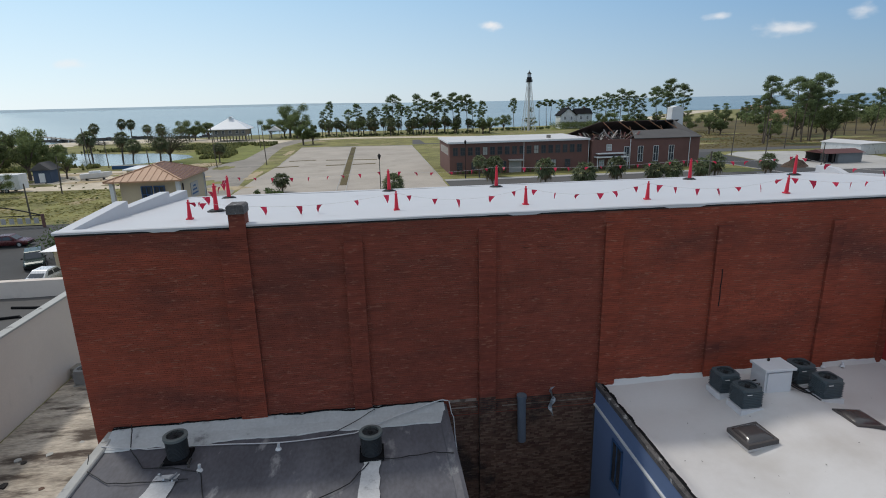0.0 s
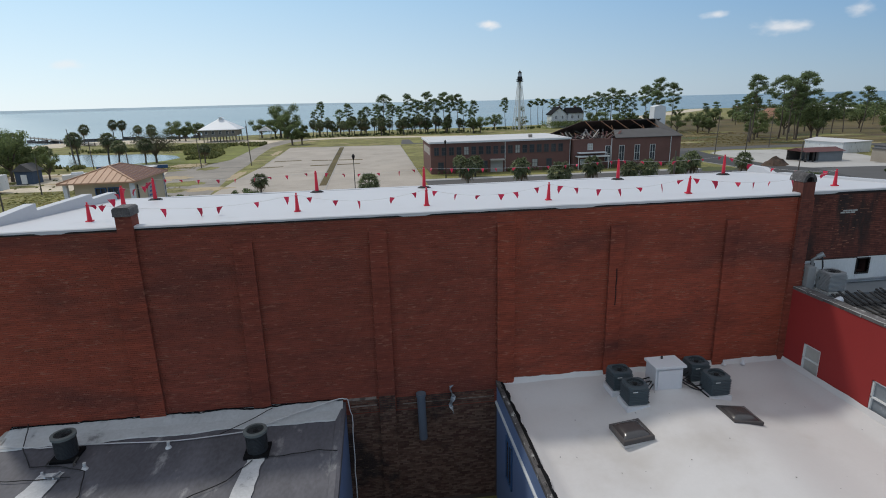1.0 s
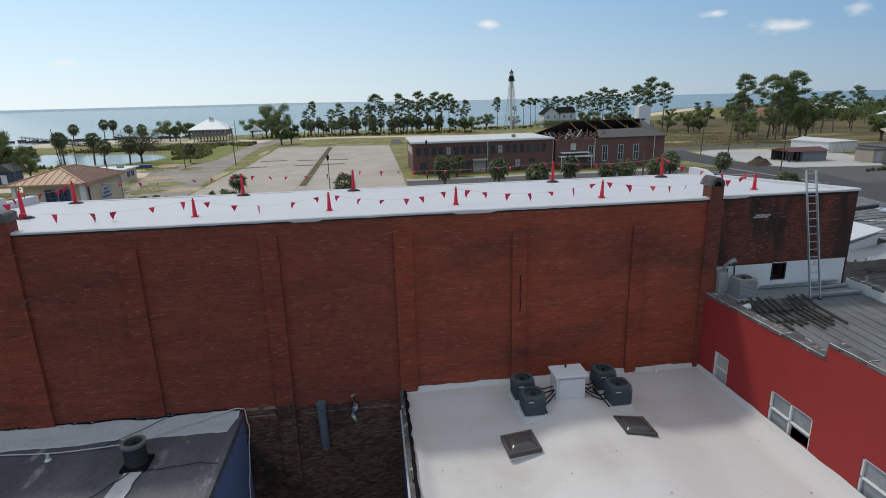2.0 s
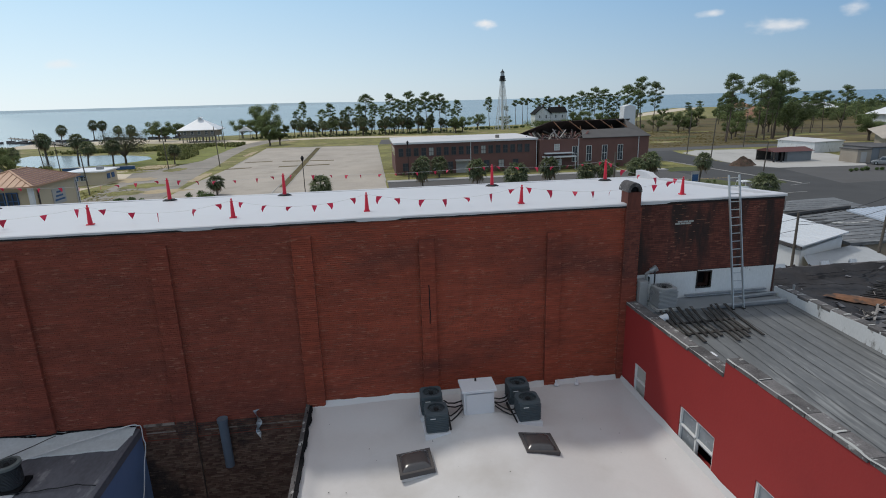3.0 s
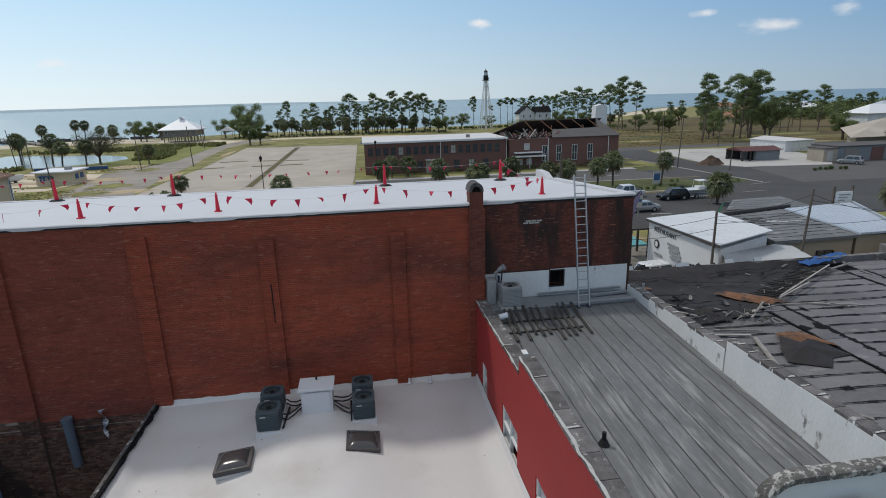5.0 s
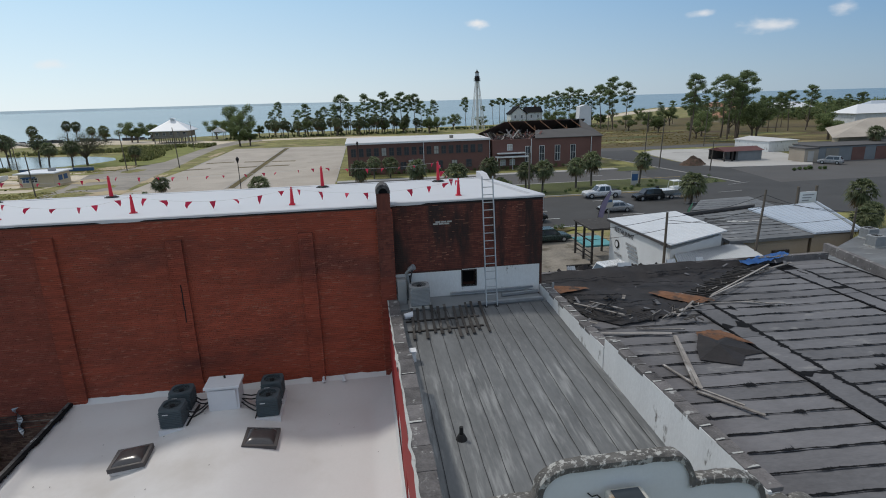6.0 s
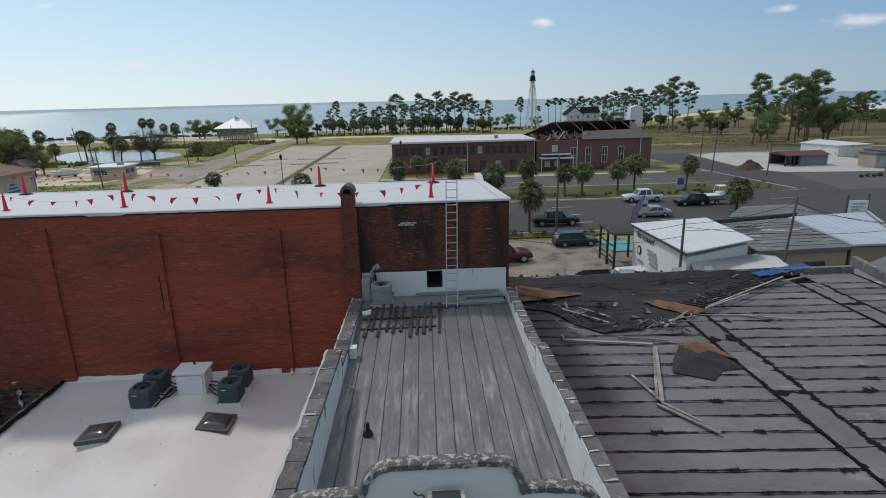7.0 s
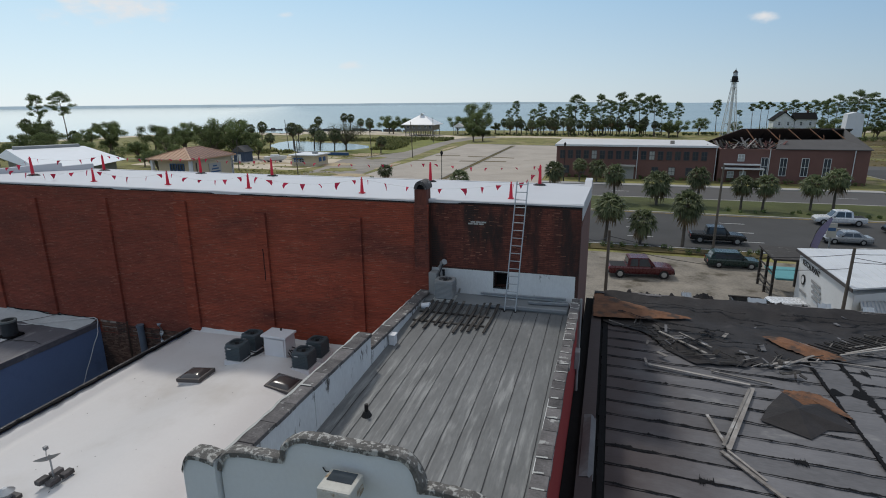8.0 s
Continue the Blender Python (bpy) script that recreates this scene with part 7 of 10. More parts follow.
# peeled gutter strip along the red wall
bm = B()
pr = None
for i in range(12):
    y = 11.6 + i * 0.32
    z = ZD + 0.16 + 0.28 * math.sin(i / 11 * math.pi)
    r_ = [bm.verts.new((27.0, y, z * 0.3 + (ZD + 0.12) * 0.7)), bm.verts.new((27.25, y + 0.05, z)), bm.verts.new((27.42, y, z - 0.12))]
    if pr:
        bm.faces.new((pr[0], r_[0], r_[1], pr[1])); bm.faces.new((pr[1], r_[1], r_[2], pr[2]))
    pr = r_
solo("peeled_flashing", bm, "tar_roof", "peeled curl of grey flashing by the red wall", "flashing", at=(27.2, 13, ZD))
ub = thing("meter_box", (26.75, 16.6, 5), "grey meter box and conduit on the red wall", "meter box")
bm = B(); box(bm, 26.5, 26.68, 16.4, 16.85, 6.2, 6.9, 0.02); part("case", bm, "ac_grey", ub)
bm = B(); tube(bm, (26.6, 17.0, 5.0), (26.6, 17.0, 8.8), 0.05, n=8); part("conduit", bm, "ac_grey", ub)

# ---------------------------------------------------------------- vacant lot and beige neighbour (west)
# rotten wood and black muck lying between the walls
beige = thing("beige_building", (-26, 20, 0), "flat-roofed neighbour with a long beige stucco party wall", "building")
bm = B(); box(bm, -19.7, -19.3, 4.5, 36.5, 0, 4.82); part("party_wall", bm, "beige", beige)
bm = B(); box(bm, -19.76, -19.24, 4.5, 36.55, 4.82, 4.92); part("wall_cap", bm, "pale_cement", beige)
bm = B(); box(bm, -40, -19.72, 36.0, 36.5, 0, 5.3); box(bm, -40, -39.6, 4.5, 36, 0, 4.6); part("wall", bm, "beige", beige)
bm = B()
g = [[bm.verts.new((-39.6 + 19.88 * i / 20, 4.5 + 31.6 * j / 30, 4.2 + 0.03 * noise.noise((i * 0.5, j * 0.5, 1)))) for j in range(31)] for i in range(21)]
for i in range(20):
    for j in range(30):
        bm.faces.new((g[i][j], g[i + 1][j], g[i + 1][j + 1], g[i][j + 1]))
part("roof", bm, "asphalt_pale", beige, "grey flat roof with tar smears", smooth=True)
bm = B()
wire(bm, [(-24.2, 33.6, 4.27), (-24.0, 32.6, 4.27), (-23.0, 32.7, 4.27), (-22.2, 32.0, 4.27), (-21.2, 32.2, 4.27), (-20.6, 31.6, 4.27), (-20.4, 32.6, 4.27)], 0.09, 6)
wire(bm, [(-22.6, 33.9, 4.27), (-21.4, 33.7, 4.27), (-20.2, 33.6, 4.27)], 0.08, 6)
part("tar_smear", bm, "tar", beige, "wandering black tar smears")
for k in range(70):
    x, y, s = R.uniform(-19, -10.7), R.uniform(8, 33), R.uniform(0.06, 0.24)
    bm = B()
    pts = [(x + s * R.uniform(0.5, 1) * math.cos(a), y + s * R.uniform(0.5, 1) * math.sin(a)) for a in [q * 1.05 for q in range(6)]]
    prism(bm, pts, 0.0, s * R.uniform(0.15, 0.5))
    solo("rubble_chunk", bm, R.choice(["rubble", "pale_cement", "brick_old", "char_board"]), "broken chunk of masonry in the vacant lot", "rubble", at=(x, y, 0), group="rubble")
condenser("ground_condenser", (-18.0, 31.6), 0.85, 0.85, 0.95, "ac_grey", "old grey condenser unit in the corner of the vacant lot", "", 0.05, 10, False)
bm = B(); box(bm, -19.1, -18.55, 32.2, 33.0, 0.0, 0.7, 0.04); solo("scrap_cabinet", bm, "weather_wood", "grey-green scrap cabinet beside the condenser", "cabinet", at=(-18.8, 32.6, 0))

# ---------------------------------------------------------------- buildings beyond the boulevard


def lattice(bm, xs, zs, y0, y1):
    """A window frame in one piece: bars along the even stretches of xs and zs, openings in the odd ones."""
    nodes_ = {}

    def vert(i, j, y):
        if (i, j, y) not in nodes_:
            nodes_[i, j, y] = bm.verts.new((xs[i], y, zs[j]))
        return nodes_[i, j, y]
    solid = lambda i, j: 0 <= i < len(xs) - 1 and 0 <= j < len(zs) - 1 and not (i % 2 and j % 2)
    for i in range(len(xs) - 1):
        for j in range(len(zs) - 1):
            if not solid(i, j):
                continue
            q = ((i, j), (i + 1, j), (i + 1, j + 1), (i, j + 1))
            bm.faces.new([vert(*p, y0) for p in q]); bm.faces.new([vert(*p, y1) for p in q[::-1]])
            for (p, r_), (di, dj) in zip(zip(q, q[1:] + q[:1]), ((0, -1), (1, 0), (0, 1), (-1, 0))):
                if not solid(i + di, j + dj):
                    bm.faces.new((vert(*p, y0), vert(*p, y1), vert(*r_, y1), vert(*r_, y0)))
    return bm


def windows_row(parent, xs, y, z0, z1, w, pane, deep=0.12, mull=True, trim="frame_white"):
    """Windows facing the camera's side (towards -y), each a part with a pane."""
    t_ = 0.07
    for i, x in enumerate(xs):
        cols = [x - w / 2, x - w / 2 + t_] + ([x - 0.025, x + 0.025] if mull else []) + [x + w / 2 - t_, x + w / 2]
        rows = [z0, z0 + t_] + ([(z0 + z1) / 2 - 0.03, (z0 + z1) / 2 + 0.03] if mull else []) + [z1 - t_, z1]
        wd = part("window", lattice(B(), cols, rows, y - deep, y + 0.02), trim, parent)
        bm = B(); box(bm, x - w / 2 + t_, x + w / 2 - t_, y - 0.045, y - 0.01, z0 + t_, z1 - t_)
        part("pane", bm, pane[i % len(pane)], wd)


bb = thing("brick_office", (31.6, 129, 0), "two-storey dark brick office with a flat pale roof", "building")
bm = B(); box(bm, 16.2, 48.0, 120, 138, 0, 6.8); part("wall", bm, "far_brick", bb)
bm = B(); box(bm, 15.9, 48.1, 119.6, 138.4, 6.8, 7.05); box(bm, 16.3, 47.7, 120, 138, 7.05, 7.09); part("roof", bm, "white_roof", bb, "pale flat roof")
bm = B(); box(bm, 15.88, 48.12, 119.52, 119.6, 6.7, 7.06); box(bm, 15.82, 15.9, 119.52, 138.4, 6.7, 7.06); part("fascia", bm, "flashing", bb)
windows_row(bb, [17.5 + 1.66 * k for k in range(18)], 120, 4.05, 5.85, 1.1, ["glass", "glass", "glass", "glass", "pale_pane", "glass", "glass"], trim="shingle")
windows_row(bb, [18.4 + 3.3 * k for k in range(4)] + [36.5, 39.8, 43.1], 120, 0.9, 2.6, 1.3, ["glass", "glass", "pale_pane"], trim="shingle")
bm = B(); box(bm, 29.6, 32.4, 119.9, 120.0, 0, 2.6); box(bm, 29.4, 32.6, 118.4, 120, 2.7, 2.95); part("entrance", bm, "slab", bb, "white entrance with a small canopy")
bm = B(); box(bm, 16.195, 16.2, 122, 136, 4.0, 5.7); part("side_window", bm, "glass", bb)
bm = B(); box(bm, 39.5, 40.3, 124, 124.7, 7.09, 7.75); part("roof_vent", bm, "weather_wood", bb)
for x in (32.9, 47.9):
    bm = B(); tube(bm, (x, 119.85, 0), (x, 119.85, 6.8), 0.07, n=8); part("downpipe", bm, "flashing", bb)

ch = thing("damaged_hall", (61, 128, 0), "brick hall with its shingle roof half torn off", "building")
for w4 in ((47.3, 72.9, 119, 119.4), (47.3, 72.9, 136.6, 137), (72.5, 72.9, 119.4, 136.6), (47.3, 47.7, 119.4, 136.6)):
    bm = B(); box(bm, *w4, 0, 6.6); part("wall", bm, "far_brick", ch)
bm = B(); box(bm, 47.7, 72.5, 119.4, 136.6, 5.0, 5.2); part("ceiling_joists", bm, "char_board", ch, "dark exposed loft floor")
RG = 128.0
bm = B()
for a, b_, c, d in (((57.0, 118.7, 6.62), (73.2, 118.7, 6.62), (70.0, 124.2, 8.2), (58.6, 123.8, 8.05)), ((66.5, RG + 9.2, 6.6), (73.2, RG + 9.2, 6.6), (72.5, RG, 10.1), (67, RG, 10.0)),
                    ((73.2, 118.7, 6.62), (73.2, 137.3, 6.6), (71.0, RG, 10.1), (70.0, 124.2, 8.2))):
    vs = [bm.verts.new(p) for p in (a, b_, c, d)]; ws = [bm.verts.new(Vector(p) + Vector((0, 0, 0.12))) for p in (a, b_, c, d)]
    bm.faces.new(vs[::-1]); bm.faces.new(ws)
    for i in range(4):
        bm.faces.new((vs[i], vs[(i + 1) % 4], ws[(i + 1) % 4], ws[i]))
part("roof", bm, "shingle", ch, "remaining grey shingle slopes, torn at the edge")
bm = B()
vs = [bm.verts.new(p) for p in ((52.6, RG + 0.6, 10.0), (71, RG + 0.2, 10.15), (73.2, 137.2, 6.6), (47.0, 137.2, 6.6))]
ws = [bm.verts.new(v.co + Vector((0, 0, 0.12))) for v in vs]
bm.faces.new(vs[::-1]); bm.faces.new(ws)
for i in range(4):
    bm.faces.new((vs[i], vs[(i + 1) % 4], ws[(i + 1) % 4], ws[i]))
part("rear_roof", bm, surface("stripped_roof_boards", (0.150, 0.105, 0.092), 0.9, 0.6, 0.4, 10, 0.2, stain=(0.07, 0.05, 0.045), stain_scale=0.5, stretch=(2, 0.3, 1)), ch, "dark underside of the rear slope")
for k in range(5):
    x = 53.5 + k * 3.9
    bm = B()
    bar(bm, (x + 1.3, 123.6, 8.0 if k else 7.2), (x - 0.2, RG, 10.1), 0.14, 0.16)
    if k % 2:
        bar(bm, (x + 1.2, RG - 5, 7.2), (x + 1.9, RG - 1.5, 9.0), 0.10, 0.10)
    part("rafter", bm, "bare_wood", ch, "bare broken rafter")
rw = random.Random(64)
for k in range(60):
    x, y = rw.uniform(47.5, 60), rw.uniform(119.8, 129)
    zc = 6.3 + 0.9 * max(0, noise.noise((x * 0.3, y * 0.3, 2)) + 0.4)
    bm = B(); a = rw.uniform(0, 3.14); bar(bm, (x, y, zc), (x + rw.uniform(0.8, 2.6) * math.cos(a), y + rw.uniform(0.6, 2) * math.sin(a), zc + rw.uniform(-0.3, 1.6)), rw.uniform(0.1, 0.5), 0.08)
    part("wreckage", bm, rw.choice(["char_board", "weather_wood", "red_tin", "bare_wood", "board", "red_tin"]), ch)
for k in range(46):
    x, y = R.uniform(48, 62), R.uniform(119.6, 126)
    a = R.uniform(0, 3.14)
    bm = B(); bar(bm, (x, y, 6.2 + R.uniform(0, 0.6)), (x + R.uniform(0.6, 2.2) * math.cos(a), y + R.uniform(0.6, 2) * math.sin(a), 6.4 + R.uniform(0, 1.3)), 0.18, 0.08)
    part("wreckage", bm, R.choice(["board", "char_board", "red_tin", "char_board"]), ch)
windows_row(ch, [55.4, 58.7, 62.4, 66.1], 119, 1.5, 5.0, 1.25, ["glass"], trim="frame_white")
windows_row(ch, [51.2], 119, 4.2, 5.6, 1.2, ["pale_pane"])
windows_row(ch, [49.6, 51.8], 119, 0.9, 2.2, 1.2, ["pale_pane"])
bm = B(); box(bm, 47.8, 55.2, 117.2, 119, 2.75, 3.0); box(bm, 48.2, 54.6, 117.6, 119, 3.55, 3.75); part("canopy", bm, "flashing", ch, "white entrance canopy")
for x in (48, 51.5, 55):
    bm = B(); tube(bm, (x, 117.4, 0), (x, 117.4, 2.75), 0.08, n=8); part("canopy_post", bm, "flashing", ch)
for x in (56.2, 70.4):
    bm = B(); tube(bm, (x, 118.85, 0), (x, 118.85, 6.6), 0.08, n=8); part("downpipe", bm, "flashing", ch)
bm = B(); upright(bm, [(72.0, 8.4), (75.2, 8.4), (75.1, 12.9), (73.7, 13.4), (72.2, 13.0)], 130.8, 133.2); st = part("stair_tower", bm, "flashing", ch, "boxy white roof turret")

ch.location.x += 1.1                               # butts against the office

# stilt house by the shore
sh = thing("stilt_house", (-66, 268, 0), "stilt house with a white pyramid roof by the bay", "house")
bm = B(); box(bm, -74, -57.2, 261, 275, 2.7, 5.6); part("wall", bm, "weather_wood", sh)
bm = B()
ap = [bm.verts.new((-67.0, 268, 10.0)), bm.verts.new((-64.4, 268, 10.0))]
ev = [bm.verts.new(p) for p in ((-75.6, 259.5, 5.5), (-55.6, 259.5, 5.5), (-55.6, 276.5, 5.5), (-75.6, 276.5, 5.5))]
lo = [bm.verts.new(v.co - Vector((0, 0, 0.25))) for v in ev]
for f in ((ev[0], ev[1], ap[1], ap[0]), (ev[1], ev[2], ap[1]), (ev[2], ev[3], ap[0], ap[1]), (ev[3], ev[0], ap[0])):
    bm.faces.new(f)
for i in range(4):
    bm.faces.new((lo[i], lo[(i + 1) % 4], ev[(i + 1) % 4], ev[i]))
bm.faces.new(lo[::-1])
part("roof", bm, "white_metal", sh, "white metal pyramid roof")
bm = B(); box(bm, -66.3, -64.9, 267.3, 268.7, 9.7, 10.5); upright(bm, [(-67.0, 10.5), (-64.2, 10.5), (-65.6, 10.95)], 266.6, 269.4); part("cupola", bm, "white_metal", sh)
for i in range(6):
    for j in range(3):
        bm = B(); box(bm, -73.8 + i * 3.25, -73.4 + i * 3.25, 261.3 + j * 6.6, 261.7 + j * 6.6, 0, 2.7); part("stilt", bm, "weather_wood", sh)
windows_row(sh, [-72, -68.5, -65, -61.5, -58.6], 261, 3.5, 5.0, 1.4, ["glass"])
bm = B(); box(bm, -74.6, -56.6, 259.6, 261, 2.5, 2.75); part("deck", bm, "weather_wood", sh)
sh.scale = (0.87, 0.87, 1.0)
sh.location.x += 0.8
shed = thing("picnic_shelter", (-46, 270, 0), "small white-roofed picnic shelter", "shelter")
bm = B(); upright(bm, [(-51, 5.0), (-41, 5.0), (-46, 7.4)], 266, 274); part("roof", bm, "white_metal", shed)
for x, y in ((-50, 266.6), (-42, 266.6), (-50, 273.4), (-42, 273.4)):
    bm = B(); box(bm, x - 0.15, x + 0.15, y - 0.15, y + 0.15, 0, 5.0); part("post", bm, "weather_wood", shed)
shed.scale = (0.6, 0.6, 0.8)

# keepers' houses and the iron lighthouse
for x, y in ((102.6, 292), (111.4, 292)):
    kh = thing("keeper_house", (x, y, 0), "white clapboard house with a dark gable roof", "house", "keepers' houses")
    bm = B(); upright(bm, [(x - 4.2, 0), (x + 4.2, 0), (x + 4.2, 7.0), (x, 10.2), (x - 4.2, 7.0)] if x < 108 else [(x - 4.3, 0), (x + 4.3, 0), (x + 4.3, 7.4), (x - 4.3, 7.4)], y - 4, y + 4); part("wall", bm, "white_paint", kh)
    bm = B()
    if x < 108:
        upright(bm, [(x - 4.7, 6.55), (x, 10.35), (x + 4.7, 6.55), (x + 4.7, 6.85), (x, 10.75), (x - 4.7, 6.85)], y - 4.5, y + 4.5)
    else:
        upright(bm, [(y - 4.5, 7.3), (y + 4.5, 7.3), (y, 10.2)], x - 4.6, x + 4.6, "x")
    part("roof", bm, "tar", kh, "black shingle roof")
    windows_row(kh, [x - 1.8, x + 1.8], y - 4, 4.6, 6.2, 0.9, ["glass"]); windows_row(kh, [x - 2.2, x, x + 2.2], y - 4, 1.2, 2.8, 0.9, ["glass"])
    bm = B(); box(bm, x - 4.6, x + 4.6, y - 6.5, y - 4, 3.1, 3.3); part("porch_roof", bm, "shingle", kh)
    for q in (-4.2, -1.4, 1.4, 4.2):
        bm = B(); box(bm, x + q - 0.1, x + q + 0.1, y - 6.4, y - 6.2, 0, 3.1); part("porch_post", bm, "white_paint", kh)
    bm = B(); box(bm, x + 1, x + 1.8, y, y + 0.8, 9, 11.2); part("chimney", bm, "far_brick", kh)
lh = thing("lighthouse", (77.5, 279, 0), "white skeletal iron lighthouse with a black lantern", "lighthouse")
bm = B(); tube(bm, (77.5, 279, 0), (77.5, 279, 23.2), 0.58, 0.58, 16); part("stair_cylinder", bm, "white_paint", lh)
ang = [math.pi / 4 + k * math.pi / 2 for k in range(4)]
LR = lambda z: 4.2 + (1.15 - 4.2) * z / 23.2
for a in ang:
    bm = B(); tube(bm, (77.5 + 4.2 * math.cos(a), 279 + 4.2 * math.sin(a), 0), (77.5 + 1.15 * math.cos(a), 279 + 1.15 * math.sin(a), 23.2), 0.15, 0.12, 8); part("leg", bm, "white_paint", lh)
for z in (5.5, 11, 16.5, 21):
    bm = B()
    for a, b_ in zip(ang, ang[1:] + ang[:1]):
        r_ = LR(z)
        bar(bm, (77.5 + r_ * math.cos(a), 279 + r_ * math.sin(a), z), (77.5 + r_ * math.cos(b_), 279 + r_ * math.sin(b_), z), 0.16, 0.16)
    part("ring_brace", bm, "white_paint", lh)
for z0, z1 in ((0.2, 5.5), (5.5, 11), (11, 16.5), (16.5, 21)):
    for a, b_ in zip(ang, ang[1:] + ang[:1]):
        for u, v in ((a, b_), (b_, a)):
            bm = B()
            tube(bm, (77.5 + LR(z0) * math.cos(u), 279 + LR(z0) * math.sin(u), z0), (77.5 + LR(z1) * math.cos(v), 279 + LR(z1) * math.sin(v), z1), 0.05, n=5, cap=False)
            part("cross_brace", bm, "white_paint", lh)
bm = B(); tube(bm, (77.5, 279, 23.2), (77.5, 279, 23.5), 1.75, 1.75, 16); part("gallery", bm, "black", lh)
bm = B()
for zz in (24.0, 24.5):
    wire(bm, [(77.5 + 1.65 * math.cos(k * math.tau / 16), 279 + 1.65 * math.sin(k * math.tau / 16), zz) for k in range(17)], 0.04)
for k in range(16):
    tube(bm, (77.5 + 1.65 * math.cos(k * math.tau / 16), 279 + 1.65 * math.sin(k * math.tau / 16), 23.5), (77.5 + 1.65 * math.cos(k * math.tau / 16), 279 + 1.65 * math.sin(k * math.tau / 16), 24.5), 0.03, n=4)
part("railing", bm, "black", lh)
bm = B(); tube(bm, (77.5, 279, 23.5), (77.5, 279, 25.6), 1.25, 1.25, 12); part("watch_room", bm, "black", lh)
# opaque bluish white: the bright sky behind the glass, put into the colour
bm = B(); tube(bm, (77.5, 279, 25.6), (77.5, 279, 27.2), 0.95, 0.95, 12); part("lantern", bm, "blue_white_metal", lh, "glazed lantern room")
bm = B(); tube(bm, (77.5, 279, 27.2), (77.5, 279, 28.3), 1.2, 0.15, 12); tube(bm, (77.5, 279, 28.3), (77.5, 279, 28.9), 0.15, 0.1, 8); part("dome", bm, "black", lh)
lh.scale.z = 1.022
lh.location.x += 1.0

# tan-roofed corner building near the brick building
pv = thing("tan_roof_pavilion", (-18.5, 50, 0), "cream building with a tan standing-seam hip roof", "building")
bm = B(); box(bm, -20.8, -16.1, 46.8, 53.4, 0, 10.2); part("wall", bm, "cream", pv)
EV = [(-21.7, 46.0), (-15.7, 46.0), (-15.7, 53.7), (-21.7, 53.7)]
EZ, RG_ = 10.22, 11.26
bm = B()
e_ = [bm.verts.new((x, y, EZ)) for x, y in EV]; l_ = [bm.verts.new((x, y, EZ - 0.12)) for x, y in EV]
r_ = [bm.verts.new((-18.7, 48.7, RG_)), bm.verts.new((-18.7, 51.2, RG_))]
for f in ((e_[0], e_[1], r_[0]), (e_[1], e_[2], r_[1], r_[0]), (e_[2], e_[3], r_[1]), (e_[3], e_[0], r_[0], r_[1])):
    bm.faces.new(f)
for i in range(4):
    bm.faces.new((l_[i], l_[(i + 1) % 4], e_[(i + 1) % 4], e_[i]))
bm.faces.new(l_[::-1])
part("roof", bm, "tan_metal", pv, "tan standing-seam hip roof")
bm = B()
up_ = Vector((0, 0, 0.012))
q4 = [Vector(v) + up_ for v in ((-15.71, 46.06, EZ), (-15.71, 53.64, EZ), (-18.68, 51.2, RG_), (-18.68, 48.7, RG_))]
face(bm, *q4)
part("side_slope", bm, "brown_metal", pv, "darker red-brown metal on the side slope")
for k in range(11):
    x = -21.5 + k * 0.56
    t_ = 1 - abs(x + 18.7) / 3.0
    bm = B(); bar(bm, (x, 46.02, EZ + 0.02), (x, 46.0 + 2.7 * t_, EZ + 0.02 + (RG_ - EZ) * t_), 0.04, 0.05); part("seam", bm, "tan_metal", pv)
for k in range(14):
    y = 46.25 + k * 0.56
    t_ = min(1, (y - 46.0) / 2.7, (53.7 - y) / 2.5)
    bm = B(); bar(bm, (-15.72, y, EZ + 0.02), (-15.7 - 3.0 * t_, y, EZ + 0.02 + (RG_ - EZ) * t_), 0.04, 0.05); part("seam", bm, "tan_metal", pv)
for a, b_ in (((-21.7, 46.0, EZ + 0.03), (-18.7, 48.7, RG_ + 0.03)), ((-15.7, 46.0, EZ + 0.03), (-18.7, 48.7, RG_ + 0.03)), ((-15.7, 53.7, EZ + 0.03), (-18.7, 51.2, RG_ + 0.03)), ((-18.7, 48.7, RG_ + 0.03), (-18.7, 51.2, RG_ + 0.03))):
    bm = B(); bar(bm, a, b_, 0.16, 0.05); part("ridge_cap", bm, "tan_metal", pv)
for x, y in EV[:3]:
    bm = B()
    box(bm, x + (0.3 if x < -18 else -0.6), x + (0.6 if x < -18 else -0.3), y + (0.3 if y < 50 else -0.6), y + (0.6 if y < 50 else -0.3), 0, 10.1)
    part("corner_column", bm, "flashing", pv)
windows_row(pv, [-18.75, -17.75], 46.8, 8.3, 9.7, 0.85, ["glass"], trim="blue_paint")
bm = B(); box(bm, -16.1, -16.04, 49.2, 51.2, 8.2, 9.5); mu = part("mural", bm, "slab", pv, "painted wall sign in blue and white")
for k in range(3):
    bm = B(); box(bm, -16.04, -16.03, 49.4 + 0.2 * k, 51.0 - 0.25 * k, 8.45 + 0.33 * k, 8.6 + 0.33 * k); part("sign_bar", bm, "blue_paint", mu)
bm = B(); tube(bm, (-16.05, 50.2, 7.2), (-16.0, 50.2, 7.2), 0.75, 0.75, 20); part("sign_oval", bm, "blue_paint", pv)
for y in (47.2, 53.2):
    bm = B(); tube(bm, (-16.02, y, 0), (-16.02, y, 9.8), 0.06, n=8); part("downpipe", bm, "skylight_frame", pv)
aw = thing("awning_hut", (-28.4, 55.4, 0), "small cream hut with a white pitched awning roof", "hut")
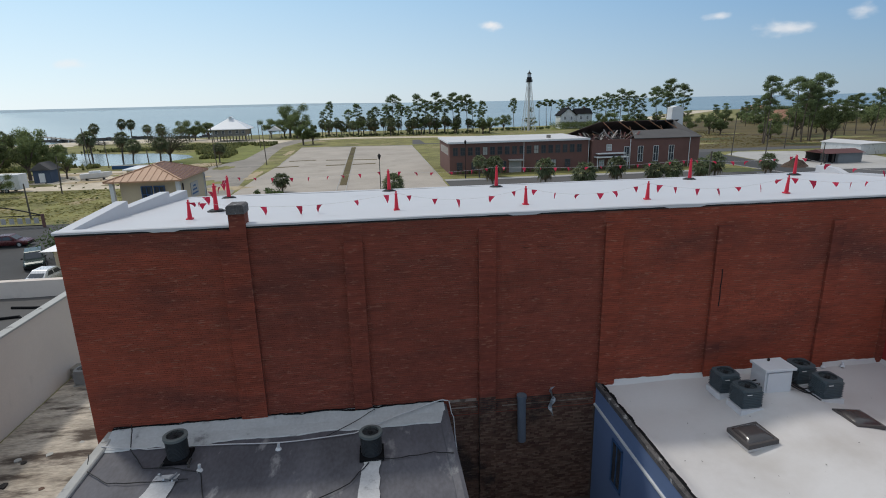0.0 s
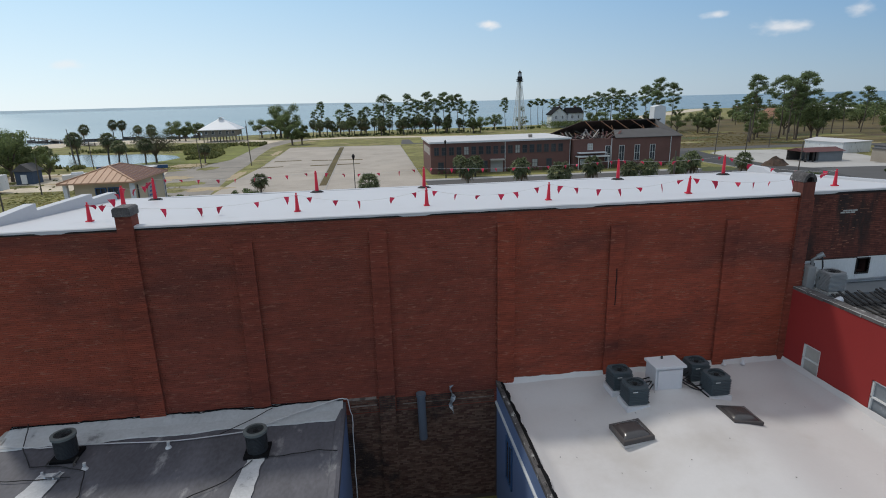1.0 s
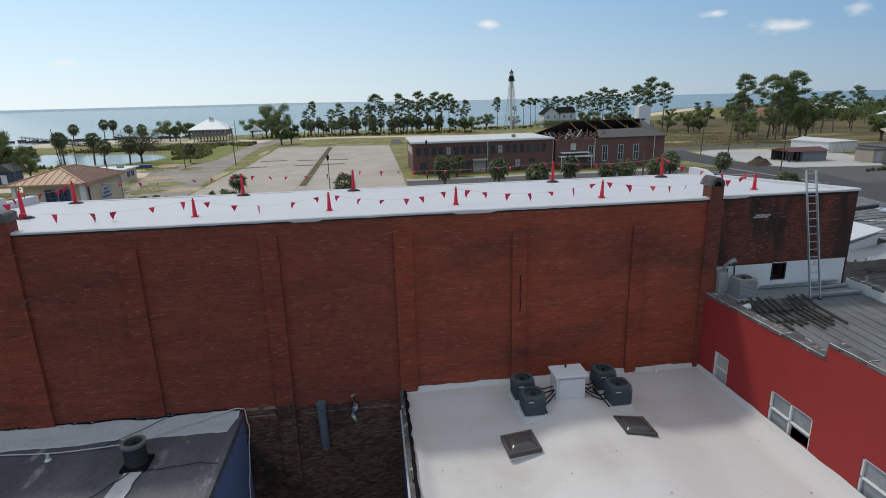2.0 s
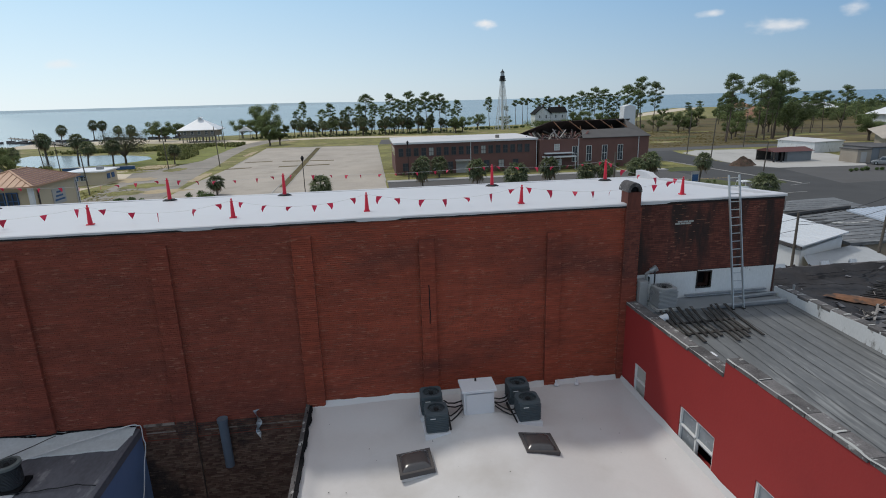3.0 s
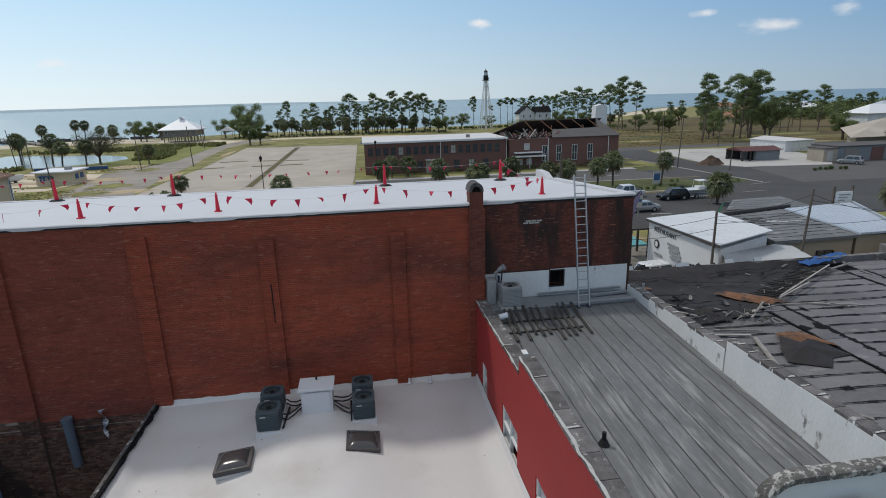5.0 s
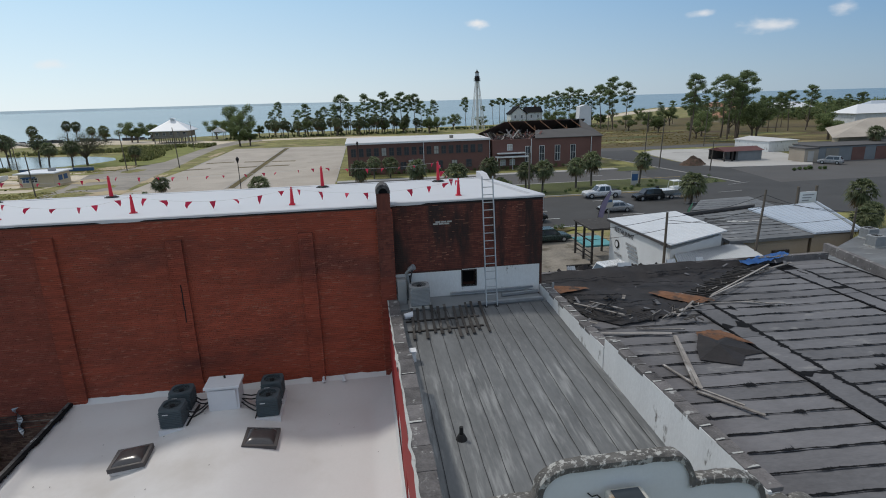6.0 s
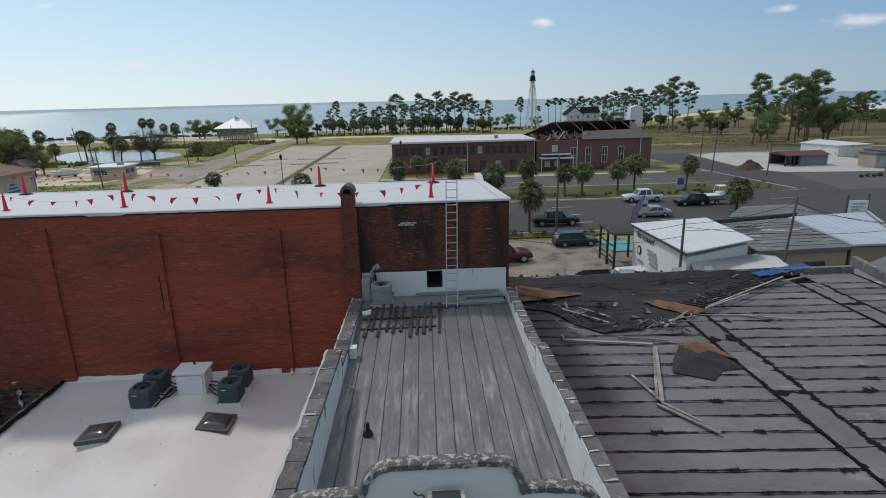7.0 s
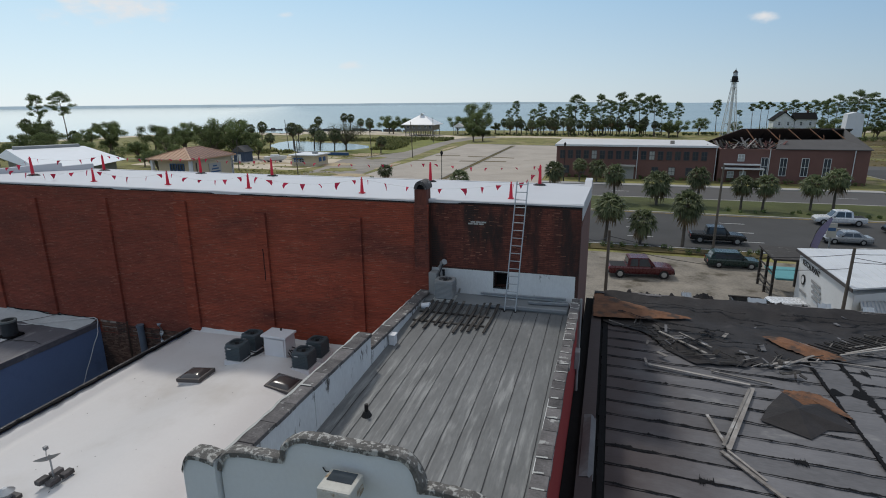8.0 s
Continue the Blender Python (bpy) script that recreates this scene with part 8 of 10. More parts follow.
bm = B(); box(bm, -31.6, -27.2, 55.2, 58.2, 0, 2.7); part("wall", bm, "cream", aw)
bm = B()
a_ = bm.verts.new((-29.0, 57.4, 3.9)); e_ = [bm.verts.new(p) for p in ((-32.6, 54.6, 2.7), (-26.4, 54.6, 2.7), (-26.4, 59.0, 2.7), (-32.6, 59.0, 2.7))]
for i in range(4):
    bm.faces.new((e_[i], e_[(i + 1) % 4], a_))
bm.faces.new(e_[::-1])
part("roof", bm, "white_metal", aw)

# beach kiosk
kk = thing("beach_kiosk", (-50, 130.5, 0), "small cream kiosk with blue shutters and a flat white roof", "kiosk")
bm = B(); box(bm, -54, -47, 127, 134, 0, 2.7); part("wall", bm, "cream", kk)
bm = B(); box(bm, -54.6, -46.4, 126.4, 134.6, 2.7, 2.95); part("roof", bm, "white_metal", kk)
bm = B(); box(bm, -53.2, -50.6, 126.2, 127.0, 1.9, 2.1); part("awning", bm, "blue_paint", kk)
windows_row(kk, [-52.6, -50.9], 127, 0.9, 1.9, 1.4, ["blue_paint", "glass"])
for y0 in (129, 131.2):
    bm = B(); box(bm, -46.99, -46.9, y0, y0 + 1.4, 1.0, 2.1); part("side_shutter", bm, "blue_paint", kk)
bm = B(); box(bm, -49.4, -48.2, 130, 131, 2.95, 3.6); part("roof_unit", bm, "ac_grey", kk)
# large white-roofed hall among the western trees
wh = thing("white_roof_hall", (-88, 92, 0), "broad hall with a bright white metal roof", "building")
bm = B(); prism(bm, [(-115, 97), (-70.5, 73), (-80, 96), (-111, 111)], 0, 4.0); part("wall", bm, "weather_wood", wh)
bm = B()
v_ = [bm.verts.new(p) for p in ((-117, 96, 4.0), (-68, 70.5, 4.0), (-79, 98, 4.0), (-112, 113, 4.0))]; rr = [bm.verts.new((-107, 91.5, 6.3)), bm.verts.new((-98.5, 104.5, 6.3))]
bm.faces.new((v_[1], v_[2], rr[1], rr[0])); bm.faces.new((v_[3], v_[0], rr[0], rr[1])); bm.faces.new((v_[0], v_[1], rr[0])); bm.faces.new((v_[2], v_[3], rr[1])); bm.faces.new(v_[::-1])
part("roof", bm, "white_metal", wh)
bm = B(); bar(bm, (-106.3, 92.5, 6.45), (-99, 103.5, 6.45), 2.6, 0.8); part("clerestory", bm, "ac_grey", wh)

# ---------------------------------------------------------------- low shops east of the yard
rs = thing("white_restaurant", (45.5, 41, 0), "white metal-roofed restaurant with lettering on its wall", "building")
bm = B(); prism(bm, [(42.2, 34.6), (48.6, 37.8), (49.7, 46.9), (42.3, 45.3)], 0, 4.34); part("wall", bm, "flashing", rs)
bm = B()
c_ = [(41.95, 34.3, 4.72), (48.9, 37.6, 4.66), (50.0, 47.2, 4.35), (42.05, 45.5, 4.42)]
v_ = [bm.verts.new(p) for p in c_]; u_ = [bm.verts.new(Vector(p) + Vector((0, 0, 0.10))) for p in c_]
bm.faces.new(v_[::-1]); bm.faces.new(u_)
for i in range(4):
    bm.faces.new((v_[i], v_[(i + 1) % 4], u_[(i + 1) % 4], u_[i]))
part("roof", bm, "restaurant_roof", rs, "clean white sheet-metal roof")
for k in range(12):
    t_ = (k + 0.5) / 12
    p = Vector(c_[0]).lerp(Vector(c_[1]), t_); q = Vector(c_[3]).lerp(Vector(c_[2]), t_)
    bm = B(); bar(bm, p + Vector((0, 0, 0.105)), q + Vector((0, 0, 0.105)), 0.02, 0.016); part("roof_rib", bm, "white_metal", rs)
bm = B(); bar(bm, (41.93, 34.3, 4.68), (42.03, 45.5, 4.38), 0.06, 0.2); part("fascia", bm, "skylight_frame", rs)
bm = B(); box(bm, 49.62, 49.7, 39, 40.2, 2.4, 3.4); part("wall_unit", bm, "ac_grey", rs)
# raised lettering on the west wall, and an unreadable second line
txt = bpy.data.curves.new("lettering", 'FONT')
txt.body, txt.size, txt.extrude, txt.align_x = "RESTAURANT", 0.60, 0.012, 'CENTER'
tmp = bpy.data.objects.new("lettering_tmp", txt)
scene.collection.objects.link(tmp)
bpy.context.view_layer.update()
me = bpy.data.meshes.new_from_object(tmp.evaluated_get(bpy.context.evaluated_depsgraph_get()))
bpy.data.objects.remove(tmp)
me.transform(Matrix.Translation((42.19, 42.3, 3.62)) @ Matrix.Rotation(radians(-90), 4, 'Z') @ Matrix.Rotation(radians(90), 4, 'X'))
me.transform(Matrix.Translation(-ORG[rs.name]))
me.materials.append(M["black"])
lt = new("lettering", me); lt.parent = rs; ORG[lt.name] = ORG[rs.name]
bm = B(); tube(bm, (42.24, 43.6, 2.5), (42.19, 43.6, 2.5), 0.40, 0.40, 20); part("wall_emblem", bm, "black", rs, "round black painted emblem")
bm = B(); tube(bm, (42.19, 43.6, 2.5), (42.18, 43.6, 2.5), 0.27, 0.27, 20); part("emblem_centre", bm, "white_paint", rs)
for k, (y0, y1, z) in enumerate(((40.0, 41.8, 2.9), (39.8, 41.6, 2.55), (39.6, 41.4, 2.2), (39.6, 41.2, 1.85), (42.6, 43.9, 1.5))):
    bm = B(); box(bm, 42.16, 42.2, y0, y1, z, z + 0.2); part("text_bar", bm, "ac_grey", rs)
porch = thing("porch", (41.3, 47.5, 0), "dark timber porch frame with a turquoise deck", "porch")
for x, y in ((40.7, 47.6), (40.7, 45.6), (40.7, 49.8), (43.6, 49.8), (43.6, 47.6)):
    bm = B(); box(bm, x - 0.09, x + 0.09, y - 0.09, y + 0.09, 0, 3.4); part("post", bm, "char_board", porch)
bm = B(); box(bm, 40.5, 43.8, 45.4, 50.0, 3.4, 3.55); part("roof", bm, "char_board", porch)
for z in (0.6, 1.05, 2.2):
    bm = B(); box(bm, 40.66, 40.74, 45.6, 49.8, z, z + 0.1); part("rail", bm, "char_board", porch)
bm = B(); box(bm, 42.6, 45.8, 51.5, 55.6, 0.03, 0.2); part("deck", bm, surface("turquoise_paint", (0.10, 0.30, 0.32), 0.7), porch)
ln = thing("lean_to", (46.5, 35.8, 0), "lean-to with a grey corrugated metal roof", "lean-to")
bm = B()
pr = None
for i in range(71):
    x = 42.6 + 8.3 * i / 70
    dz = 0.035 * (1 if i % 2 else -1)
    r_ = [bm.verts.new((x, 33.4 + 0.05 * (x - 42.6), 2.75 + dz)), bm.verts.new((x, 34.55 + 0.45 * (x - 42.2), 3.95 - 0.06 * (x - 42.2) + dz))]
    if pr:
        bm.faces.new((pr[0], r_[0], r_[1], pr[1]))
    pr = r_
part("corrugated_roof", bm, "galv", ln)
for x in (42.9, 46.8, 50.4):
    bm = B(); box(bm, x - 0.08, x + 0.08, 33.9, 34.06, 0, 2.72); part("post", bm, "char_board", ln)
gs = thing("grey_shop", (54.5, 43.5, 0), "low tan shop with a patched grey roof", "building")
bm = B(); prism(bm, [(49.7, 38.2), (57.3, 38.4), (60.4, 49.6), (51.0, 47.4)], 0, 3.45); part("wall", bm, "tan_wall", gs)
bm = B(); prism(bm, [(49.4, 37.8), (57.5, 38.1), (60.8, 50.0), (50.8, 47.8)], 3.45, 3.72); part("roof", bm, "shop_roof", gs, "patched grey roof")
for k in range(9):
    y = 38.9 + 1.02 * k
    x0_, x1_ = 49.6 + 0.14 * (y - 38), 57.4 + 0.27 * (y - 38)
    bm = B(); ribbon(bm, (x0_, y, 3.728 + 0.001 * k), (x1_, y + 0.25, 3.728 + 0.001 * k), 0.045, 1.8, 120, 60 + k, 0.06); part("roof_seam", bm, "tar", gs)
for k in range(7):
    x, y = R.uniform(51, 55), R.uniform(39.4, 46)
    bm = B(); ribbon(bm, (x, y, 3.745 + 0.002 * k), (x + R.uniform(1.2, 3.0), y + 0.1, 3.745 + 0.002 * k), R.uniform(0.08, 0.2), 1.2, 40, 90 + k, 0.1); part("roof_patch", bm, R.choice(["asphalt", "pale_cement", "tar_roof"]), gs)
bm = B(); ribbon(bm, (50.9, 47.5, 3.80), (60.5, 49.7, 3.80), 0.16, 1.4, 120, 33, 0.1); part("torn_edge", bm, "tar", gs, "torn black roofing along the rear edge")
nb = thing("rear_shop", (60, 55, 0), "low flat grey-roofed shop behind the metal roofs", "building")
bm = B(); prism(bm, [(55.3, 52.5), (64.6, 51.9), (65.6, 57.4), (59.3, 56.9)], 0, 3.1); part("wall", bm, "tan_wall", nb)
bm = B(); prism(bm, [(55.0, 52.2), (64.9, 51.6), (65.9, 57.7), (59.2, 57.2)], 3.1, 3.3); part("roof", bm, "shop_roof", nb, "flat grey roof")
for k in range(4):
    bm = B(); ribbon(bm, (56.2 + 0.6 * k, 53.2 + 0.95 * k, 3.305), (64.9 + 0.15 * k, 52.6 + 1.05 * k, 3.305), 0.04, 1.6, 80, 70 + k, 0.06); part("roof_seam", bm, "tar", nb)
windows_row(gs, [54.6], 38.28, 1.5, 2.5, 1.6, ["glass"], trim="char_board")
bm = B(); bar(bm, (50.6, 47.9, 3.85), (60.8, 50.1, 3.85), 0.25, 0.3); part("rear_parapet", bm, "shingle", gs)
ws = thing("bluish_roof_shop", (61.5, 43.5, 0), "low shop with a bluish-white ribbed metal roof", "building")
bm = B(); prism(bm, [(57.6, 38.4), (61.2, 38.2), (67.0, 49.2), (60.4, 49.6)], 0, 3.6); part("wall", bm, "tan_wall", ws)
bm = B(); prism(bm, [(57.5, 38.0), (61.6, 38.0), (67.6, 49.7), (59.0, 48.6)], 3.75, 3.92); part("roof", bm, "blue_white_metal", ws)
for k in range(11):
    t_ = (k + 0.5) / 11
    p = Vector((57.5, 38.0, 3.94)).lerp(Vector((61.6, 38.0, 3.94)), t_); q = Vector((59.0, 48.6, 3.94)).lerp(Vector((67.6, 49.7, 3.94)), t_)
    bm = B(); bar(bm, p, q, 0.05, 0.05); part("roof_rib", bm, "blue_white_metal", ws)
bm = B(); bar(bm, (61.9, 37.9, 3.92), (68.0, 49.8, 3.92), 0.14, 0.22); part("parapet", bm, "blue_white_metal", ws)
es = thing("corner_shop", (66, 33, 0), "flat-roofed grey block beside the damaged roof", "building")
bm = B(); prism(bm, [(50.5, 24), (72, 20), (74, 40), (62.2, 37.2), (51.6, 31)], 0, 3.6); part("wall", bm, "tan_wall", es)
bm = B(); prism(bm, [(50.4, 23.8), (72.2, 19.8), (74.2, 40.3), (62.0, 37.6), (51.4, 31.3)], 3.6, 3.85); part("roof", bm, "shop_roof", es)
for x, y in ((60.2, 35.6), (58.6, 33.4)):
    condenser("shop_condenser", (x, y), 0.95, 0.95, 0.85, "ac_grey", "pale grey condenser unit on the corner shop", "corner shop condensers", 3.87, 8, False)
bbd = thing("billboard", (67, 50.3, 0), "small white billboard on two posts behind the shops", "billboard")
bm = B(); box(bm, 66.3, 68.3, 50.2, 50.32, 3.7, 5.0); part("panel", bm, "frame_white", bbd)
for x in (66.2, 68.4):
    bm = B(); box(bm, x - 0.1, x + 0.1, 50.33, 50.53, 0, 5.6); part("post", bm, "pole_wood", bbd)
for k, z in enumerate((4.6, 4.3, 4.0)):
    bm = B(); box(bm, 66.6, 68.0 - 0.3 * k, 50.18, 50.2, z, z + 0.12); part("text_bar", bm, "ac_grey", bbd)

# ---------------------------------------------------------------- east side of the junction
rsd = thing("open_shed", (104.5, 116, 0), "open-fronted shed with a dull red tin roof", "shed")
bm = B(); box(bm, 105.0, 111.0, 113.8, 119, 0.1, 2.4); part("grey_room", bm, "grey_siding", rsd)
bm = B(); upright(bm, [(113.2, 2.35), (119.8, 2.35), (116.4, 3.1)], 101.2, 111.3, "x"); part("roof", bm, "red_tin", rsd)
for x, y in ((101.5, 113.5), (101.5, 119.2), (103.4, 113.5), (103.4, 119.2)):
    bm = B(); box(bm, x - 0.15, x + 0.15, y - 0.15, y + 0.15, 0.1, 2.36); part("post", bm, "char_board", rsd)
bm = B(); box(bm, 104.96, 105.0, 114.6, 116.6, 0.1, 2.2); part("doorway", bm, "void", rsd)
bm = B(); box(bm, 101.6, 104.9, 118.9, 119.1, 0.1, 2.3); part("back_wall", bm, "char_board", rsd)
def mound(name, x, y, r, h, mat_, label, category):
    bm = B()
    n_ = 14
    g_ = [[bm.verts.new((x + r * q / 4 * math.cos(k * math.tau / n_), y + 0.7 * r * q / 4 * math.sin(k * math.tau / n_), h * (1 - (q / 4) ** 1.5) * (0.75 + 0.5 * noise.noise((k * 1.3, q, x))) - 0.02)) for k in range(n_)] for q in range(1, 5)]
    t_ = bm.verts.new((x, y, h))
    for k in range(n_):
        bm.faces.new((t_, g_[0][k], g_[0][(k + 1) % n_]))
        for a, b_ in zip(g_, g_[1:]):
            bm.faces.new((a[k], b_[k], b_[(k + 1) % n_], a[(k + 1) % n_]))
    return solo(name, bm, mat_, label, category, at=(x, y, 0))


mound("rubble_heap", 92.4, 111.4, 3.2, 2.1, surface("brush_heap", (0.095, 0.060, 0.042), 0.95, 1.5, 0.6, 8, 0.9, stain=(0.045, 0.050, 0.028), stain_scale=1.2, bump_dist=0.1), "dark heap of rubble and brush on the slab", "rubble heap")
sp = thing("garage_shops", (124, 110, 0), "tan and grey row of garages with flat roofs", "building")
bm = B(); box(bm, 115.6, 119, 106.4, 111, 0, 2.9); part("low_wing", bm, "tan_wall", sp)
bm = B(); box(bm, 119, 150, 106.5, 114, 0, 3.2); part("wall", bm, "grey_siding", sp)
bm = B(); box(bm, 115.4, 119, 106.2, 111.2, 2.9, 3.1); box(bm, 118.8, 150.2, 106.3, 114.2, 3.2, 3.4); part("roof", bm, "shingle", sp)
for x in (122.5, 129, 135, 141):
    bm = B(); box(bm, x - 1.6, x + 1.6, 106.42, 106.5, 0, 2.9); part("garage_door", bm, "far_brick" if x > 125 else "weather_wood", sp)
bm = B(); box(bm, 116.4, 117.8, 106.3, 106.4, 0.2, 2.4); part("shop_door", bm, "slab", sp)
big = thing("tan_hip_roof_hall", (165, 122, 0), "large hall with a pale tan hip roof", "building")
bm = B(); prism(bm, [(134, 117.5), (184, 117.5), (188, 148), (157, 144)], 0, 4.2); part("wall", bm, "tan_wall", big)
bm = B()
e_ = [bm.verts.new(p) for p in ((130.5, 115.6, 4.2), (186, 115.6, 4.2), (190, 150, 4.2), (156, 146, 4.2))]; r_ = [bm.verts.new((155, 131, 7.6)), bm.verts.new((172, 132, 7.6))]
for f in ((e_[0], e_[1], r_[1], r_[0]), (e_[1], e_[2], r_[1]), (e_[2], e_[3], r_[0], r_[1]), (e_[3], e_[0], r_[0])):
    bm.faces.new(f)
bm.faces.new(e_[::-1])
part("roof", bm, "concrete_lot", big, "pale tan hip roof")
wf = thing("white_flat_building", (141, 145, 0), "low white flat-roofed building", "building")
bm = B(); prism(bm, [(121.4, 138), (123.6, 127.6), (133, 129), (131.6, 146)], 0, 2.7); part("wall", bm, "white_paint", wf)
bm = B(); prism(bm, [(121.1, 138.2), (123.4, 127.3), (133.3, 128.8), (131.8, 146.3)], 2.7, 2.85); part("roof", bm, "white_roof", wf)
for k, (x, y, w_, h, rt, lab) in enumerate(((215, 190, 22, 6, "white_metal", "pale house with a light metal roof"), (245, 215, 20, 6.5, "blue_white_metal", "pale house with a bluish metal roof"), 
                                            (232, 296, 17, 3.4, "orange_tile", "long low house with an orange tile roof"), (207, 266, 14, 2.4, "orange_tile", "long low house with an orange tile roof"), (286, 392, 20, 4, "orange_tile", "long low house with an orange tile roof"), (270, 300, 24, 5, "white_metal", "pale house with a light metal roof"), (300, 250, 22, 6, "shingle", "pale house with a grey roof"))):
    hs = thing("far_house", (x, y, 0), lab, "house", "far houses")
    bm = B(); box(bm, x - w_ / 2, x + w_ / 2, y - 5, y + 5, 0, h); part("wall", bm, "cream" if k % 2 else "white_paint", hs)
    bm = B()
    e_ = [bm.verts.new(p) for p in ((x - w_ / 2 - 1, y - 6, h), (x + w_ / 2 + 1, y - 6, h), (x + w_ / 2 + 1, y + 6, h), (x - w_ / 2 - 1, y + 6, h))]; r_ = [bm.verts.new((x - w_ / 2 + 5, y, h + 3.2)), bm.verts.new((x + w_ / 2 - 5, y, h + 3.2))]
    for f in ((e_[0], e_[1], r_[1], r_[0]), (e_[1], e_[2], r_[1]), (e_[2], e_[3], r_[0], r_[1]), (e_[3], e_[0], r_[0])):
        bm.faces.new(f)
    bm.faces.new(e_[::-1])
    part("roof", bm, rt, hs)
    windows_row(hs, [x - w_ / 2 + 3 + 4 * q for q in range(int(w_ / 4) - 1)], y - 5, 1.2, 2.8, 1.6, ["glass"])

# ---------------------------------------------------------------- vehicles


def wheel(parent, x, y, z, r, w_, side):
    bm = B(); tube(bm, (x, y - w_ / 2, z), (x, y + w_ / 2, z), r, r, 18); t_ = part("tyre", bm, "rubber", parent)
    bm = B(); tube(bm, (x, y + side * (w_ / 2 - 0.02), z), (x, y + side * (w_ / 2 + 0.015), z), r * 0.62, r * 0.55, 14); part("rim", bm, "alu", t_)


def loft(bm, secs):
    """Skins cross-sections given as lists of points of one length."""
    rs_ = [[bm.verts.new(p) for p in s] for s in secs]
    n_ = len(rs_[0])
    for a, b_ in zip(rs_, rs_[1:]):
        for k in range(n_):
            bm.faces.new((a[k], a[(k + 1) % n_], b_[(k + 1) % n_], b_[k]))
    bm.faces.new(rs_[0][::-1]); bm.faces.new(rs_[-1])
    return bm


def car(name, kind, x, y, turn, paint, label):
    """A vehicle nose towards +x before turning: pickup, sedan, suv or wagon."""
    spec = {"pickup": (5.85, 2.02, 1.12, 1.92, 0.42), "sedan": (4.75, 1.82, 0.90, 1.44, 0.33), "suv": (4.6, 1.86, 1.0, 1.70, 0.36), "wagon": (4.85, 1.84, 0.95, 1.58, 0.34)}[kind]
    L_, W_, belt, roof, r = spec
    c = thing(name, (0, 0, 0), label, "truck" if kind == "pickup" else "car")
    h0 = 0.28 if kind != "pickup" else 0.42
    fw, rw = L_ / 2 - 0.95, -L_ / 2 + 1.0

    def ring(u, lo, hi, w_, tuck=0.08):
        return [(u, -w_ / 2 + tuck, lo), (u, w_ / 2 - tuck, lo), (u, w_ / 2, lo + 0.2), (u, w_ / 2, hi - 0.16), (u, w_ / 2 - 0.09, hi), (u, -w_ / 2 + 0.09, hi), (u, -w_ / 2, hi - 0.16), (u, -w_ / 2, lo + 0.2)]
    hood = belt - (0.06 if kind != "pickup" else 0.0)
    us = [(-L_ / 2, h0 + 0.12, belt - 0.05, W_ - 0.22), (-L_ / 2 + 0.12, h0, belt, W_ - 0.06), (rw, h0, belt, W_), (0, h0, belt, W_), (fw - 0.2, h0, hood + 0.02, W_), (L_ / 2 - 0.35, h0, hood - 0.06, W_ - 0.06), (L_ / 2 - 0.06, h0 + 0.05, hood - 0.18, W_ - 0.2), (L_ / 2, h0 + 0.15, hood - 0.28, W_ - 0.34)]
    part("body", loft(B(), [ring(*u) for u in us]), paint, c, smooth=False)
    cab = {"pickup": (-1.32, -1.18, 0.55, 1.28), "sedan": (-1.75, -1.05, 0.45, 1.2), "suv": (-2.1, -1.75, 0.55, 1.2), "wagon": (-2.25, -1.95, 0.4, 1.15)}[kind]
    a, b_, d, e = cab
    wb, wt = W_ - 0.14, W_ - 0.42
    secs = [[(a, -wb / 2, belt - 0.03), (a, wb / 2, belt - 0.03), (b_, wt / 2, roof - 0.06), (b_, -wt / 2, roof - 0.06)],
            [(b_ + 0.05, -wb / 2, belt - 0.03), (b_ + 0.05, wb / 2, belt - 0.03), (b_ + 0.15, wt / 2, roof), (b_ + 0.15, -wt / 2, roof)],
            [(d, -wb / 2, belt - 0.03), (d, wb / 2, belt - 0.03), (d - 0.05, wt / 2, roof), (d - 0.05, -wt / 2, roof)],
            [(e, -wb / 2 + 0.06, belt - 0.03), (e, wb / 2 - 0.06, belt - 0.03), (d + 0.08, wt / 2, roof - 0.05), (d + 0.08, -wt / 2, roof - 0.05)]]
    part("cabin", loft(B(), secs), paint, c)
    gl = lambda pts, nm: part(nm, face(B(), *pts), "glass", c)
    for s in (-1, 1):
        lo = lambda u: (u, s * (wb / 2 + 0.004), belt + 0.04)
        hi = lambda u: (u, s * (wt / 2 + 0.022), roof - 0.10)
        m0 = (b_ + d) / 2
        gl([lo(b_ + 0.12 if kind != "sedan" else b_ - 0.15), lo(m0 - 0.05), hi(m0 - 0.05), hi(b_ + 0.22)], "side_window")
        gl([lo(m0 + 0.05), lo(d + 0.25), hi(d - 0.06), hi(m0 + 0.05)], "side_window")
    up = 0.012
    gl([(e + up - 0.06, -wb / 2 + 0.16, belt + 0.06), (e + up - 0.06, wb / 2 - 0.16, belt + 0.06), (d + 0.12 + up, wt / 2 - 0.06, roof - 0.08), (d + 0.12 + up, -wt / 2 + 0.06, roof - 0.08)], "windscreen")
    gl([(a - up + 0.03, wb / 2 - 0.14, belt + 0.05), (a - up + 0.03, -wb / 2 + 0.14, belt + 0.05), (b_ - up - 0.03, -wt / 2 + 0.06, roof - 0.12), (b_ - up - 0.03, wt / 2 - 0.06, roof - 0.12)], "rear_window")
    if kind == "pickup":
        bm = B(); box(bm, -L_ / 2 + 0.14, a - 0.05, -W_ / 2 + 0.16, W_ / 2 - 0.16, belt - 0.01, belt + 0.006); part("bed", bm, "black", c)
    for u in (fw, rw):
        for s in (-1, 1):
            wheel(c, u, s * (W_ / 2 - 0.10), r, r, 0.24, s)
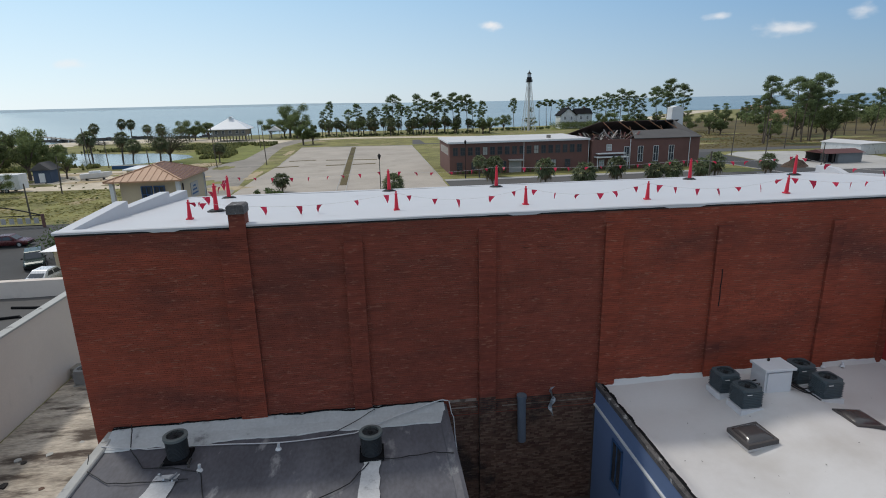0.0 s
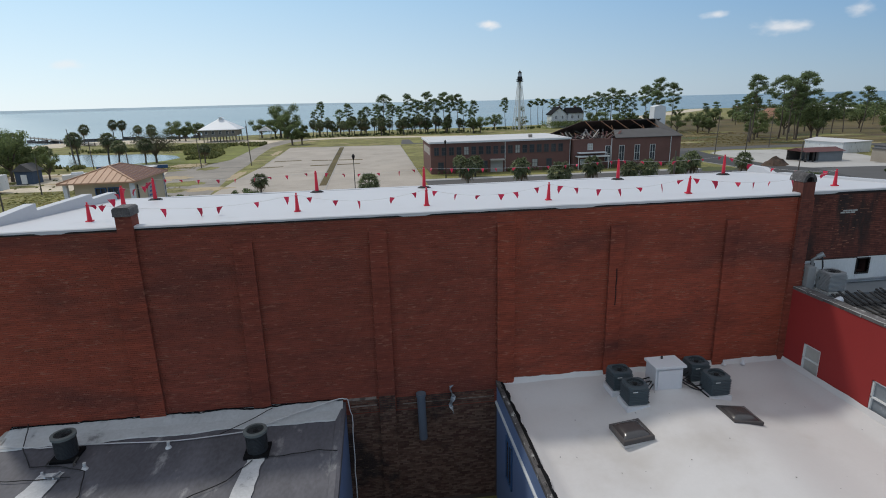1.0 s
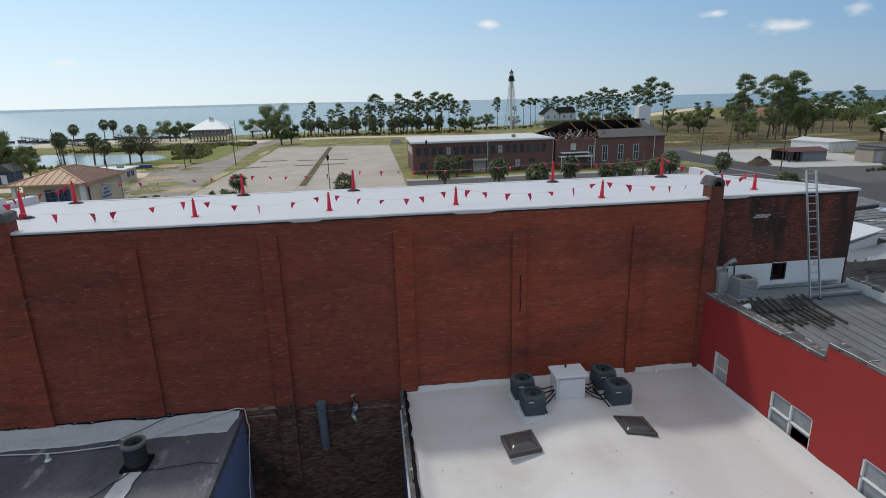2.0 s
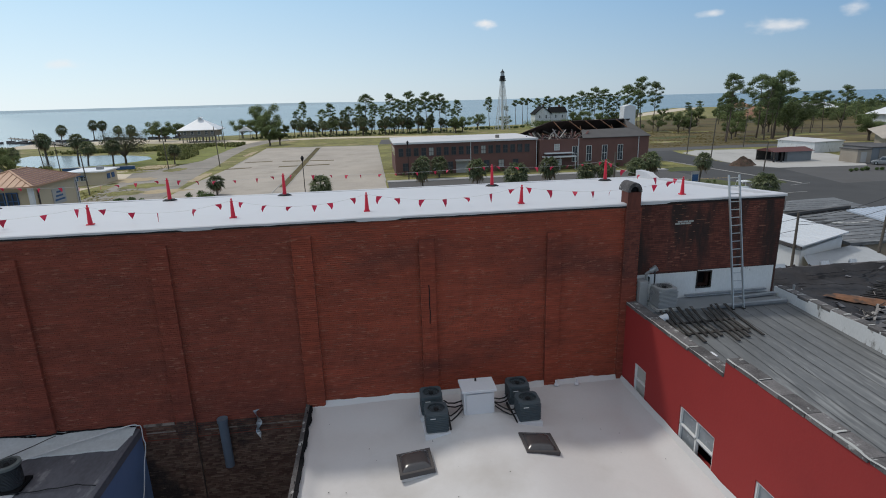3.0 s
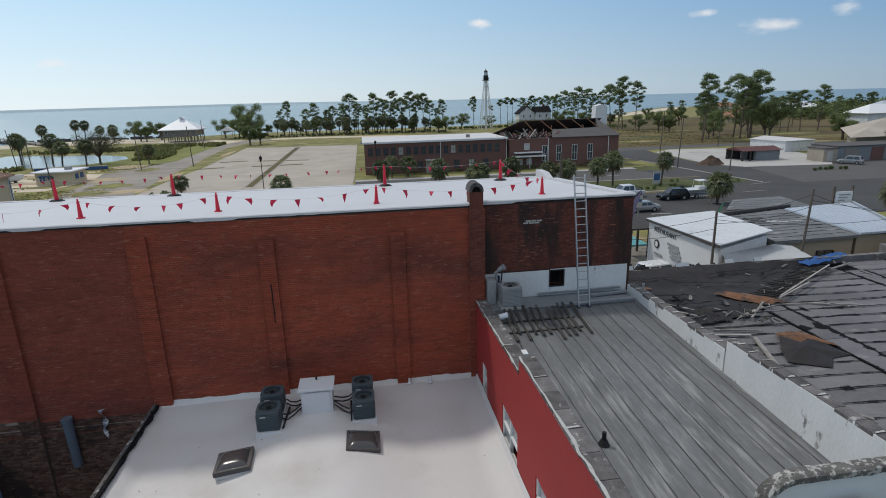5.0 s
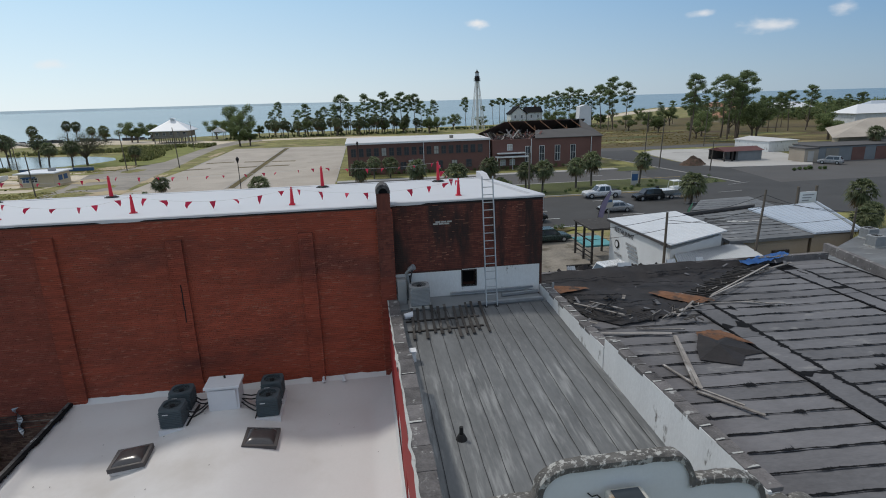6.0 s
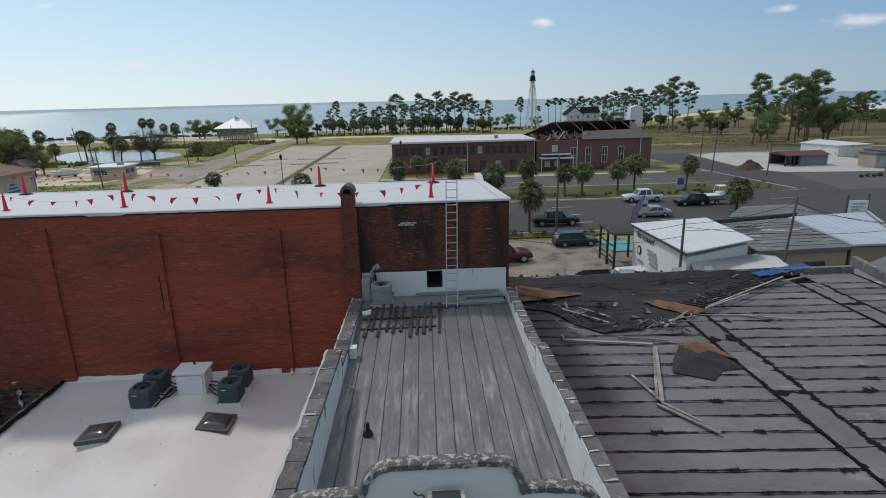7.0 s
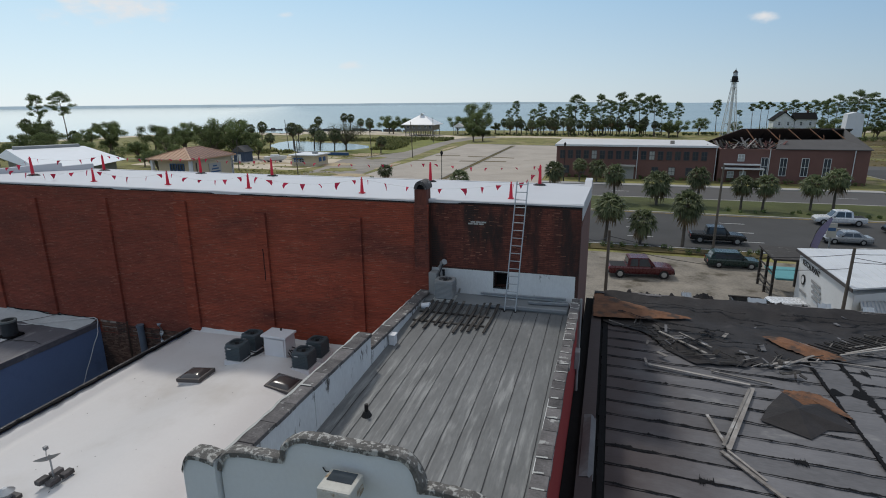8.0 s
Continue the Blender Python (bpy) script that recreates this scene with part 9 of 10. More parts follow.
    for s in (-1, 1):
        bm = B(); box(bm, L_ / 2 - 0.14, L_ / 2 - 0.005, s * (W_ / 2 - 0.36) - 0.16, s * (W_ / 2 - 0.36) + 0.16, hood - 0.40, hood - 0.26, 0.02); part("headlight", bm, "flashing", c)
        bm = B(); box(bm, -L_ / 2 - 0.01, -L_ / 2 + 0.08, s * (W_ / 2 - 0.24) - 0.09, s * (W_ / 2 - 0.24) + 0.09, belt - 0.32, belt - 0.1); part("tail_light", bm, "orange", c)
        bm = B(); box(bm, d + 0.25, d + 0.38, s * (W_ / 2 + 0.07) - 0.09, s * (W_ / 2 + 0.07) + 0.09, belt + 0.02, belt + 0.17, 0.02); part("mirror", bm, "black", c)
    for u in (-L_ / 2 - 0.04, L_ / 2 - 0.10):
        bm = B(); box(bm, u, u + 0.14, -W_ / 2 + 0.14, W_ / 2 - 0.14, h0 + 0.02, h0 + 0.22, 0.03); part("bumper", bm, "black" if paint != "car_white" else "alu", c)
    c.location = (x, y, 0.03)
    c.rotation_euler = (0, 0, radians(turn))
    return c


car("pickup_truck", "pickup", 30.7, 49.6, 8, "car_maroon", "dark red crew-cab pickup parked in the yard")
car("parked_wagon", "wagon", 39.6, 55.0, 3, "car_green", "dark green estate car parked in the yard")
car("parked_suv", "suv", 118.4, 102.3, 128, "car_silver", "silver estate SUV parked at the garages")
car("white_pickup", "pickup", 56.6, 79.3, 180, "car_white", "white pickup truck on the boulevard")
car("dark_suv", "suv", 62.4, 75.3, 180, "car_dark", "dark SUV on the boulevard")
car("dark_pickup", "pickup", 39.8, 65.2, 0, "car_dark", "black pickup truck on the boulevard")
car("gold_sedan", "sedan", 53.8, 68.4, 180, "car_silver", "pale gold saloon car on the boulevard")
car("green_suv", "suv", -36.2, 59.8, -62, "car_green", "dark green SUV parked by the kerb")
car("red_sedan", "sedan", -44.4, 69.6, 4, "car_maroon", "dark red saloon car on the boulevard")
car("white_sedan", "sedan", -31.6, 53.6, 84, "car_white", "white car at the kerb")
car("far_dark_suv", "suv", 134, 96, 20, "car_dark", "dark SUV crossing the junction")
boat = thing("boat_trailer", (66, 76, 0), "white motorboat on a road trailer", "boat")
bm = B()
loft(bm, [[(70.6 - q * 6.0 / 6 - 0.4, 76 - w_, 1.35 + 0.08 * (6 - q) / 6), (70.6 - q - 0.4, 76 - w_ * 0.6, 0.75 + 0.1 * (6 - q) / 6), (70.6 - q - 0.4, 76, 0.6 + 0.12 * (6 - q) / 6), (70.6 - q - 0.4, 76 + w_ * 0.6, 0.75 + 0.1 * (6 - q) / 6), (70.6 - q - 0.4, 76 + w_, 1.35 + 0.08 * (6 - q) / 6)] for q, w_ in ((0, 0.08), (1, 0.6), (2, 0.9), (3, 1.05), (4.5, 1.1), (6, 1.05))])
part("hull", bm, "car_white", boat)
bm = B(); box(bm, 66.6, 68.2, 75.3, 76.7, 1.35, 1.75, 0.1); part("cockpit", bm, "frame_white", boat)
bm = B(); wire(bm, [(66.4, 75.2, 1.4), (66.5, 75.3, 2.6), (68, 75.4, 2.6), (68.3, 75.2, 1.4)], 0.04); wire(bm, [(66.4, 76.8, 1.4), (66.5, 76.7, 2.6), (68, 76.6, 2.6), (68.3, 76.8, 1.4)], 0.04); box(bm, 66.5, 68.0, 75.3, 76.7, 2.6, 2.68); part("canopy_rail", bm, "frame_white", boat)
bm = B(); box(bm, 64.0, 64.4, 75.8, 76.2, 0.7, 1.9, 0.06); part("outboard_motor", bm, "black", boat)
bm = B(); bar(bm, (64.4, 75.4, 0.5), (71.5, 76, 0.5), 0.12, 0.14); bar(bm, (64.4, 76.6, 0.5), (71.5, 76, 0.5), 0.12, 0.14); part("trailer_rail", bm, "galv", boat)
for s in (-1, 1):
    wheel(boat, 66.0, 76 + s * 1.1, 0.34, 0.34, 0.2, s)

dmp = thing("dumpster", (38, 41.4, 0), "open dark steel dumpster in the yard", "dumpster")
bm = B()
for a4 in ((37.0, 39.1, 40.6, 40.7), (37.0, 39.1, 42.2, 42.3), (37.0, 37.1, 40.7, 42.2), (39.0, 39.1, 40.7, 42.2)):
    box(bm, *a4, 0.1, 1.13)
part("bin", bm, "ac_black", dmp)
bm = B(); box(bm, 36.9, 39.2, 40.55, 40.75, 1.1, 1.2); box(bm, 36.9, 39.2, 42.15, 42.35, 1.1, 1.2); part("rim", bm, "char_board", dmp)
bm = B(); box(bm, 37.1, 39.0, 40.7, 42.2, 0.1, 0.8); part("rubbish", bm, "rubble", dmp)
car("old_van", "suv", 41.0, 40.6, 8, "car_white", "old white van parked by the restaurant wall")
# pale kerbs round the car park
for p, q in (((-26.3, 180), (-25.7, 154)), ((13.7, 112), (13.7, 207)), ((-27.2, 212.2), (13.7, 207.2)), ((-7.5, 90), (-8.5, 206)), ((-5.7, 90), (-6.7, 206))):
    bm = B(); bar(bm, (*p, 0.04), (*q, 0.04), 0.14, 0.12)
    solo("kerb", bm, "kerb", "pale concrete kerb of the car park", "kerb", kind="structure")

# ---------------------------------------------------------------- signs, poles, wires, lamp posts


def pole(x, y, h, r=0.15, lean=(0, 0), arm=True, label="weathered wooden utility pole", z0=0.0):
    p = thing("utility_pole", (x, y, z0), label, "utility pole", "utility poles")
    bm = B(); tube(bm, (x, y, z0), (x + lean[0], y + lean[1], h), r, r * 0.7, 10); part("shaft", bm, "pole_wood", p)
    if arm:
        bm = B(); bar(bm, (x + lean[0] - 1.1, y + lean[1], h - 0.6), (x + lean[0] + 1.1, y + lean[1], h - 0.6), 0.1, 0.12); part("crossarm", bm, "pole_wood", p)
        for s in (-1.0, -0.5, 0.5, 1.0):
            bm = B(); tube(bm, (x + lean[0] + s, y + lean[1], h - 0.54), (x + lean[0] + s, y + lean[1], h - 0.38), 0.05, n=6); part("insulator", bm, "pale_cement", p)
    return Vector((x + lean[0], y + lean[1], h - 0.4))


p1 = pole(41.8, 34.8, 7.2, 0.12, (0.1, 0.2), False, "leaning broken wooden pole beside the restaurant")
p2 = pole(50.4, 36.2, 8.1, 0.12, (1.1, 0.8), False, "leaning wooden pole behind the shops")
pole(38.4, 59.0, 9.6, 0.14, (0.1, 0), False, "slim wooden pole by the verge")
pe = pole(27.6, 34.5, 7.6, 0.13, (0, 0), False, "wooden pole behind the brick building")
pr_ = pole(61.0, 37.9, 5.9, 0.12, (0, 0), False, "short wooden pole behind the shops")
for x, y, h, lx in ((83, 109, 10.5, 0.5), (94.5, 137, 11, 0.4), (90, 101.5, 6.0, 0.3), (-52.4, 88.2, 5.3, 0.0), (-61, 114, 7.2, 0.2), (-72.5, 160.5, 7.9, -0.2), (-43, 111.7, 8.0, -0.3), (-41.7, 151.8, 10.4, -0.5), (-29.2, 153.5, 10.6, -0.4), (-81.5, 170, 10.7, -0.9), (-43, 217.6, 10.3, -0.2), (120, 150, 10, 0.3), (150, 101, 6, 1.8)):
    pole(x, y, h, 0.13, (lx, 0), False)
for a, b_, d in ((p1, p2, 0.3), (p1 + Vector((0, 0, -0.5)), p2 + Vector((0, 0, -1.0)), 0.3), (pe, p1, 0.7), (pe + Vector((0, 0, -0.6)), p1 + Vector((0, 0, -0.9)), 0.7), (p2, pr_, 0.4), (p2 + Vector((0, 0, -0.5)), pr_ + Vector((8, -3, 0)), 0.5), (p1 + Vector((0, 0, -0.2)), pr_ + Vector((0, 0, -0.4)), 0.5), (pe, Vector((26.4, 30.0, 8.0)), 0.2)):
    solo("overhead_wire", wire(B(), sag(a, b_, d), 0.018, 5), "cable", "black overhead wire between poles", "wire", at=a, group="overhead wires")
for x, y, h in ((0.6, 85, 8.3), (18.5, 112.5, 8)):
    lp = thing("street_lamp", (x, y, 0), "slender black post lamp", "street lamp", "street lamps")
    bm = B(); tube(bm, (x, y, 0), (x, y, h - 0.9), 0.075, 0.05, 10); tube(bm, (x, y, 0), (x, y, 0.8), 0.15, 0.10, 10); part("post", bm, "black", lp)
    bm = B(); tube(bm, (x, y, h - 0.9), (x, y, h - 0.35), 0.10, 0.26, 10); tube(bm, (x, y, h - 0.35), (x, y, h), 0.28, 0.05, 10); part("lantern", bm, "black", lp)
for x, y, w_, z0, z1, lb in ((66.3, 87.4, 1.3, 0.4, 2.7, "white and navy roadside sign panel on a post"), (50.1, 62.4, 0.9, 1.9, 3.4, "small white sign on a post by the verge")):
    sg = thing("road_sign", (x, y, 0.1), lb, "sign")
    bm = B(); box(bm, x - w_ / 2, x + w_ / 2, y - 0.06, y + 0.06, z0, z1); part("panel", bm, "slab", sg)
    bm = B(); box(bm, x - w_ / 2 + 0.1, x + w_ / 2 - 0.1, y - 0.075, y - 0.06, z0 + 0.7, z1 - 0.45); part("text_bar", bm, "blue_paint", sg)
    bm = B(); box(bm, x - 0.08, x + 0.08, y - 0.05, y + 0.05, 0, z0); part("post", bm, "grey_siding", sg)
for x, y, mt, lb in ((47.6, 60.2, "weather_wood", "tall feather banner with lilac panels"), (59.2, 60.0, "blue_white_metal", "tall pale green feather banner"), (61.9, 60.4, "orange", "red flag banner by the verge")):
    fb = thing("feather_banner", (x, y, 0), lb, "banner", "feather banners")
    pts = [(x, y, 0), (x + 0.1, y, 1.5), (x + 0.45, y, 3.0), (x + 1.1, y, 4.1), (x + 1.6, y, 4.5)]
    part("pole", wire(B(), pts, 0.03, 6), "black", fb)
    bm = B()
    lo = [(x + 0.1, y, 1.3), (x + 0.3, y, 2.4), (x + 0.7, y, 3.4), (x + 1.55, y, 4.45)]; hi = [(x + 0.75, y + 0.05, 1.1), (x + 1.05, y + 0.1, 2.2), (x + 1.4, y + 0.1, 3.2), (x + 1.7, y, 4.3)]
    for k in range(3):
        face(bm, lo[k], hi[k], hi[k + 1], lo[k + 1])
    fb.scale = (1, 1, 1) if mt == "weather_wood" else (0.55, 0.55, 0.55)
    part("cloth", bm, surface("banner_cloth", {"weather_wood": (0.19, 0.17, 0.28), "blue_white_metal": (0.12, 0.30, 0.22)}.get(mt, (0.5, 0.03, 0.03)), 0.7, 1.0, 0.2, leaf=0.2), fb)
# small blue cabin in the sandy yard
bc = thing("blue_cabin", (-73.8, 133.5, 0), "small blue timber cabin with a grey roof", "cabin")
bm = B(); box(bm, -75.6, -72.0, 131.6, 135.4, 0, 3.0); part("wall", bm, "cabin_blue", bc)
bm = B(); upright(bm, [(-76.1, 2.9), (-71.5, 2.9), (-73.8, 4.6)], 131.2, 135.8); part("roof", bm, "shingle", bc)
bm = B(); box(bm, -74.4, -73.2, 131.5, 131.6, 0.2, 2.2); part("door", bm, "frame_white", bc)
# park entrance arch, with unreadable letters as bars
ar = thing("entrance_arch", (-54, 80.8, 0), "black metal entrance arch with white letters", "arch")
bm = B(); wire(bm, [(-62 + 15.5 * k / 16, 80.8, 1.7 + 1.5 * math.sin(math.pi * k / 16)) for k in range(17)], 0.09, 6); part("arch_rail", bm, "black", ar)
bm = B(); bar(bm, (-62, 80.8, 1.7), (-46.5, 80.8, 1.7), 0.12, 0.12); bar(bm, (-62, 80.8, 0.3), (-46.5, 80.8, 0.3), 0.12, 0.12); part("letter_rail", bm, "black", ar)
for x in (-62, -46.5):
    bm = B(); box(bm, x - 0.15, x + 0.15, 80.65, 80.95, 0, 1.9); part("post", bm, "far_brick", ar)
for k in range(14):
    bm = B(); box(bm, -61.6 + k * 1.07, -61.0 + k * 1.07, 80.75, 80.85, 0.6, 1.4); part("letter_bar", bm, "slab", ar)
# yard clutter by the shore
tr = thing("box_trailer", (-74.4, 119, 0), "white box trailer parked on the sand", "trailer")
bm = B(); box(bm, -78.4, -70.4, 117.5, 120.5, 0.6, 3.6, 0.1); part("box", bm, "white_paint", tr)
for x in (-75.6, -73):
    for s, y in ((-1, 117.6), (1, 120.4)):
        wheel(tr, x, y, 0.4, 0.4, 0.25, s)
bm = B(); box(bm, -76, -75, 117.44, 117.5, 1.0, 3.0); part("door", bm, "grey_siding", tr)
for k, (x, y, a) in enumerate(((-64, 134.5, 14),)):
    bt = thing("beached_boat", (x, y, 0), "grey-white boat on stands in the sandy yard", "boat", "beached boats")
    bm = B()
    loft(bm, [[(x - 3 + q, y - w_, 1.5 + 0.05 * q), (x - 3 + q, y - w_ * 0.75, 0.55 + r2), (x - 3 + q, y, 0.2 + r2), (x - 3 + q, y + w_ * 0.75, 0.55 + r2), (x - 3 + q, y + w_, 1.5 + 0.05 * q)] for q, w_, r2 in ((0, 0.95, 0), (2, 1.15, 0), (4, 1.1, 0.05), (5.4, 0.65, 0.25), (6.4, 0.06, 0.9))])
    part("hull", bm, "flashing", bt)
    bm = B(); box(bm, x - 1.2, x + 1.2, y - 0.6, y + 0.6, 1.45, 2.1, 0.2); part("cabin", bm, "white_paint", bt)
    for q in (-2, 1.4):
        bm = B(); box(bm, x + q, x + q + 0.3, y - 0.75, y + 0.75, 0, 0.5); part("stand", bm, "char_board", bt)
    bt.rotation_euler = (0, 0, radians(a))
bp_ = thing("blue_pontoon", (-60, 157, 0), "low blue pontoon rail by the pond", "pontoon")
bm = B(); box(bm, -70, -52, 156.4, 157.2, 0.0, 0.9, 0.1); part("float", bm, "blue_paint", bp_)
bm = B(); box(bm, -70, -52, 156.4, 157.2, 0.9, 1.0); part("deck", bm, "slab", bp_)
dk = thing("pier", (-170, 300, 0), "low grey timber pier reaching into the bay", "pier")
bm = B(); bar(bm, (-118, 262, 0.9), (-190, 345, 0.9), 3.0, 0.3); part("deck", bm, "weather_wood", dk)
for k in range(14):
    t_ = k / 13
    bm = B(); tube(bm, (-118 - 72 * t_, 262 + 83 * t_, -2), (-118 - 72 * t_, 262 + 83 * t_, 1.6), 0.2, n=7); part("pile", bm, "pole_wood", dk)
bm = B()
for k in range(60):
    x, y = -190 + 1.9 * k + R.uniform(-1, 1), 318 + 12 * noise.noise((k * 0.1, 0, 0)) + R.uniform(-2, 2)
    prism(bm, [(x + R.uniform(1, 2.2) * math.cos(q), y + R.uniform(1, 2.2) * math.sin(q)) for q in (0, 1.2, 2.5, 3.8, 5.1)], -1.2, R.uniform(-0.2, 0.8))
solo("breakwater_rocks", bm, "coping", "line of dark breakwater rocks in the bay", "rocks", kind="stuff")

# ---------------------------------------------------------------- planting


def leaf_cloud(blobs, count, size, rnd, flatten=1.0, droop=0.0, under=1.0):
    """Many small leaf blades scattered through blobs (x, y, z, radius); under: how deep the blobs hang below their middle."""
    vs, fs = [], []
    wts = [b_[3] ** 2 for b_ in blobs]
    for k in range(count):
        bx, by, bz, br = rnd.choices(blobs, wts)[0]
        d = Vector((rnd.gauss(0, 1), rnd.gauss(0, 1), rnd.gauss(0, 1))).normalized()
        q = br * (rnd.random() ** 0.45) * rnd.uniform(0.75, 1.12)
        c = Vector((bx + d.x * q, by + d.y * q, bz + d.z * q * flatten * (under if d.z < 0 else 1.0)))
        n_ = (d + Vector((rnd.uniform(-1, 1), rnd.uniform(-1, 1), rnd.uniform(-0.6, 1.2)))).normalized()
        a = n_.orthogonal().normalized()
        a.rotate(Matrix.Rotation(rnd.uniform(0, 6.28), 3, n_))
        b2 = n_.cross(a)
        s = size * rnd.uniform(0.6, 1.35)
        i0 = len(vs)
        vs += [c - a * s * 0.5, c + b2 * s * 0.32 + Vector((0, 0, -droop * s)), c + a * s * 0.55, c - b2 * s * 0.32]
        fs.append((i0, i0 + 1, i0 + 2, i0 + 3))
    return vs, fs


def leaves(name, vs, fs, material, parent):
    return raw(name, [v + ORG[parent.name] for v in map(Vector, vs)], fs, material, parent)


def palm(seed, h, lean, n_fronds, crown):
    """A cabbage palm at the origin: tapered booted trunk, round crown of folded fan leaves, some dead ones hanging."""
    rnd = random.Random(seed)
    t_ = thing("cabbage_palm", (0, 0, 0), "cabbage palm with a round crown of fan leaves", "palm tree", "cabbage palms")
    bm = B()
    pts = [Vector((lean * (k / 8) ** 1.5, lean * 0.4 * (k / 8), h * k / 8)) for k in range(9)]
    for k, (a, b_) in enumerate(zip(pts, pts[1:])):
        tube(bm, a, b_, (0.18 - 0.008 * k) * (1.1 if k % 2 else 1.0), 0.18 - 0.008 * (k + 1), 9, k in (0, 7))
    part("trunk", bm, "palm_trunk", t_)
    top = pts[-1]
    bm = B()
    for k in range(14):
        a = rnd.uniform(0, 6.28)
        bar(bm, top + Vector((0, 0, -0.9 + 0.06 * k)), top + Vector((0.38 * math.cos(a), 0.38 * math.sin(a), -0.55 + 0.06 * k)), 0.09, 0.03)
    part("boot_ring", bm, "palm_trunk", t_)
    for nm, cnt, lo, hi, mt in (("crown", n_fronds, -0.7, 1.3, "palm_leaf"), ("dead_skirt", 7, -1.25, -0.8, "dead_frond")):
        vs, fs = [], []
        for k in range(cnt):
            az = k * 2.39996 + rnd.uniform(-0.3, 0.3)
            el = lo + (hi - lo) * (k + 0.5) / cnt
            d = Vector((math.cos(az) * math.cos(el), math.sin(az) * math.cos(el), math.sin(el)))
            stalk = crown * rnd.uniform(0.38, 0.55)
            base = top + d * stalk + Vector((0, 0, -0.10 * stalk))
            sd = d.cross(Vector((0, 0, 1))); sd = sd.normalized() if sd.length > 0.05 else Vector((1, 0, 0))
            upv = sd.cross(d)
            i0 = len(vs)
            vs += [top, top + d * stalk * 0.5 + sd * 0.03, base, top + d * stalk * 0.5 - sd * 0.03]
            fs.append((i0, i0 + 1, i0 + 2, i0 + 3))
            nb = 11
            for q in range(nb):
                fa = -1.35 + 2.7 * q / (nb - 1)
                L_ = crown * 0.55 * (1 - 0.22 * abs(fa)) * rnd.uniform(0.85, 1.1)
                bd = (d * math.cos(fa) + sd * math.sin(fa)).normalized()
                wv = bd.cross(upv).normalized() * 0.075 * crown / 1.5
                tip = base + bd * L_ + Vector((0, 0, -0.55 * L_ * rnd.uniform(0.6, 1.3))) + upv * 0.06 * math.cos(fa * 3)
                midp = base + bd * L_ * 0.55 + upv * (0.05 if q % 2 else -0.02) - Vector((0, 0, 0.07 * L_))
                i0 = len(vs)
                vs += [base, midp + wv, tip, midp - wv]
                fs.append((i0, i0 + 1, i0 + 2, i0 + 3))
        leaves(nm, vs, fs, mt, t_)
    return t_


PALMS = [palm(11, 4.2, 0.2, 42, 2.05), palm(12, 5.0, -0.35, 42, 2.0), palm(13, 3.0, 0.1, 46, 2.2)]
placed = [(0, 27.4, 62.5, 1.15), (2, 31.3, 62.0, 0.85), (0, 35.8, 62.0, 1.05), (2, 66.7, 70.8, 1.08), (2, -17.5, 104, 0.9), (2, 2.8, 88.5, 1.05), (1, 19.2, 88, 1.0), (0, 28.4, 89, 1.05), (2, 34.8, 88, 1.2), (0, 40.8, 88.5, 1.05), (0, 46.5, 87, 1.0), (0, 49.3, 86.6, 1.05),
          (0, 56.1, 88.8, 1.05), (0, 59.3, 89.6, 1.1), (1, 67.6, 88.2, 0.92), (0, 21.6, 113.5, 0.9), (2, 25.0, 114, 1.0), (2, 71.5, 47, 0.8), (0, 77, 53, 0.95), (2, 75.2, 50, 0.75), (1, 139, 112, 1.2), (0, -30, 73, 0.9), (2, -27, 72, 1.1)]
# the park palms by their full heights
for x, y, h in ((-127, 272, 9.5), (-132, 314, 9.9), (-127.5, 314, 10.1), (-114, 300, 7.9), (-104, 290, 8.4), (-85, 179, 9.4), (-76, 178, 9.6), (-71.5, 174, 7.7), (-89, 170, 6.8), (-59, 161, 8.7), (-98, 300, 7.0), (-44.5, 165.4, 6.2),
                (-224, 184, 10.2), (-222, 192, 8.4), (-168, 150, 8.1), (-144, 140, 7.6), (-172, 170, 5.8), (-170, 180, 8.6), (-122, 200, 10.7), (-129, 215, 7.9), (-124, 216, 8.1), (-104, 214, 7.7)):
    k = 1 if h > 8.5 else 0
    placed.append((k, x, y, h / (6.5, 5.7)[1 - k]))
for k in range(26):
    placed.append((R.choice([0, 1, 1]), -24 + k * 2.8 + R.uniform(-1.2, 1.2), 268 + R.uniform(0, 16), R.uniform(1.1, 1.5)))
first = {}
for k, x, y, s in placed:
    m_ = pose(x, y, 0.05, R.uniform(-3, 3), R.uniform(-3, 3), R.uniform(0, 360)) @ Matrix.Diagonal((s, s, s * R.uniform(0.9, 1.1), 1))
    if k not in first:
        PALMS[k].matrix_basis = m_; first[k] = 1
    else:
        o = copy_thing(PALMS[k], Matrix.Identity(4)); o.matrix_basis = m_


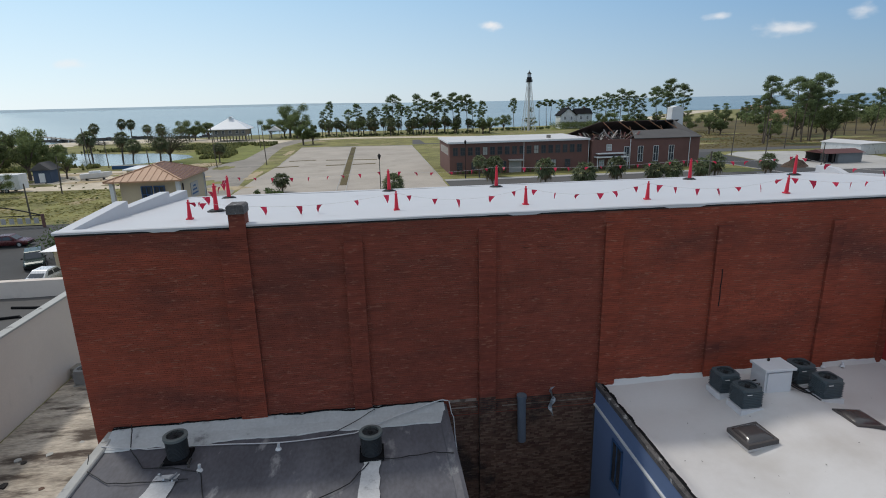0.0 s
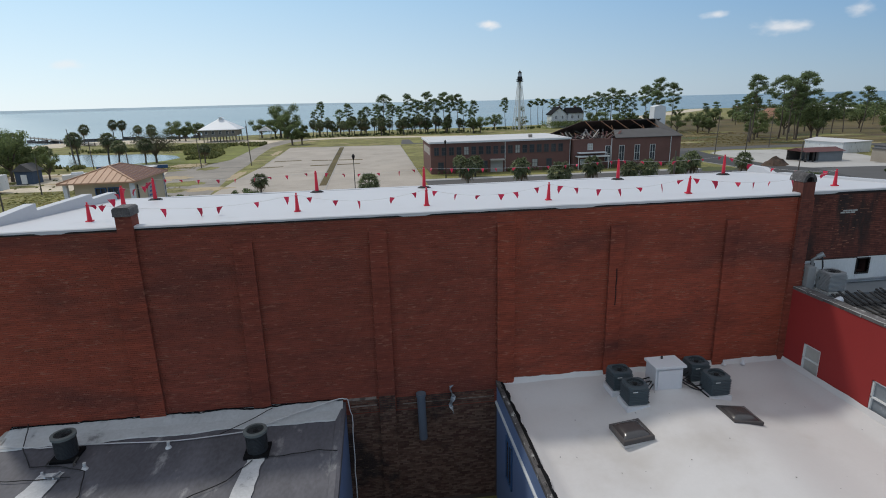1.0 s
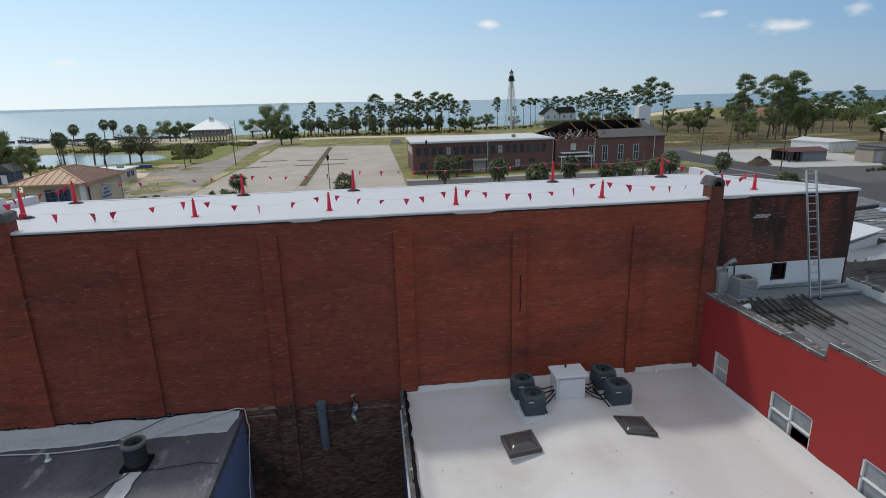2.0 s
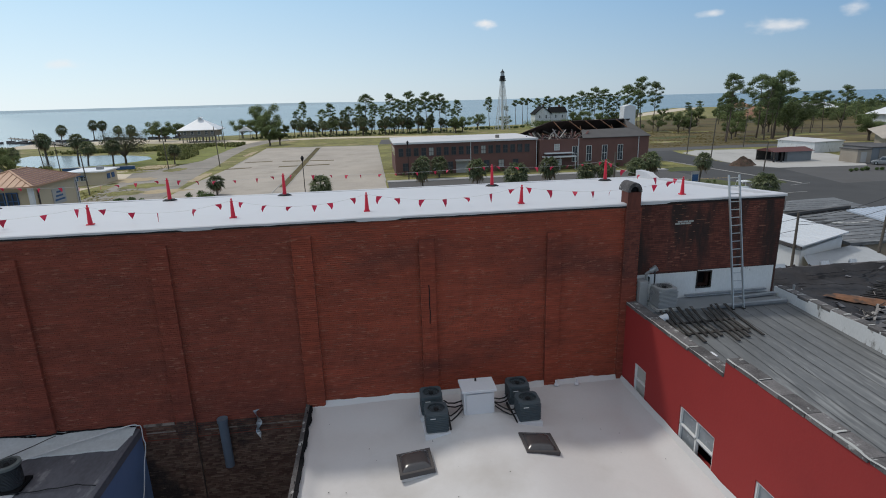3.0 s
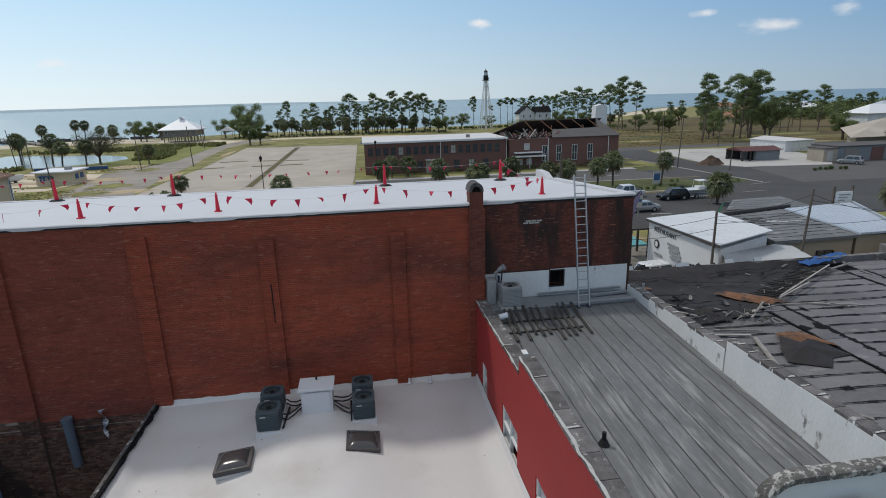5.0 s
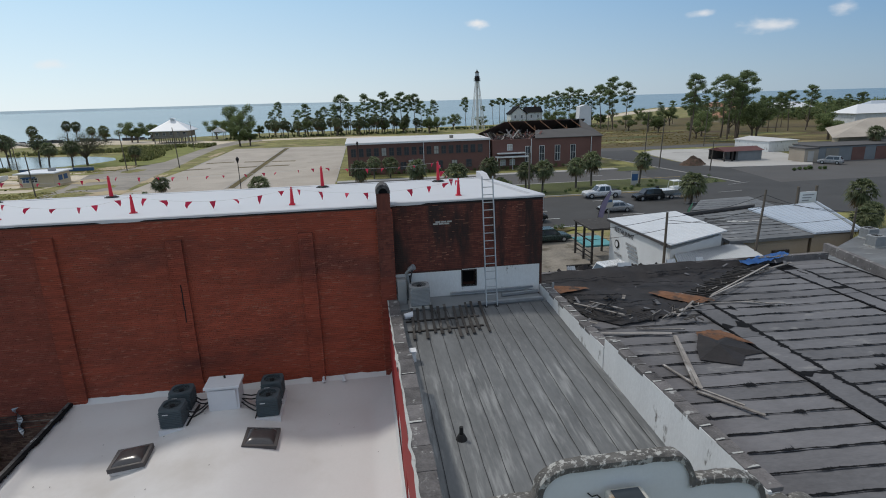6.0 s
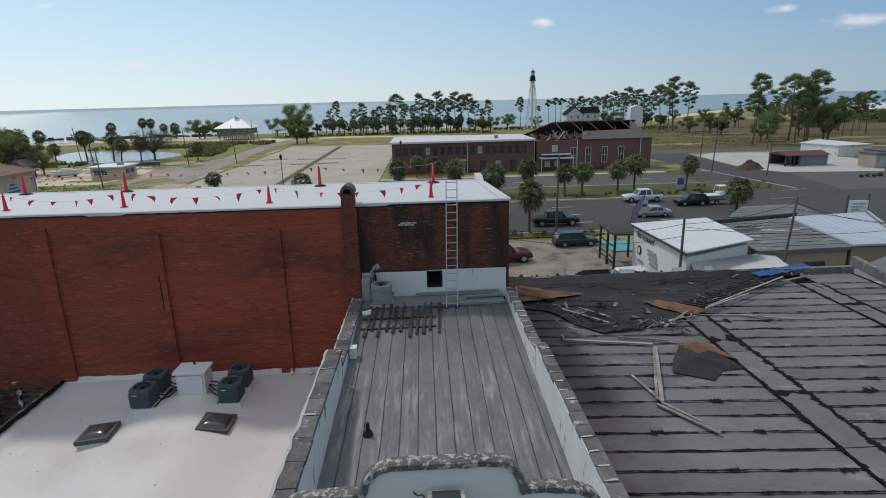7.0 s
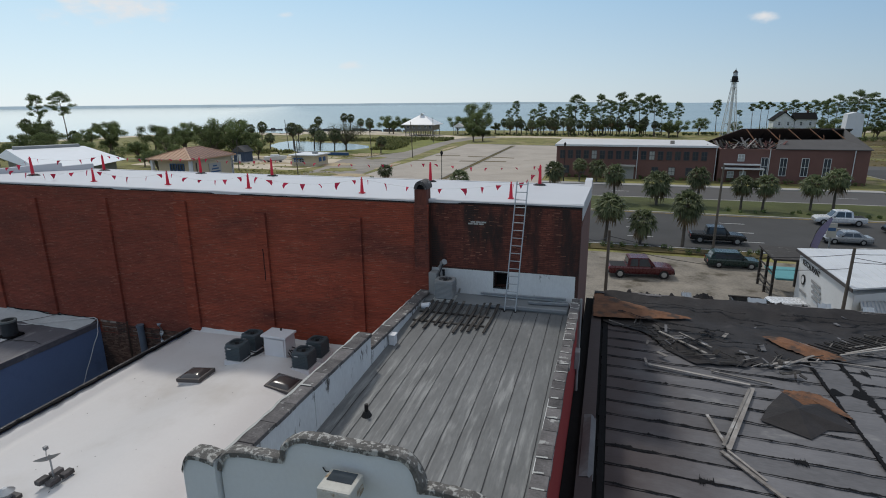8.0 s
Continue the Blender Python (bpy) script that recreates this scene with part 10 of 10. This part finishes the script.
def pine(seed, bare, spread, pads, thick, label="tall slash pine with a broken flat-topped crown"):
    """A slash pine, twenty metres high: a long bare trunk, crooked limbs and flat-bottomed pads of needles at their ends."""
    rnd = random.Random(seed)
    h = 20.0
    t_ = thing("slash_pine", (0, 0, 0), label, "pine tree", "slash pines")
    bm = B()
    lx, ly = rnd.uniform(-0.05, 0.05) * h, rnd.uniform(-0.03, 0.03) * h
    ax = lambda q: Vector((lx * q * q + 0.25 * math.sin(q * 5 + seed), ly * q + 0.2 * math.sin(q * 4), h * q))
    for k in range(10):
        tube(bm, ax(k / 10), ax((k + 1) / 10), 0.27 * (1 - 0.085 * k), 0.27 * (1 - 0.085 * (k + 1)), 8, k in (0, 9))
    part("trunk", bm, "trunk", t_)
    bm = B()
    blobs = []
    for k in range(pads):
        u = (k + 0.5) / pads
        q = bare + (0.965 - bare) * u ** 0.8
        az = k * 2.4 + rnd.uniform(-0.6, 0.6)
        L_ = spread * (0.45 + 0.62 * math.sin(math.pi * min(1.0, 0.18 + 0.78 * u))) * rnd.uniform(0.55, 1.1)
        p = ax(q)
        e = p + Vector((math.cos(az) * L_, math.sin(az) * L_, L_ * rnd.uniform(0.05, 0.5)))
        mdl = p.lerp(e, 0.5) + Vector((rnd.uniform(-0.3, 0.3), rnd.uniform(-0.3, 0.3), -0.10 * L_))
        tube(bm, p, mdl, 0.10, 0.07, 5, False); tube(bm, mdl, e, 0.07, 0.025, 5, False)
        r_ = rnd.uniform(0.75, 1.35) * thick
        blobs.append((e.x, e.y, e.z + 0.15, r_))
        blobs.append((e.x + rnd.uniform(-1, 1) * r_, e.y + rnd.uniform(-1, 1) * r_, e.z + rnd.uniform(-0.2, 0.5), r_ * 0.7))
        if rnd.random() < 0.5:
            blobs.append((mdl.x, mdl.y, mdl.z + 0.4, r_ * 0.55))
    for k in range(5):
        q = bare * rnd.uniform(0.55, 1.0)
        az, L_ = rnd.uniform(0, 6.28), rnd.uniform(0.5, 1.6)
        p = ax(q)
        tube(bm, p, p + Vector((math.cos(az) * L_, math.sin(az) * L_, rnd.uniform(-0.3, 0.4))), 0.05, 0.02, 5, False)
    tp_ = ax(1)
    blobs += [(tp_.x, tp_.y, tp_.z - 0.5, 1.15 * thick), (tp_.x + 0.9 * thick, tp_.y, tp_.z - 0.9, 0.9 * thick), (tp_.x - 0.8 * thick, tp_.y + 0.4, tp_.z - 1.1, 0.9 * thick)]
    tagged(part("branchwork", bm, "trunk", t_), kind="stuff")
    vs, fs = leaf_cloud(blobs, 11000, 0.26, rnd, 0.78, 0.0, 0.75)
    leaves("crown", vs, fs, "pine_leaf", t_)
    return t_


def broadleaf(seed, h, spread, label, name="live_oak", n_=8500, size=0.25, thin=False, leaf="oak_leaf", limbs=9):
    rnd = random.Random(seed)
    t_ = thing(name, (0, 0, 0), label, "tree", name.replace("_", " ") + "s")
    bm = B()
    tube(bm, (0, 0, 0), (0.1, 0, h * 0.33), 0.32, 0.22, 9)
    blobs = []
    for k in range(limbs):
        az = k * 2.4 + rnd.uniform(-0.4, 0.4)
        L_ = spread * rnd.uniform(0.55, 1.0)
        e = Vector((math.cos(az) * L_, math.sin(az) * L_, h * rnd.uniform(0.45, 0.95)))
        p = Vector((0.1, 0, h * rnd.uniform(0.2, 0.33)))
        m_ = p.lerp(e, 0.5) + Vector((0, 0, 0.1 * h))
        tube(bm, p, m_, 0.15, 0.09, 6, False); tube(bm, m_, e, 0.09, 0.03, 6, False)
        blobs.append((e.x, e.y, e.z, spread * rnd.uniform(0.26, 0.42)))
        blobs.append((m_.x, m_.y, m_.z + rnd.uniform(0, 0.5), spread * rnd.uniform(0.2, 0.36)))
        if thin and rnd.random() < 0.5:
            blobs.pop()
    blobs.append((0, 0, h * 0.92, spread * 0.4))
    tagged(part("branchwork", bm, "trunk", t_), kind="stuff")
    vs, fs = leaf_cloud(blobs, n_, size, rnd, 0.8)
    leaves("crown", vs, fs, leaf, t_)
    return t_


def scatter(protos, spots):
    used = set()
    for k, x, y, s in spots:
        m_ = pose(x, y, 0, 0, 0, R.uniform(0, 360)) @ Matrix.Diagonal((s * R.uniform(0.9, 1.1), s * R.uniform(0.9, 1.1), s, 1))
        if k not in used:
            protos[k].matrix_basis = m_; used.add(k)
        else:
            o = copy_thing(protos[k], Matrix.Identity(4)); o.matrix_basis = m_


PINES = [pine(21, 0.50, 2.7, 19, 1.15), pine(22, 0.42, 3.0, 22, 1.15), pine(23, 0.52, 3.0, 18, 1.3), pine(24, 0.32, 2.6, 19, 1.1, "slender slash pine with a ragged crown"), pine(25, 0.72, 2.3, 7, 1.05, "thin wind-torn slash pine with a small crown")]
TALL = ((10, 284, 19.6), (14, 290, 14.8), (22, 280, 19.5), (26, 286, 16.7), (30, 276, 20.2), (36, 284, 17.0), (40, 278, 19.8), (43, 282, 18.4), (46, 274, 18.8), (50, 280, 15.3), (-22, 300, 16.8), (-8, 294, 15.5), (-13, 300, 12.6), (1, 292, 13.8), (-2, 288, 12.0), (6, 288, 14.0),
        (18, 296, 13.6), (53, 278, 11.4), (59, 300, 15.5), (33, 290, 15.0))
SHORE = ((77, 303, 16.5), (96, 318, 14.5), (99, 314, 15.7), (103, 318, 15.3), (109, 320, 15.1), (112, 310, 16.2), (117, 312, 15.2), (122, 316, 16.0), (124, 310, 15.6), (123, 298, 16.4), (121.5, 284, 18.2), (129, 290, 17.3), (126, 276, 19.9), (132, 280, 18.8), (137, 284, 16.4), (140, 280, 17.2), (88, 308, 11.5))
MEADOW = ((130, 246, 20.3), (133, 240, 23.4), (142, 245, 21.2), (129, 236, 17.9), (126, 167, 21.5), (127.5, 170, 15.7), (143, 176, 21.4), (145, 170, 22.3), (145.5, 172, 15.2), (140, 168, 19.7), (148, 174, 18.0), (172, 190, 13.4), (174, 188, 14.7), (182, 192, 15.4), (190, 192, 17.2), (232, 230, 12.1), (248, 240, 10.8),
          (-209, 180, 21.2), (-198, 182, 22.3), (197, 214, 12.0), (206, 238, 12.5), (215, 250, 11.0), (262, 250, 12.5), (280, 262, 13), (300, 280, 13))
spots = []
for kinds, row in (((0, 1, 2, 0), TALL), ((4, 4, 0), SHORE[:9] + SHORE[-1:]), ((1, 2, 3), SHORE[9:16]), ((2, 1, 0), MEADOW)):
    for x, y, h in row:
        k = R.choice(kinds)
        spots.append((k, x, y, h / 20.6))
for k in range(12):
    spots.append((R.choice([1, 3, 3]), -26 + 6.3 * k + R.uniform(-1.6, 1.6), 282 + R.uniform(0, 20), R.uniform(0.38, 0.6)))
for k in range(14):
    spots.append((R.choice([1, 3, 3]), 165 + 9 * k + R.uniform(-4, 4), 256 + 5 * k + R.uniform(-14, 14), R.uniform(0.45, 0.7)))
scatter(PINES, spots)
OAKS = [broadleaf(31, 8.5, 4.2, "dark green live oak with an uneven crown"), broadleaf(32, 7.0, 4.6, "dark green live oak with an uneven crown", thin=True), broadleaf(33, 6.0, 3.0, "small dense evergreen tree"),
        broadleaf(34, 8.0, 6.2, "storm-stripped oak with a thin grey-green crown", n_=6500, size=0.24, leaf="grey_leaf", limbs=17)]
spots = [(3, -60, 171.5, 1.12)]
for k in range(11):
    spots.append((R.randrange(3), -30 + k * 7.8 + R.uniform(-1.5, 1.5), 274 + 8 * noise.noise((k * 0.3, 0, 5)) + R.uniform(0, 14), R.uniform(0.6, 1.05)))
GROVES = (
    # round the stilt house and at the end of the lane
    ((-40, 276, 1.75), (-36, 270, 1.5), (-28, 226, 1.25), (-24.5, 228, 1.05), (-84, 276, 1.1), (-88, 280, 1.25), (-80, 284, 1.3), (-50, 282, 1.2), (-44, 284, 1.1), (-104, 291, 0.9)),
    # west of the park, behind the pavilion
    ((-80, 138, 1.35), (-84, 133, 1.2), (-77.5, 141, 1.3), (-88, 139, 1.4), (-92, 146, 1.3), (-72.2, 138.5, 0.7), (-100, 172, 1.0), (-108, 162, 1.1), (-116, 158, 1.2), (-122, 166, 1.1), (-130, 160, 1.2), (-96, 150, 0.9), (-140, 150, 1.0), (-150, 160, 1.1), (-165, 172, 1.1), (-128, 128, 0.9), (-118, 120, 0.8), (-108, 130, 0.9), (-98, 112, 0.7), (-90, 126, 0.8), (-104, 138, 0.9), (-112, 146, 1.0), (-180, 178, 0.9), (-70, 78, 0.6), (-84, 112, 0.6), (-92, 116, 0.7), (-76, 104, 0.6), (-70, 110, 0.6), (-36, 86, 0.45), (-150, 134, 1.0), (-160, 142, 1.1), (-172, 150, 1.2), (-140, 120, 0.9), (-186, 160, 1.1), (-196, 168, 0.9), (-134, 108, 0.8), (-118, 100, 0.8), (-206, 176, 0.8), (-155, 118, 0.8)),
    # the meadow and the far shore to the east
    ((112, 268, 0.9), (118, 272, 1.1), (124, 262, 1.2), (132, 268, 1.2), (138, 264, 1.0), (137, 215, 0.95), (140, 212, 0.85), (133, 224, 0.9), (146, 226, 0.8), (56, 268, 1.0), (52, 264, 1.1), (67, 286, 0.9), (164, 153, 1.35), (149, 166, 1.35), (152, 172, 1.2), (134, 176, 0.8), (141, 184, 1.0), (156, 190, 1.1), (166, 200, 1.1), (176, 204, 1.0)),
    ((190, 216, 1.1), (206, 210, 0.9), (218, 204, 0.9), (240, 205, 1.0), (255, 225, 1.1), (270, 240, 1.2), (285, 245, 1.2), (300, 262, 1.2), (320, 275, 1.3), (165, 310, 0.8), (182, 310, 0.8), (210, 300, 1.0), (222, 312, 1.0), (250, 320, 1.1), (178, 240, 1.0), (168, 252, 1.0), (83, 292, 0.7), (152, 300, 0.8)))
for grove in GROVES:
    for x, y, s in grove:
        spots.append((R.randrange(3), x, y, s))
scatter(OAKS, spots)

# shrubs and hedges along the verges, and reeds round the pond
def shrubs(name, label, boxes, per, size, material="hedge_leaf"):
    rnd = random.Random(len(name))
    vs, fs = [], []
    for x0, x1, y0, y1, h in boxes:
        n_ = max(2, int((x1 - x0) * (y1 - y0) * 0.42 if material == "reed_leaf" else (x1 - x0) * 0.8))
        bl = [(x0 + (x1 - x0) * (k + 0.5) / n_ + rnd.uniform(-0.4, 0.4), rnd.uniform(y0, y1), h * rnd.uniform(0.35, 0.6), h * rnd.uniform(0.4, 0.65)) for k in range(n_)]
        v2, f2 = leaf_cloud(bl, int(per * n_), size, rnd, 0.8)
        o = len(vs)
        vs += [(v.x, v.y, max(0.02, v.z)) for v in v2]; fs += [tuple(i + o for i in f) for f in f2]
    ob = raw(name, vs, fs, material, None, label, "stuff")
    ob["category"] = "shrubs"
    return ob


shrubs("verge_shrubs", "low green shrubs on the boulevard verge", [(24, 44, 58.5, 60.4, 0.9), (-9, 24, 58.5, 60.4, 0.8)], 110, 0.16)
shrubs("median_shrubs", "low clipped shrubs on the grass median", [(44, 50, 84, 86, 0.8), (52, 66, 84, 86, 0.7), (66, 73, 86, 92, 0.7), (79.6, 83.8, 87.5, 92.5, 1.0)], 110, 0.16)
shrubs("hall_hedge", "dark hedge along the brick hall", [(48, 74, 117.4, 118.6, 1.2), (17, 29, 118.6, 119.6, 0.9), (33, 46, 118.6, 119.6, 0.9)], 90, 0.2)


def tufts(name, label, boxes, per, h, w_, material, category):
    """Rough clumps of standing blades, thick in some places and thin in others."""
    rnd = random.Random(len(name) + 3)
    vs, fs = [], []
    for x0, x1, y0, y1 in boxes:
        for k in range(int((x1 - x0) * (y1 - y0) * per)):
            x, y = rnd.uniform(x0, x1), rnd.uniform(y0, y1)
            if noise.noise((x * 0.13, y * 0.13, 7)) < rnd.uniform(-0.45, 0.25):
                continue
            for q in range(3):
                a, l_ = rnd.uniform(0, 3.14), rnd.uniform(0.5, 1.2)
                dx, dy = math.cos(a) * w_ * l_ * 0.5, math.sin(a) * w_ * l_ * 0.5
                sx_, sy_, hh = rnd.uniform(-0.4, 0.4) * h, rnd.uniform(-0.4, 0.4) * h, h * rnd.uniform(0.5, 1.25)
                i0 = len(vs)
                vs += [(x - dx, y - dy, 0.02), (x + dx, y + dy, 0.02), (x + dx * 0.7 + sx_, y + dy * 0.7 + sy_, hh), (x - dx * 0.6 + sx_, y - dy * 0.6 + sy_, hh * 0.8)]
                fs.append((i0, i0 + 1, i0 + 2, i0 + 3))
    ob = raw(name, vs, fs, material, None, label, "stuff")
    ob["category"] = category
    return ob


tufts("pond_reeds", "tall green reeds round the pond", [(-100, -76, 157, 165), (-60, -49, 195, 206), (-54, -46, 178, 195), (-108, -60, 218, 228), (-74, -40, 226, 241), (-64, -52, 206, 222)], 2.2, 1.05, 0.8, "reed_leaf", "reeds")
tufts("rough_grass", "rough yellow-green grass clumps on the park lawn", [(-80, -36, 84, 117), (-36, -24, 66, 96), (-64, -42, 150, 166)], 2.6, 0.10, 0.6, "lawn_blade", "grass")
tufts("yard_weeds", "scattered weeds in the sandy yard and lawn", [(-96, -52, 117, 150), (-80, -40, 84, 117)], 0.10, 0.25, 0.6, "reed_leaf", "weeds")
tufts("meadow_tufts", "dry straw-coloured grass tufts in the meadow", [(84, 150, 158, 236)], 0.7, 0.12, 0.8, "straw", "grass")
shrubs("lot_shrubs", "palmetto clumps at the car park edge", [(-22, -17, 98, 103, 1.6), (-34, -28, 96, 102, 1.2), (104, 112, 95.5, 97, 0.8)], 200, 0.3)
shrubs("far_woods", "far band of green coastal woods", [(200, 420, 262, 300, 7), (300, 600, 330, 400, 8), (240, 420, 200, 240, 6)], 90, 1.1, "oak_leaf")
shrubs("wood_undergrowth", "dark undergrowth below the coastal trees", [(-44, 56, 266, 280, 1.3), (104, 142, 248, 256, 2.2), (-130, -86, 140, 160, 2.6), (-180, -130, 140, 165, 3)], 120, 0.4, "oak_leaf")
shrubs("keeper_bushes", "tangled bushes before the keepers' houses", [(92, 126, 280, 284, 4.6), (60, 92, 284, 288, 1.6)], 220, 0.4, "oak_leaf")
shrubs("kerb_bushes", "rounded bushes beside the pavilion", [(-32, -26, 62, 65, 3.4), (-36.5, -32, 62, 65, 4.2)], 420, 0.25)

# ---------------------------------------------------------------- brickwork, brick by brick
BL, BH, BD = 0.222, 0.0762, 0.02


def courses(x0, x1, z0, z1, seed):
    """The bricks of one stretch of wall as (x, z, length), in running bond with a header course every sixth."""
    rnd = random.Random(seed)
    row = 0
    z = z0
    while z + BH <= z1 + 1e-6:
        L_ = BL / 2 if row % 6 == 5 else BL
        x = x0 - (L_ / 2 if row % 2 else 0)
        while x < x1 - 0.02:
            a, b_ = max(x, x0), min(x + L_, x1)
            if b_ - a > 0.05:
                yield a, z, b_ - a, rnd
            x += L_
        row += 1
        z += BH


def brick_mesh(stretches, skip=None):
    vs, fs = [], []
    for x0, x1, z0, z1, y, seed in stretches:
        for x, z, L_, rnd in courses(x0, x1, z0, z1, seed):
            if skip and skip(x, z):
                continue
            p = y - rnd.uniform(0.0, 0.006)
            g_ = 0.0016
            a, b_, c, d = x + g_, x + L_ - g_, z + 0.006, z + BH - 0.006
            i0 = len(vs)
            q = 0.004
            vs += [(a, y + BD, c), (b_, y + BD, c), (b_, y + BD, d), (a, y + BD, d), (a + 0.001, p, c + q), (b_ - 0.001, p, c + q), (b_ - 0.001, p, d - q), (a + 0.001, p, d - q)]
            fs += [(i0 + 4, i0 + 5, i0 + 6, i0 + 7), (i0, i0 + 1, i0 + 5, i0 + 4), (i0 + 1, i0 + 2, i0 + 6, i0 + 5), (i0 + 2, i0 + 3, i0 + 7, i0 + 6), (i0 + 3, i0, i0 + 4, i0 + 7)]
    return vs, fs


bays = []
prev_x = X0
for i, (a, b_, t_) in enumerate(PIL):
    bays.append((prev_x, a, 4.4, 12.04, WY, 100 + i))
    if t_ < 11.9:
        bays.append((a, b_, t_ + 0.01, 12.04, WY, 120 + i))
    prev_x = b_
NEAR = lambda x, z: 12.9 < x < 16.9 and 7.60 <= z < 8.72
DULL = lambda b_: -4.5 < b_[0] and b_[1] < 8.2
vs, fs = brick_mesh([b_ for b_ in bays if not DULL(b_)], NEAR)
raw("brickwork", vs, fs, "brick", brick_house, "weathered red brick courses", "stuff")
vs, fs = brick_mesh([b_ for b_ in bays if DULL(b_)])
raw("faded_brickwork", vs, fs, "brick_dull", brick_house, "faded dull red brick courses", "stuff")
for nm, mt, sel in (("pilaster_brickwork", "brick", (0, 3, 4, 5)), ("faded_pilaster_brickwork", "brick_dull", (1, 2))):
    vs, fs = brick_mesh([(PIL[i][0], PIL[i][1], 4.4, PIL[i][2], WY - 0.122, 140 + i) for i in sel])
    raw(nm, vs, fs, mt, brick_house, "weathered red brick courses on the pilasters", "stuff")
vs, fs = brick_mesh([(20.46, X1, 9.40, 12.04, WE, 160), (19.86, 20.46, 9.4, 12.0, WY - 0.122, 161)])
v2, f2 = brick_mesh([(19.86, 20.46, 4.4, 9.39, WY - 0.122, 162)])
raw("faded_pilaster_brickwork", v2, f2, "brick_dull", brick_house, "weathered red brick courses on the pilasters", "stuff")
raw("sooty_brickwork", vs, fs, "brick_dark", brick_house, "soot-blackened brick courses", "stuff")
vs, fs = brick_mesh([(1.5, 3.4, 0.2, 4.42, WY - 0.004, 170), (4.02, 7.95, 0.2, 4.42, WY - 0.004, 171), (2.3, 3.38, 4.45, 5.05, WY - 0.014, 172), (4.05, 7.9, 4.45, 5.0, WY - 0.014, 173), (3.4, 4.02, 0.2, 5.2, WY - 0.135, 174)])
raw("old_brickwork", vs, fs, "brick_old", brick_house, "older bare brick courses in the alley", "stuff")
# pale specks of bare mortar and chipped bricks, in loose clusters
bm = B()
rs = random.Random(19)
for k in range(190):
    cx, cz, sx_ = rs.uniform(-9, 19.5), 5.4 + 6.5 * rs.random() ** 0.7, rs.uniform(0.3, 1.6)
    for q in range(rs.randrange(4, 11)):
        x, z = cx + rs.gauss(0, sx_), 4.4 + BH * round((cz + rs.gauss(0, 0.35) - 4.4) / BH)
        if any(a - 0.4 < x < b_ + 0.05 for a, b_, t_ in PIL) or not (-9.8 < x < 19.7) or not (5.3 < z < 11.85):
            continue
        w_ = rs.choice([0.04, 0.06, 0.1, 0.2, 0.34]) * rs.uniform(0.7, 1.2)
        box(bm, x, x + w_, WY - 0.0085, WY + 0.012, z - rs.uniform(0.003, 0.009), z + rs.uniform(0.004, 0.015))
tagged(part("mortar_speck", bm, "mortar_speck", brick_house, "pale specks of bare mortar"), kind="stuff")
bm = B()
for cx, cz, sx_, sz_, n_ in ((22.0, 11.55, 0.25, 0.25, 16), (22.2, 10.3, 0.3, 0.8, 30), (23.9, 10.6, 0.3, 0.6, 18), (25.2, 10.6, 0.35, 0.7, 22), (25.0, 11.75, 0.5, 0.1, 12), (23.2, 11.3, 0.3, 0.3, 14), (21.0, 11.7, 0.3, 0.15, 10)):
    for q in range(n_):
        x, z = cx + rs.gauss(0, sx_), 9.40 + BH * round((cz + rs.gauss(0, sz_) - 9.40) / BH)
        if 20.6 < x < 26.2 and 9.5 < z < 12.0:
            w_ = rs.choice([0.05, 0.08, 0.12, 0.2])
            box(bm, x, x + w_, WE - 0.0085, WE + 0.012, z - rs.uniform(0.004, 0.012), z + rs.uniform(0.006, 0.02))
tagged(part("mortar_speck", bm, "mortar_speck", brick_house, "pale specks of bare mortar in the soot"), kind="stuff")
for k in range(6):
    bm = B(); box(bm, 22.02 + 0.22 * (k % 3) + 0.1 * (k // 3), 22.21 + 0.22 * (k % 3) + 0.1 * (k // 3), WE - 0.010, WE + 0.012, 11.232 + BH * (k // 3), 11.292 + BH * (k // 3))
    part("pale_brick", bm, "pale_cement", brick_house)
bm = B()
ribbon_z = [9.66, 9.3, 8.95, 8.6, 8.18]
for k, (za, zb) in enumerate(zip(ribbon_z, ribbon_z[1:])):
    bar(bm, (12.62 + 0.02 * (k % 2), WY - 0.126, za), (12.64 - 0.02 * (k % 2), WY - 0.126, zb), 0.035, 0.02, (0, 1, 0))
part("crack", bm, "void", brick_house, "dark open crack in the pilaster")
# the stretch of the middle bay that is passed nearest, each brick an object
lib = {}
for x, z, L_, rnd in courses(12.87, 16.95, 4.4, 12.04, 105):
    if not NEAR(x, z):
        continue
    key = (round(L_, 3), rnd.randrange(3))
    if key not in lib:
        me = bpy.data.meshes.new("brick")
        g_, q, p = 0.0045, 0.004, -0.002 * key[1]
        h_ = BH
        v2 = [(g_, BD, g_), (L_ - g_, BD, g_), (L_ - g_, BD, h_ - g_), (g_, BD, h_ - g_), (g_ + q, p, g_ + q), (L_ - g_ - q, p, g_ + q), (L_ - g_ - q, p, h_ - g_ - q), (g_ + q, p, h_ - g_ - q)]
        me.from_pydata(v2, [], [(4, 5, 6, 7), (0, 1, 5, 4), (1, 2, 6, 5), (2, 3, 7, 6), (3, 0, 4, 7)])
        me.materials.append(M["brick_piece"])
        lib[key] = me
    ob = new("brick", lib[key])
    ob.parent = brick_house
    ob.location = Vector((x, WY, z)) - ORG[brick_house.name]
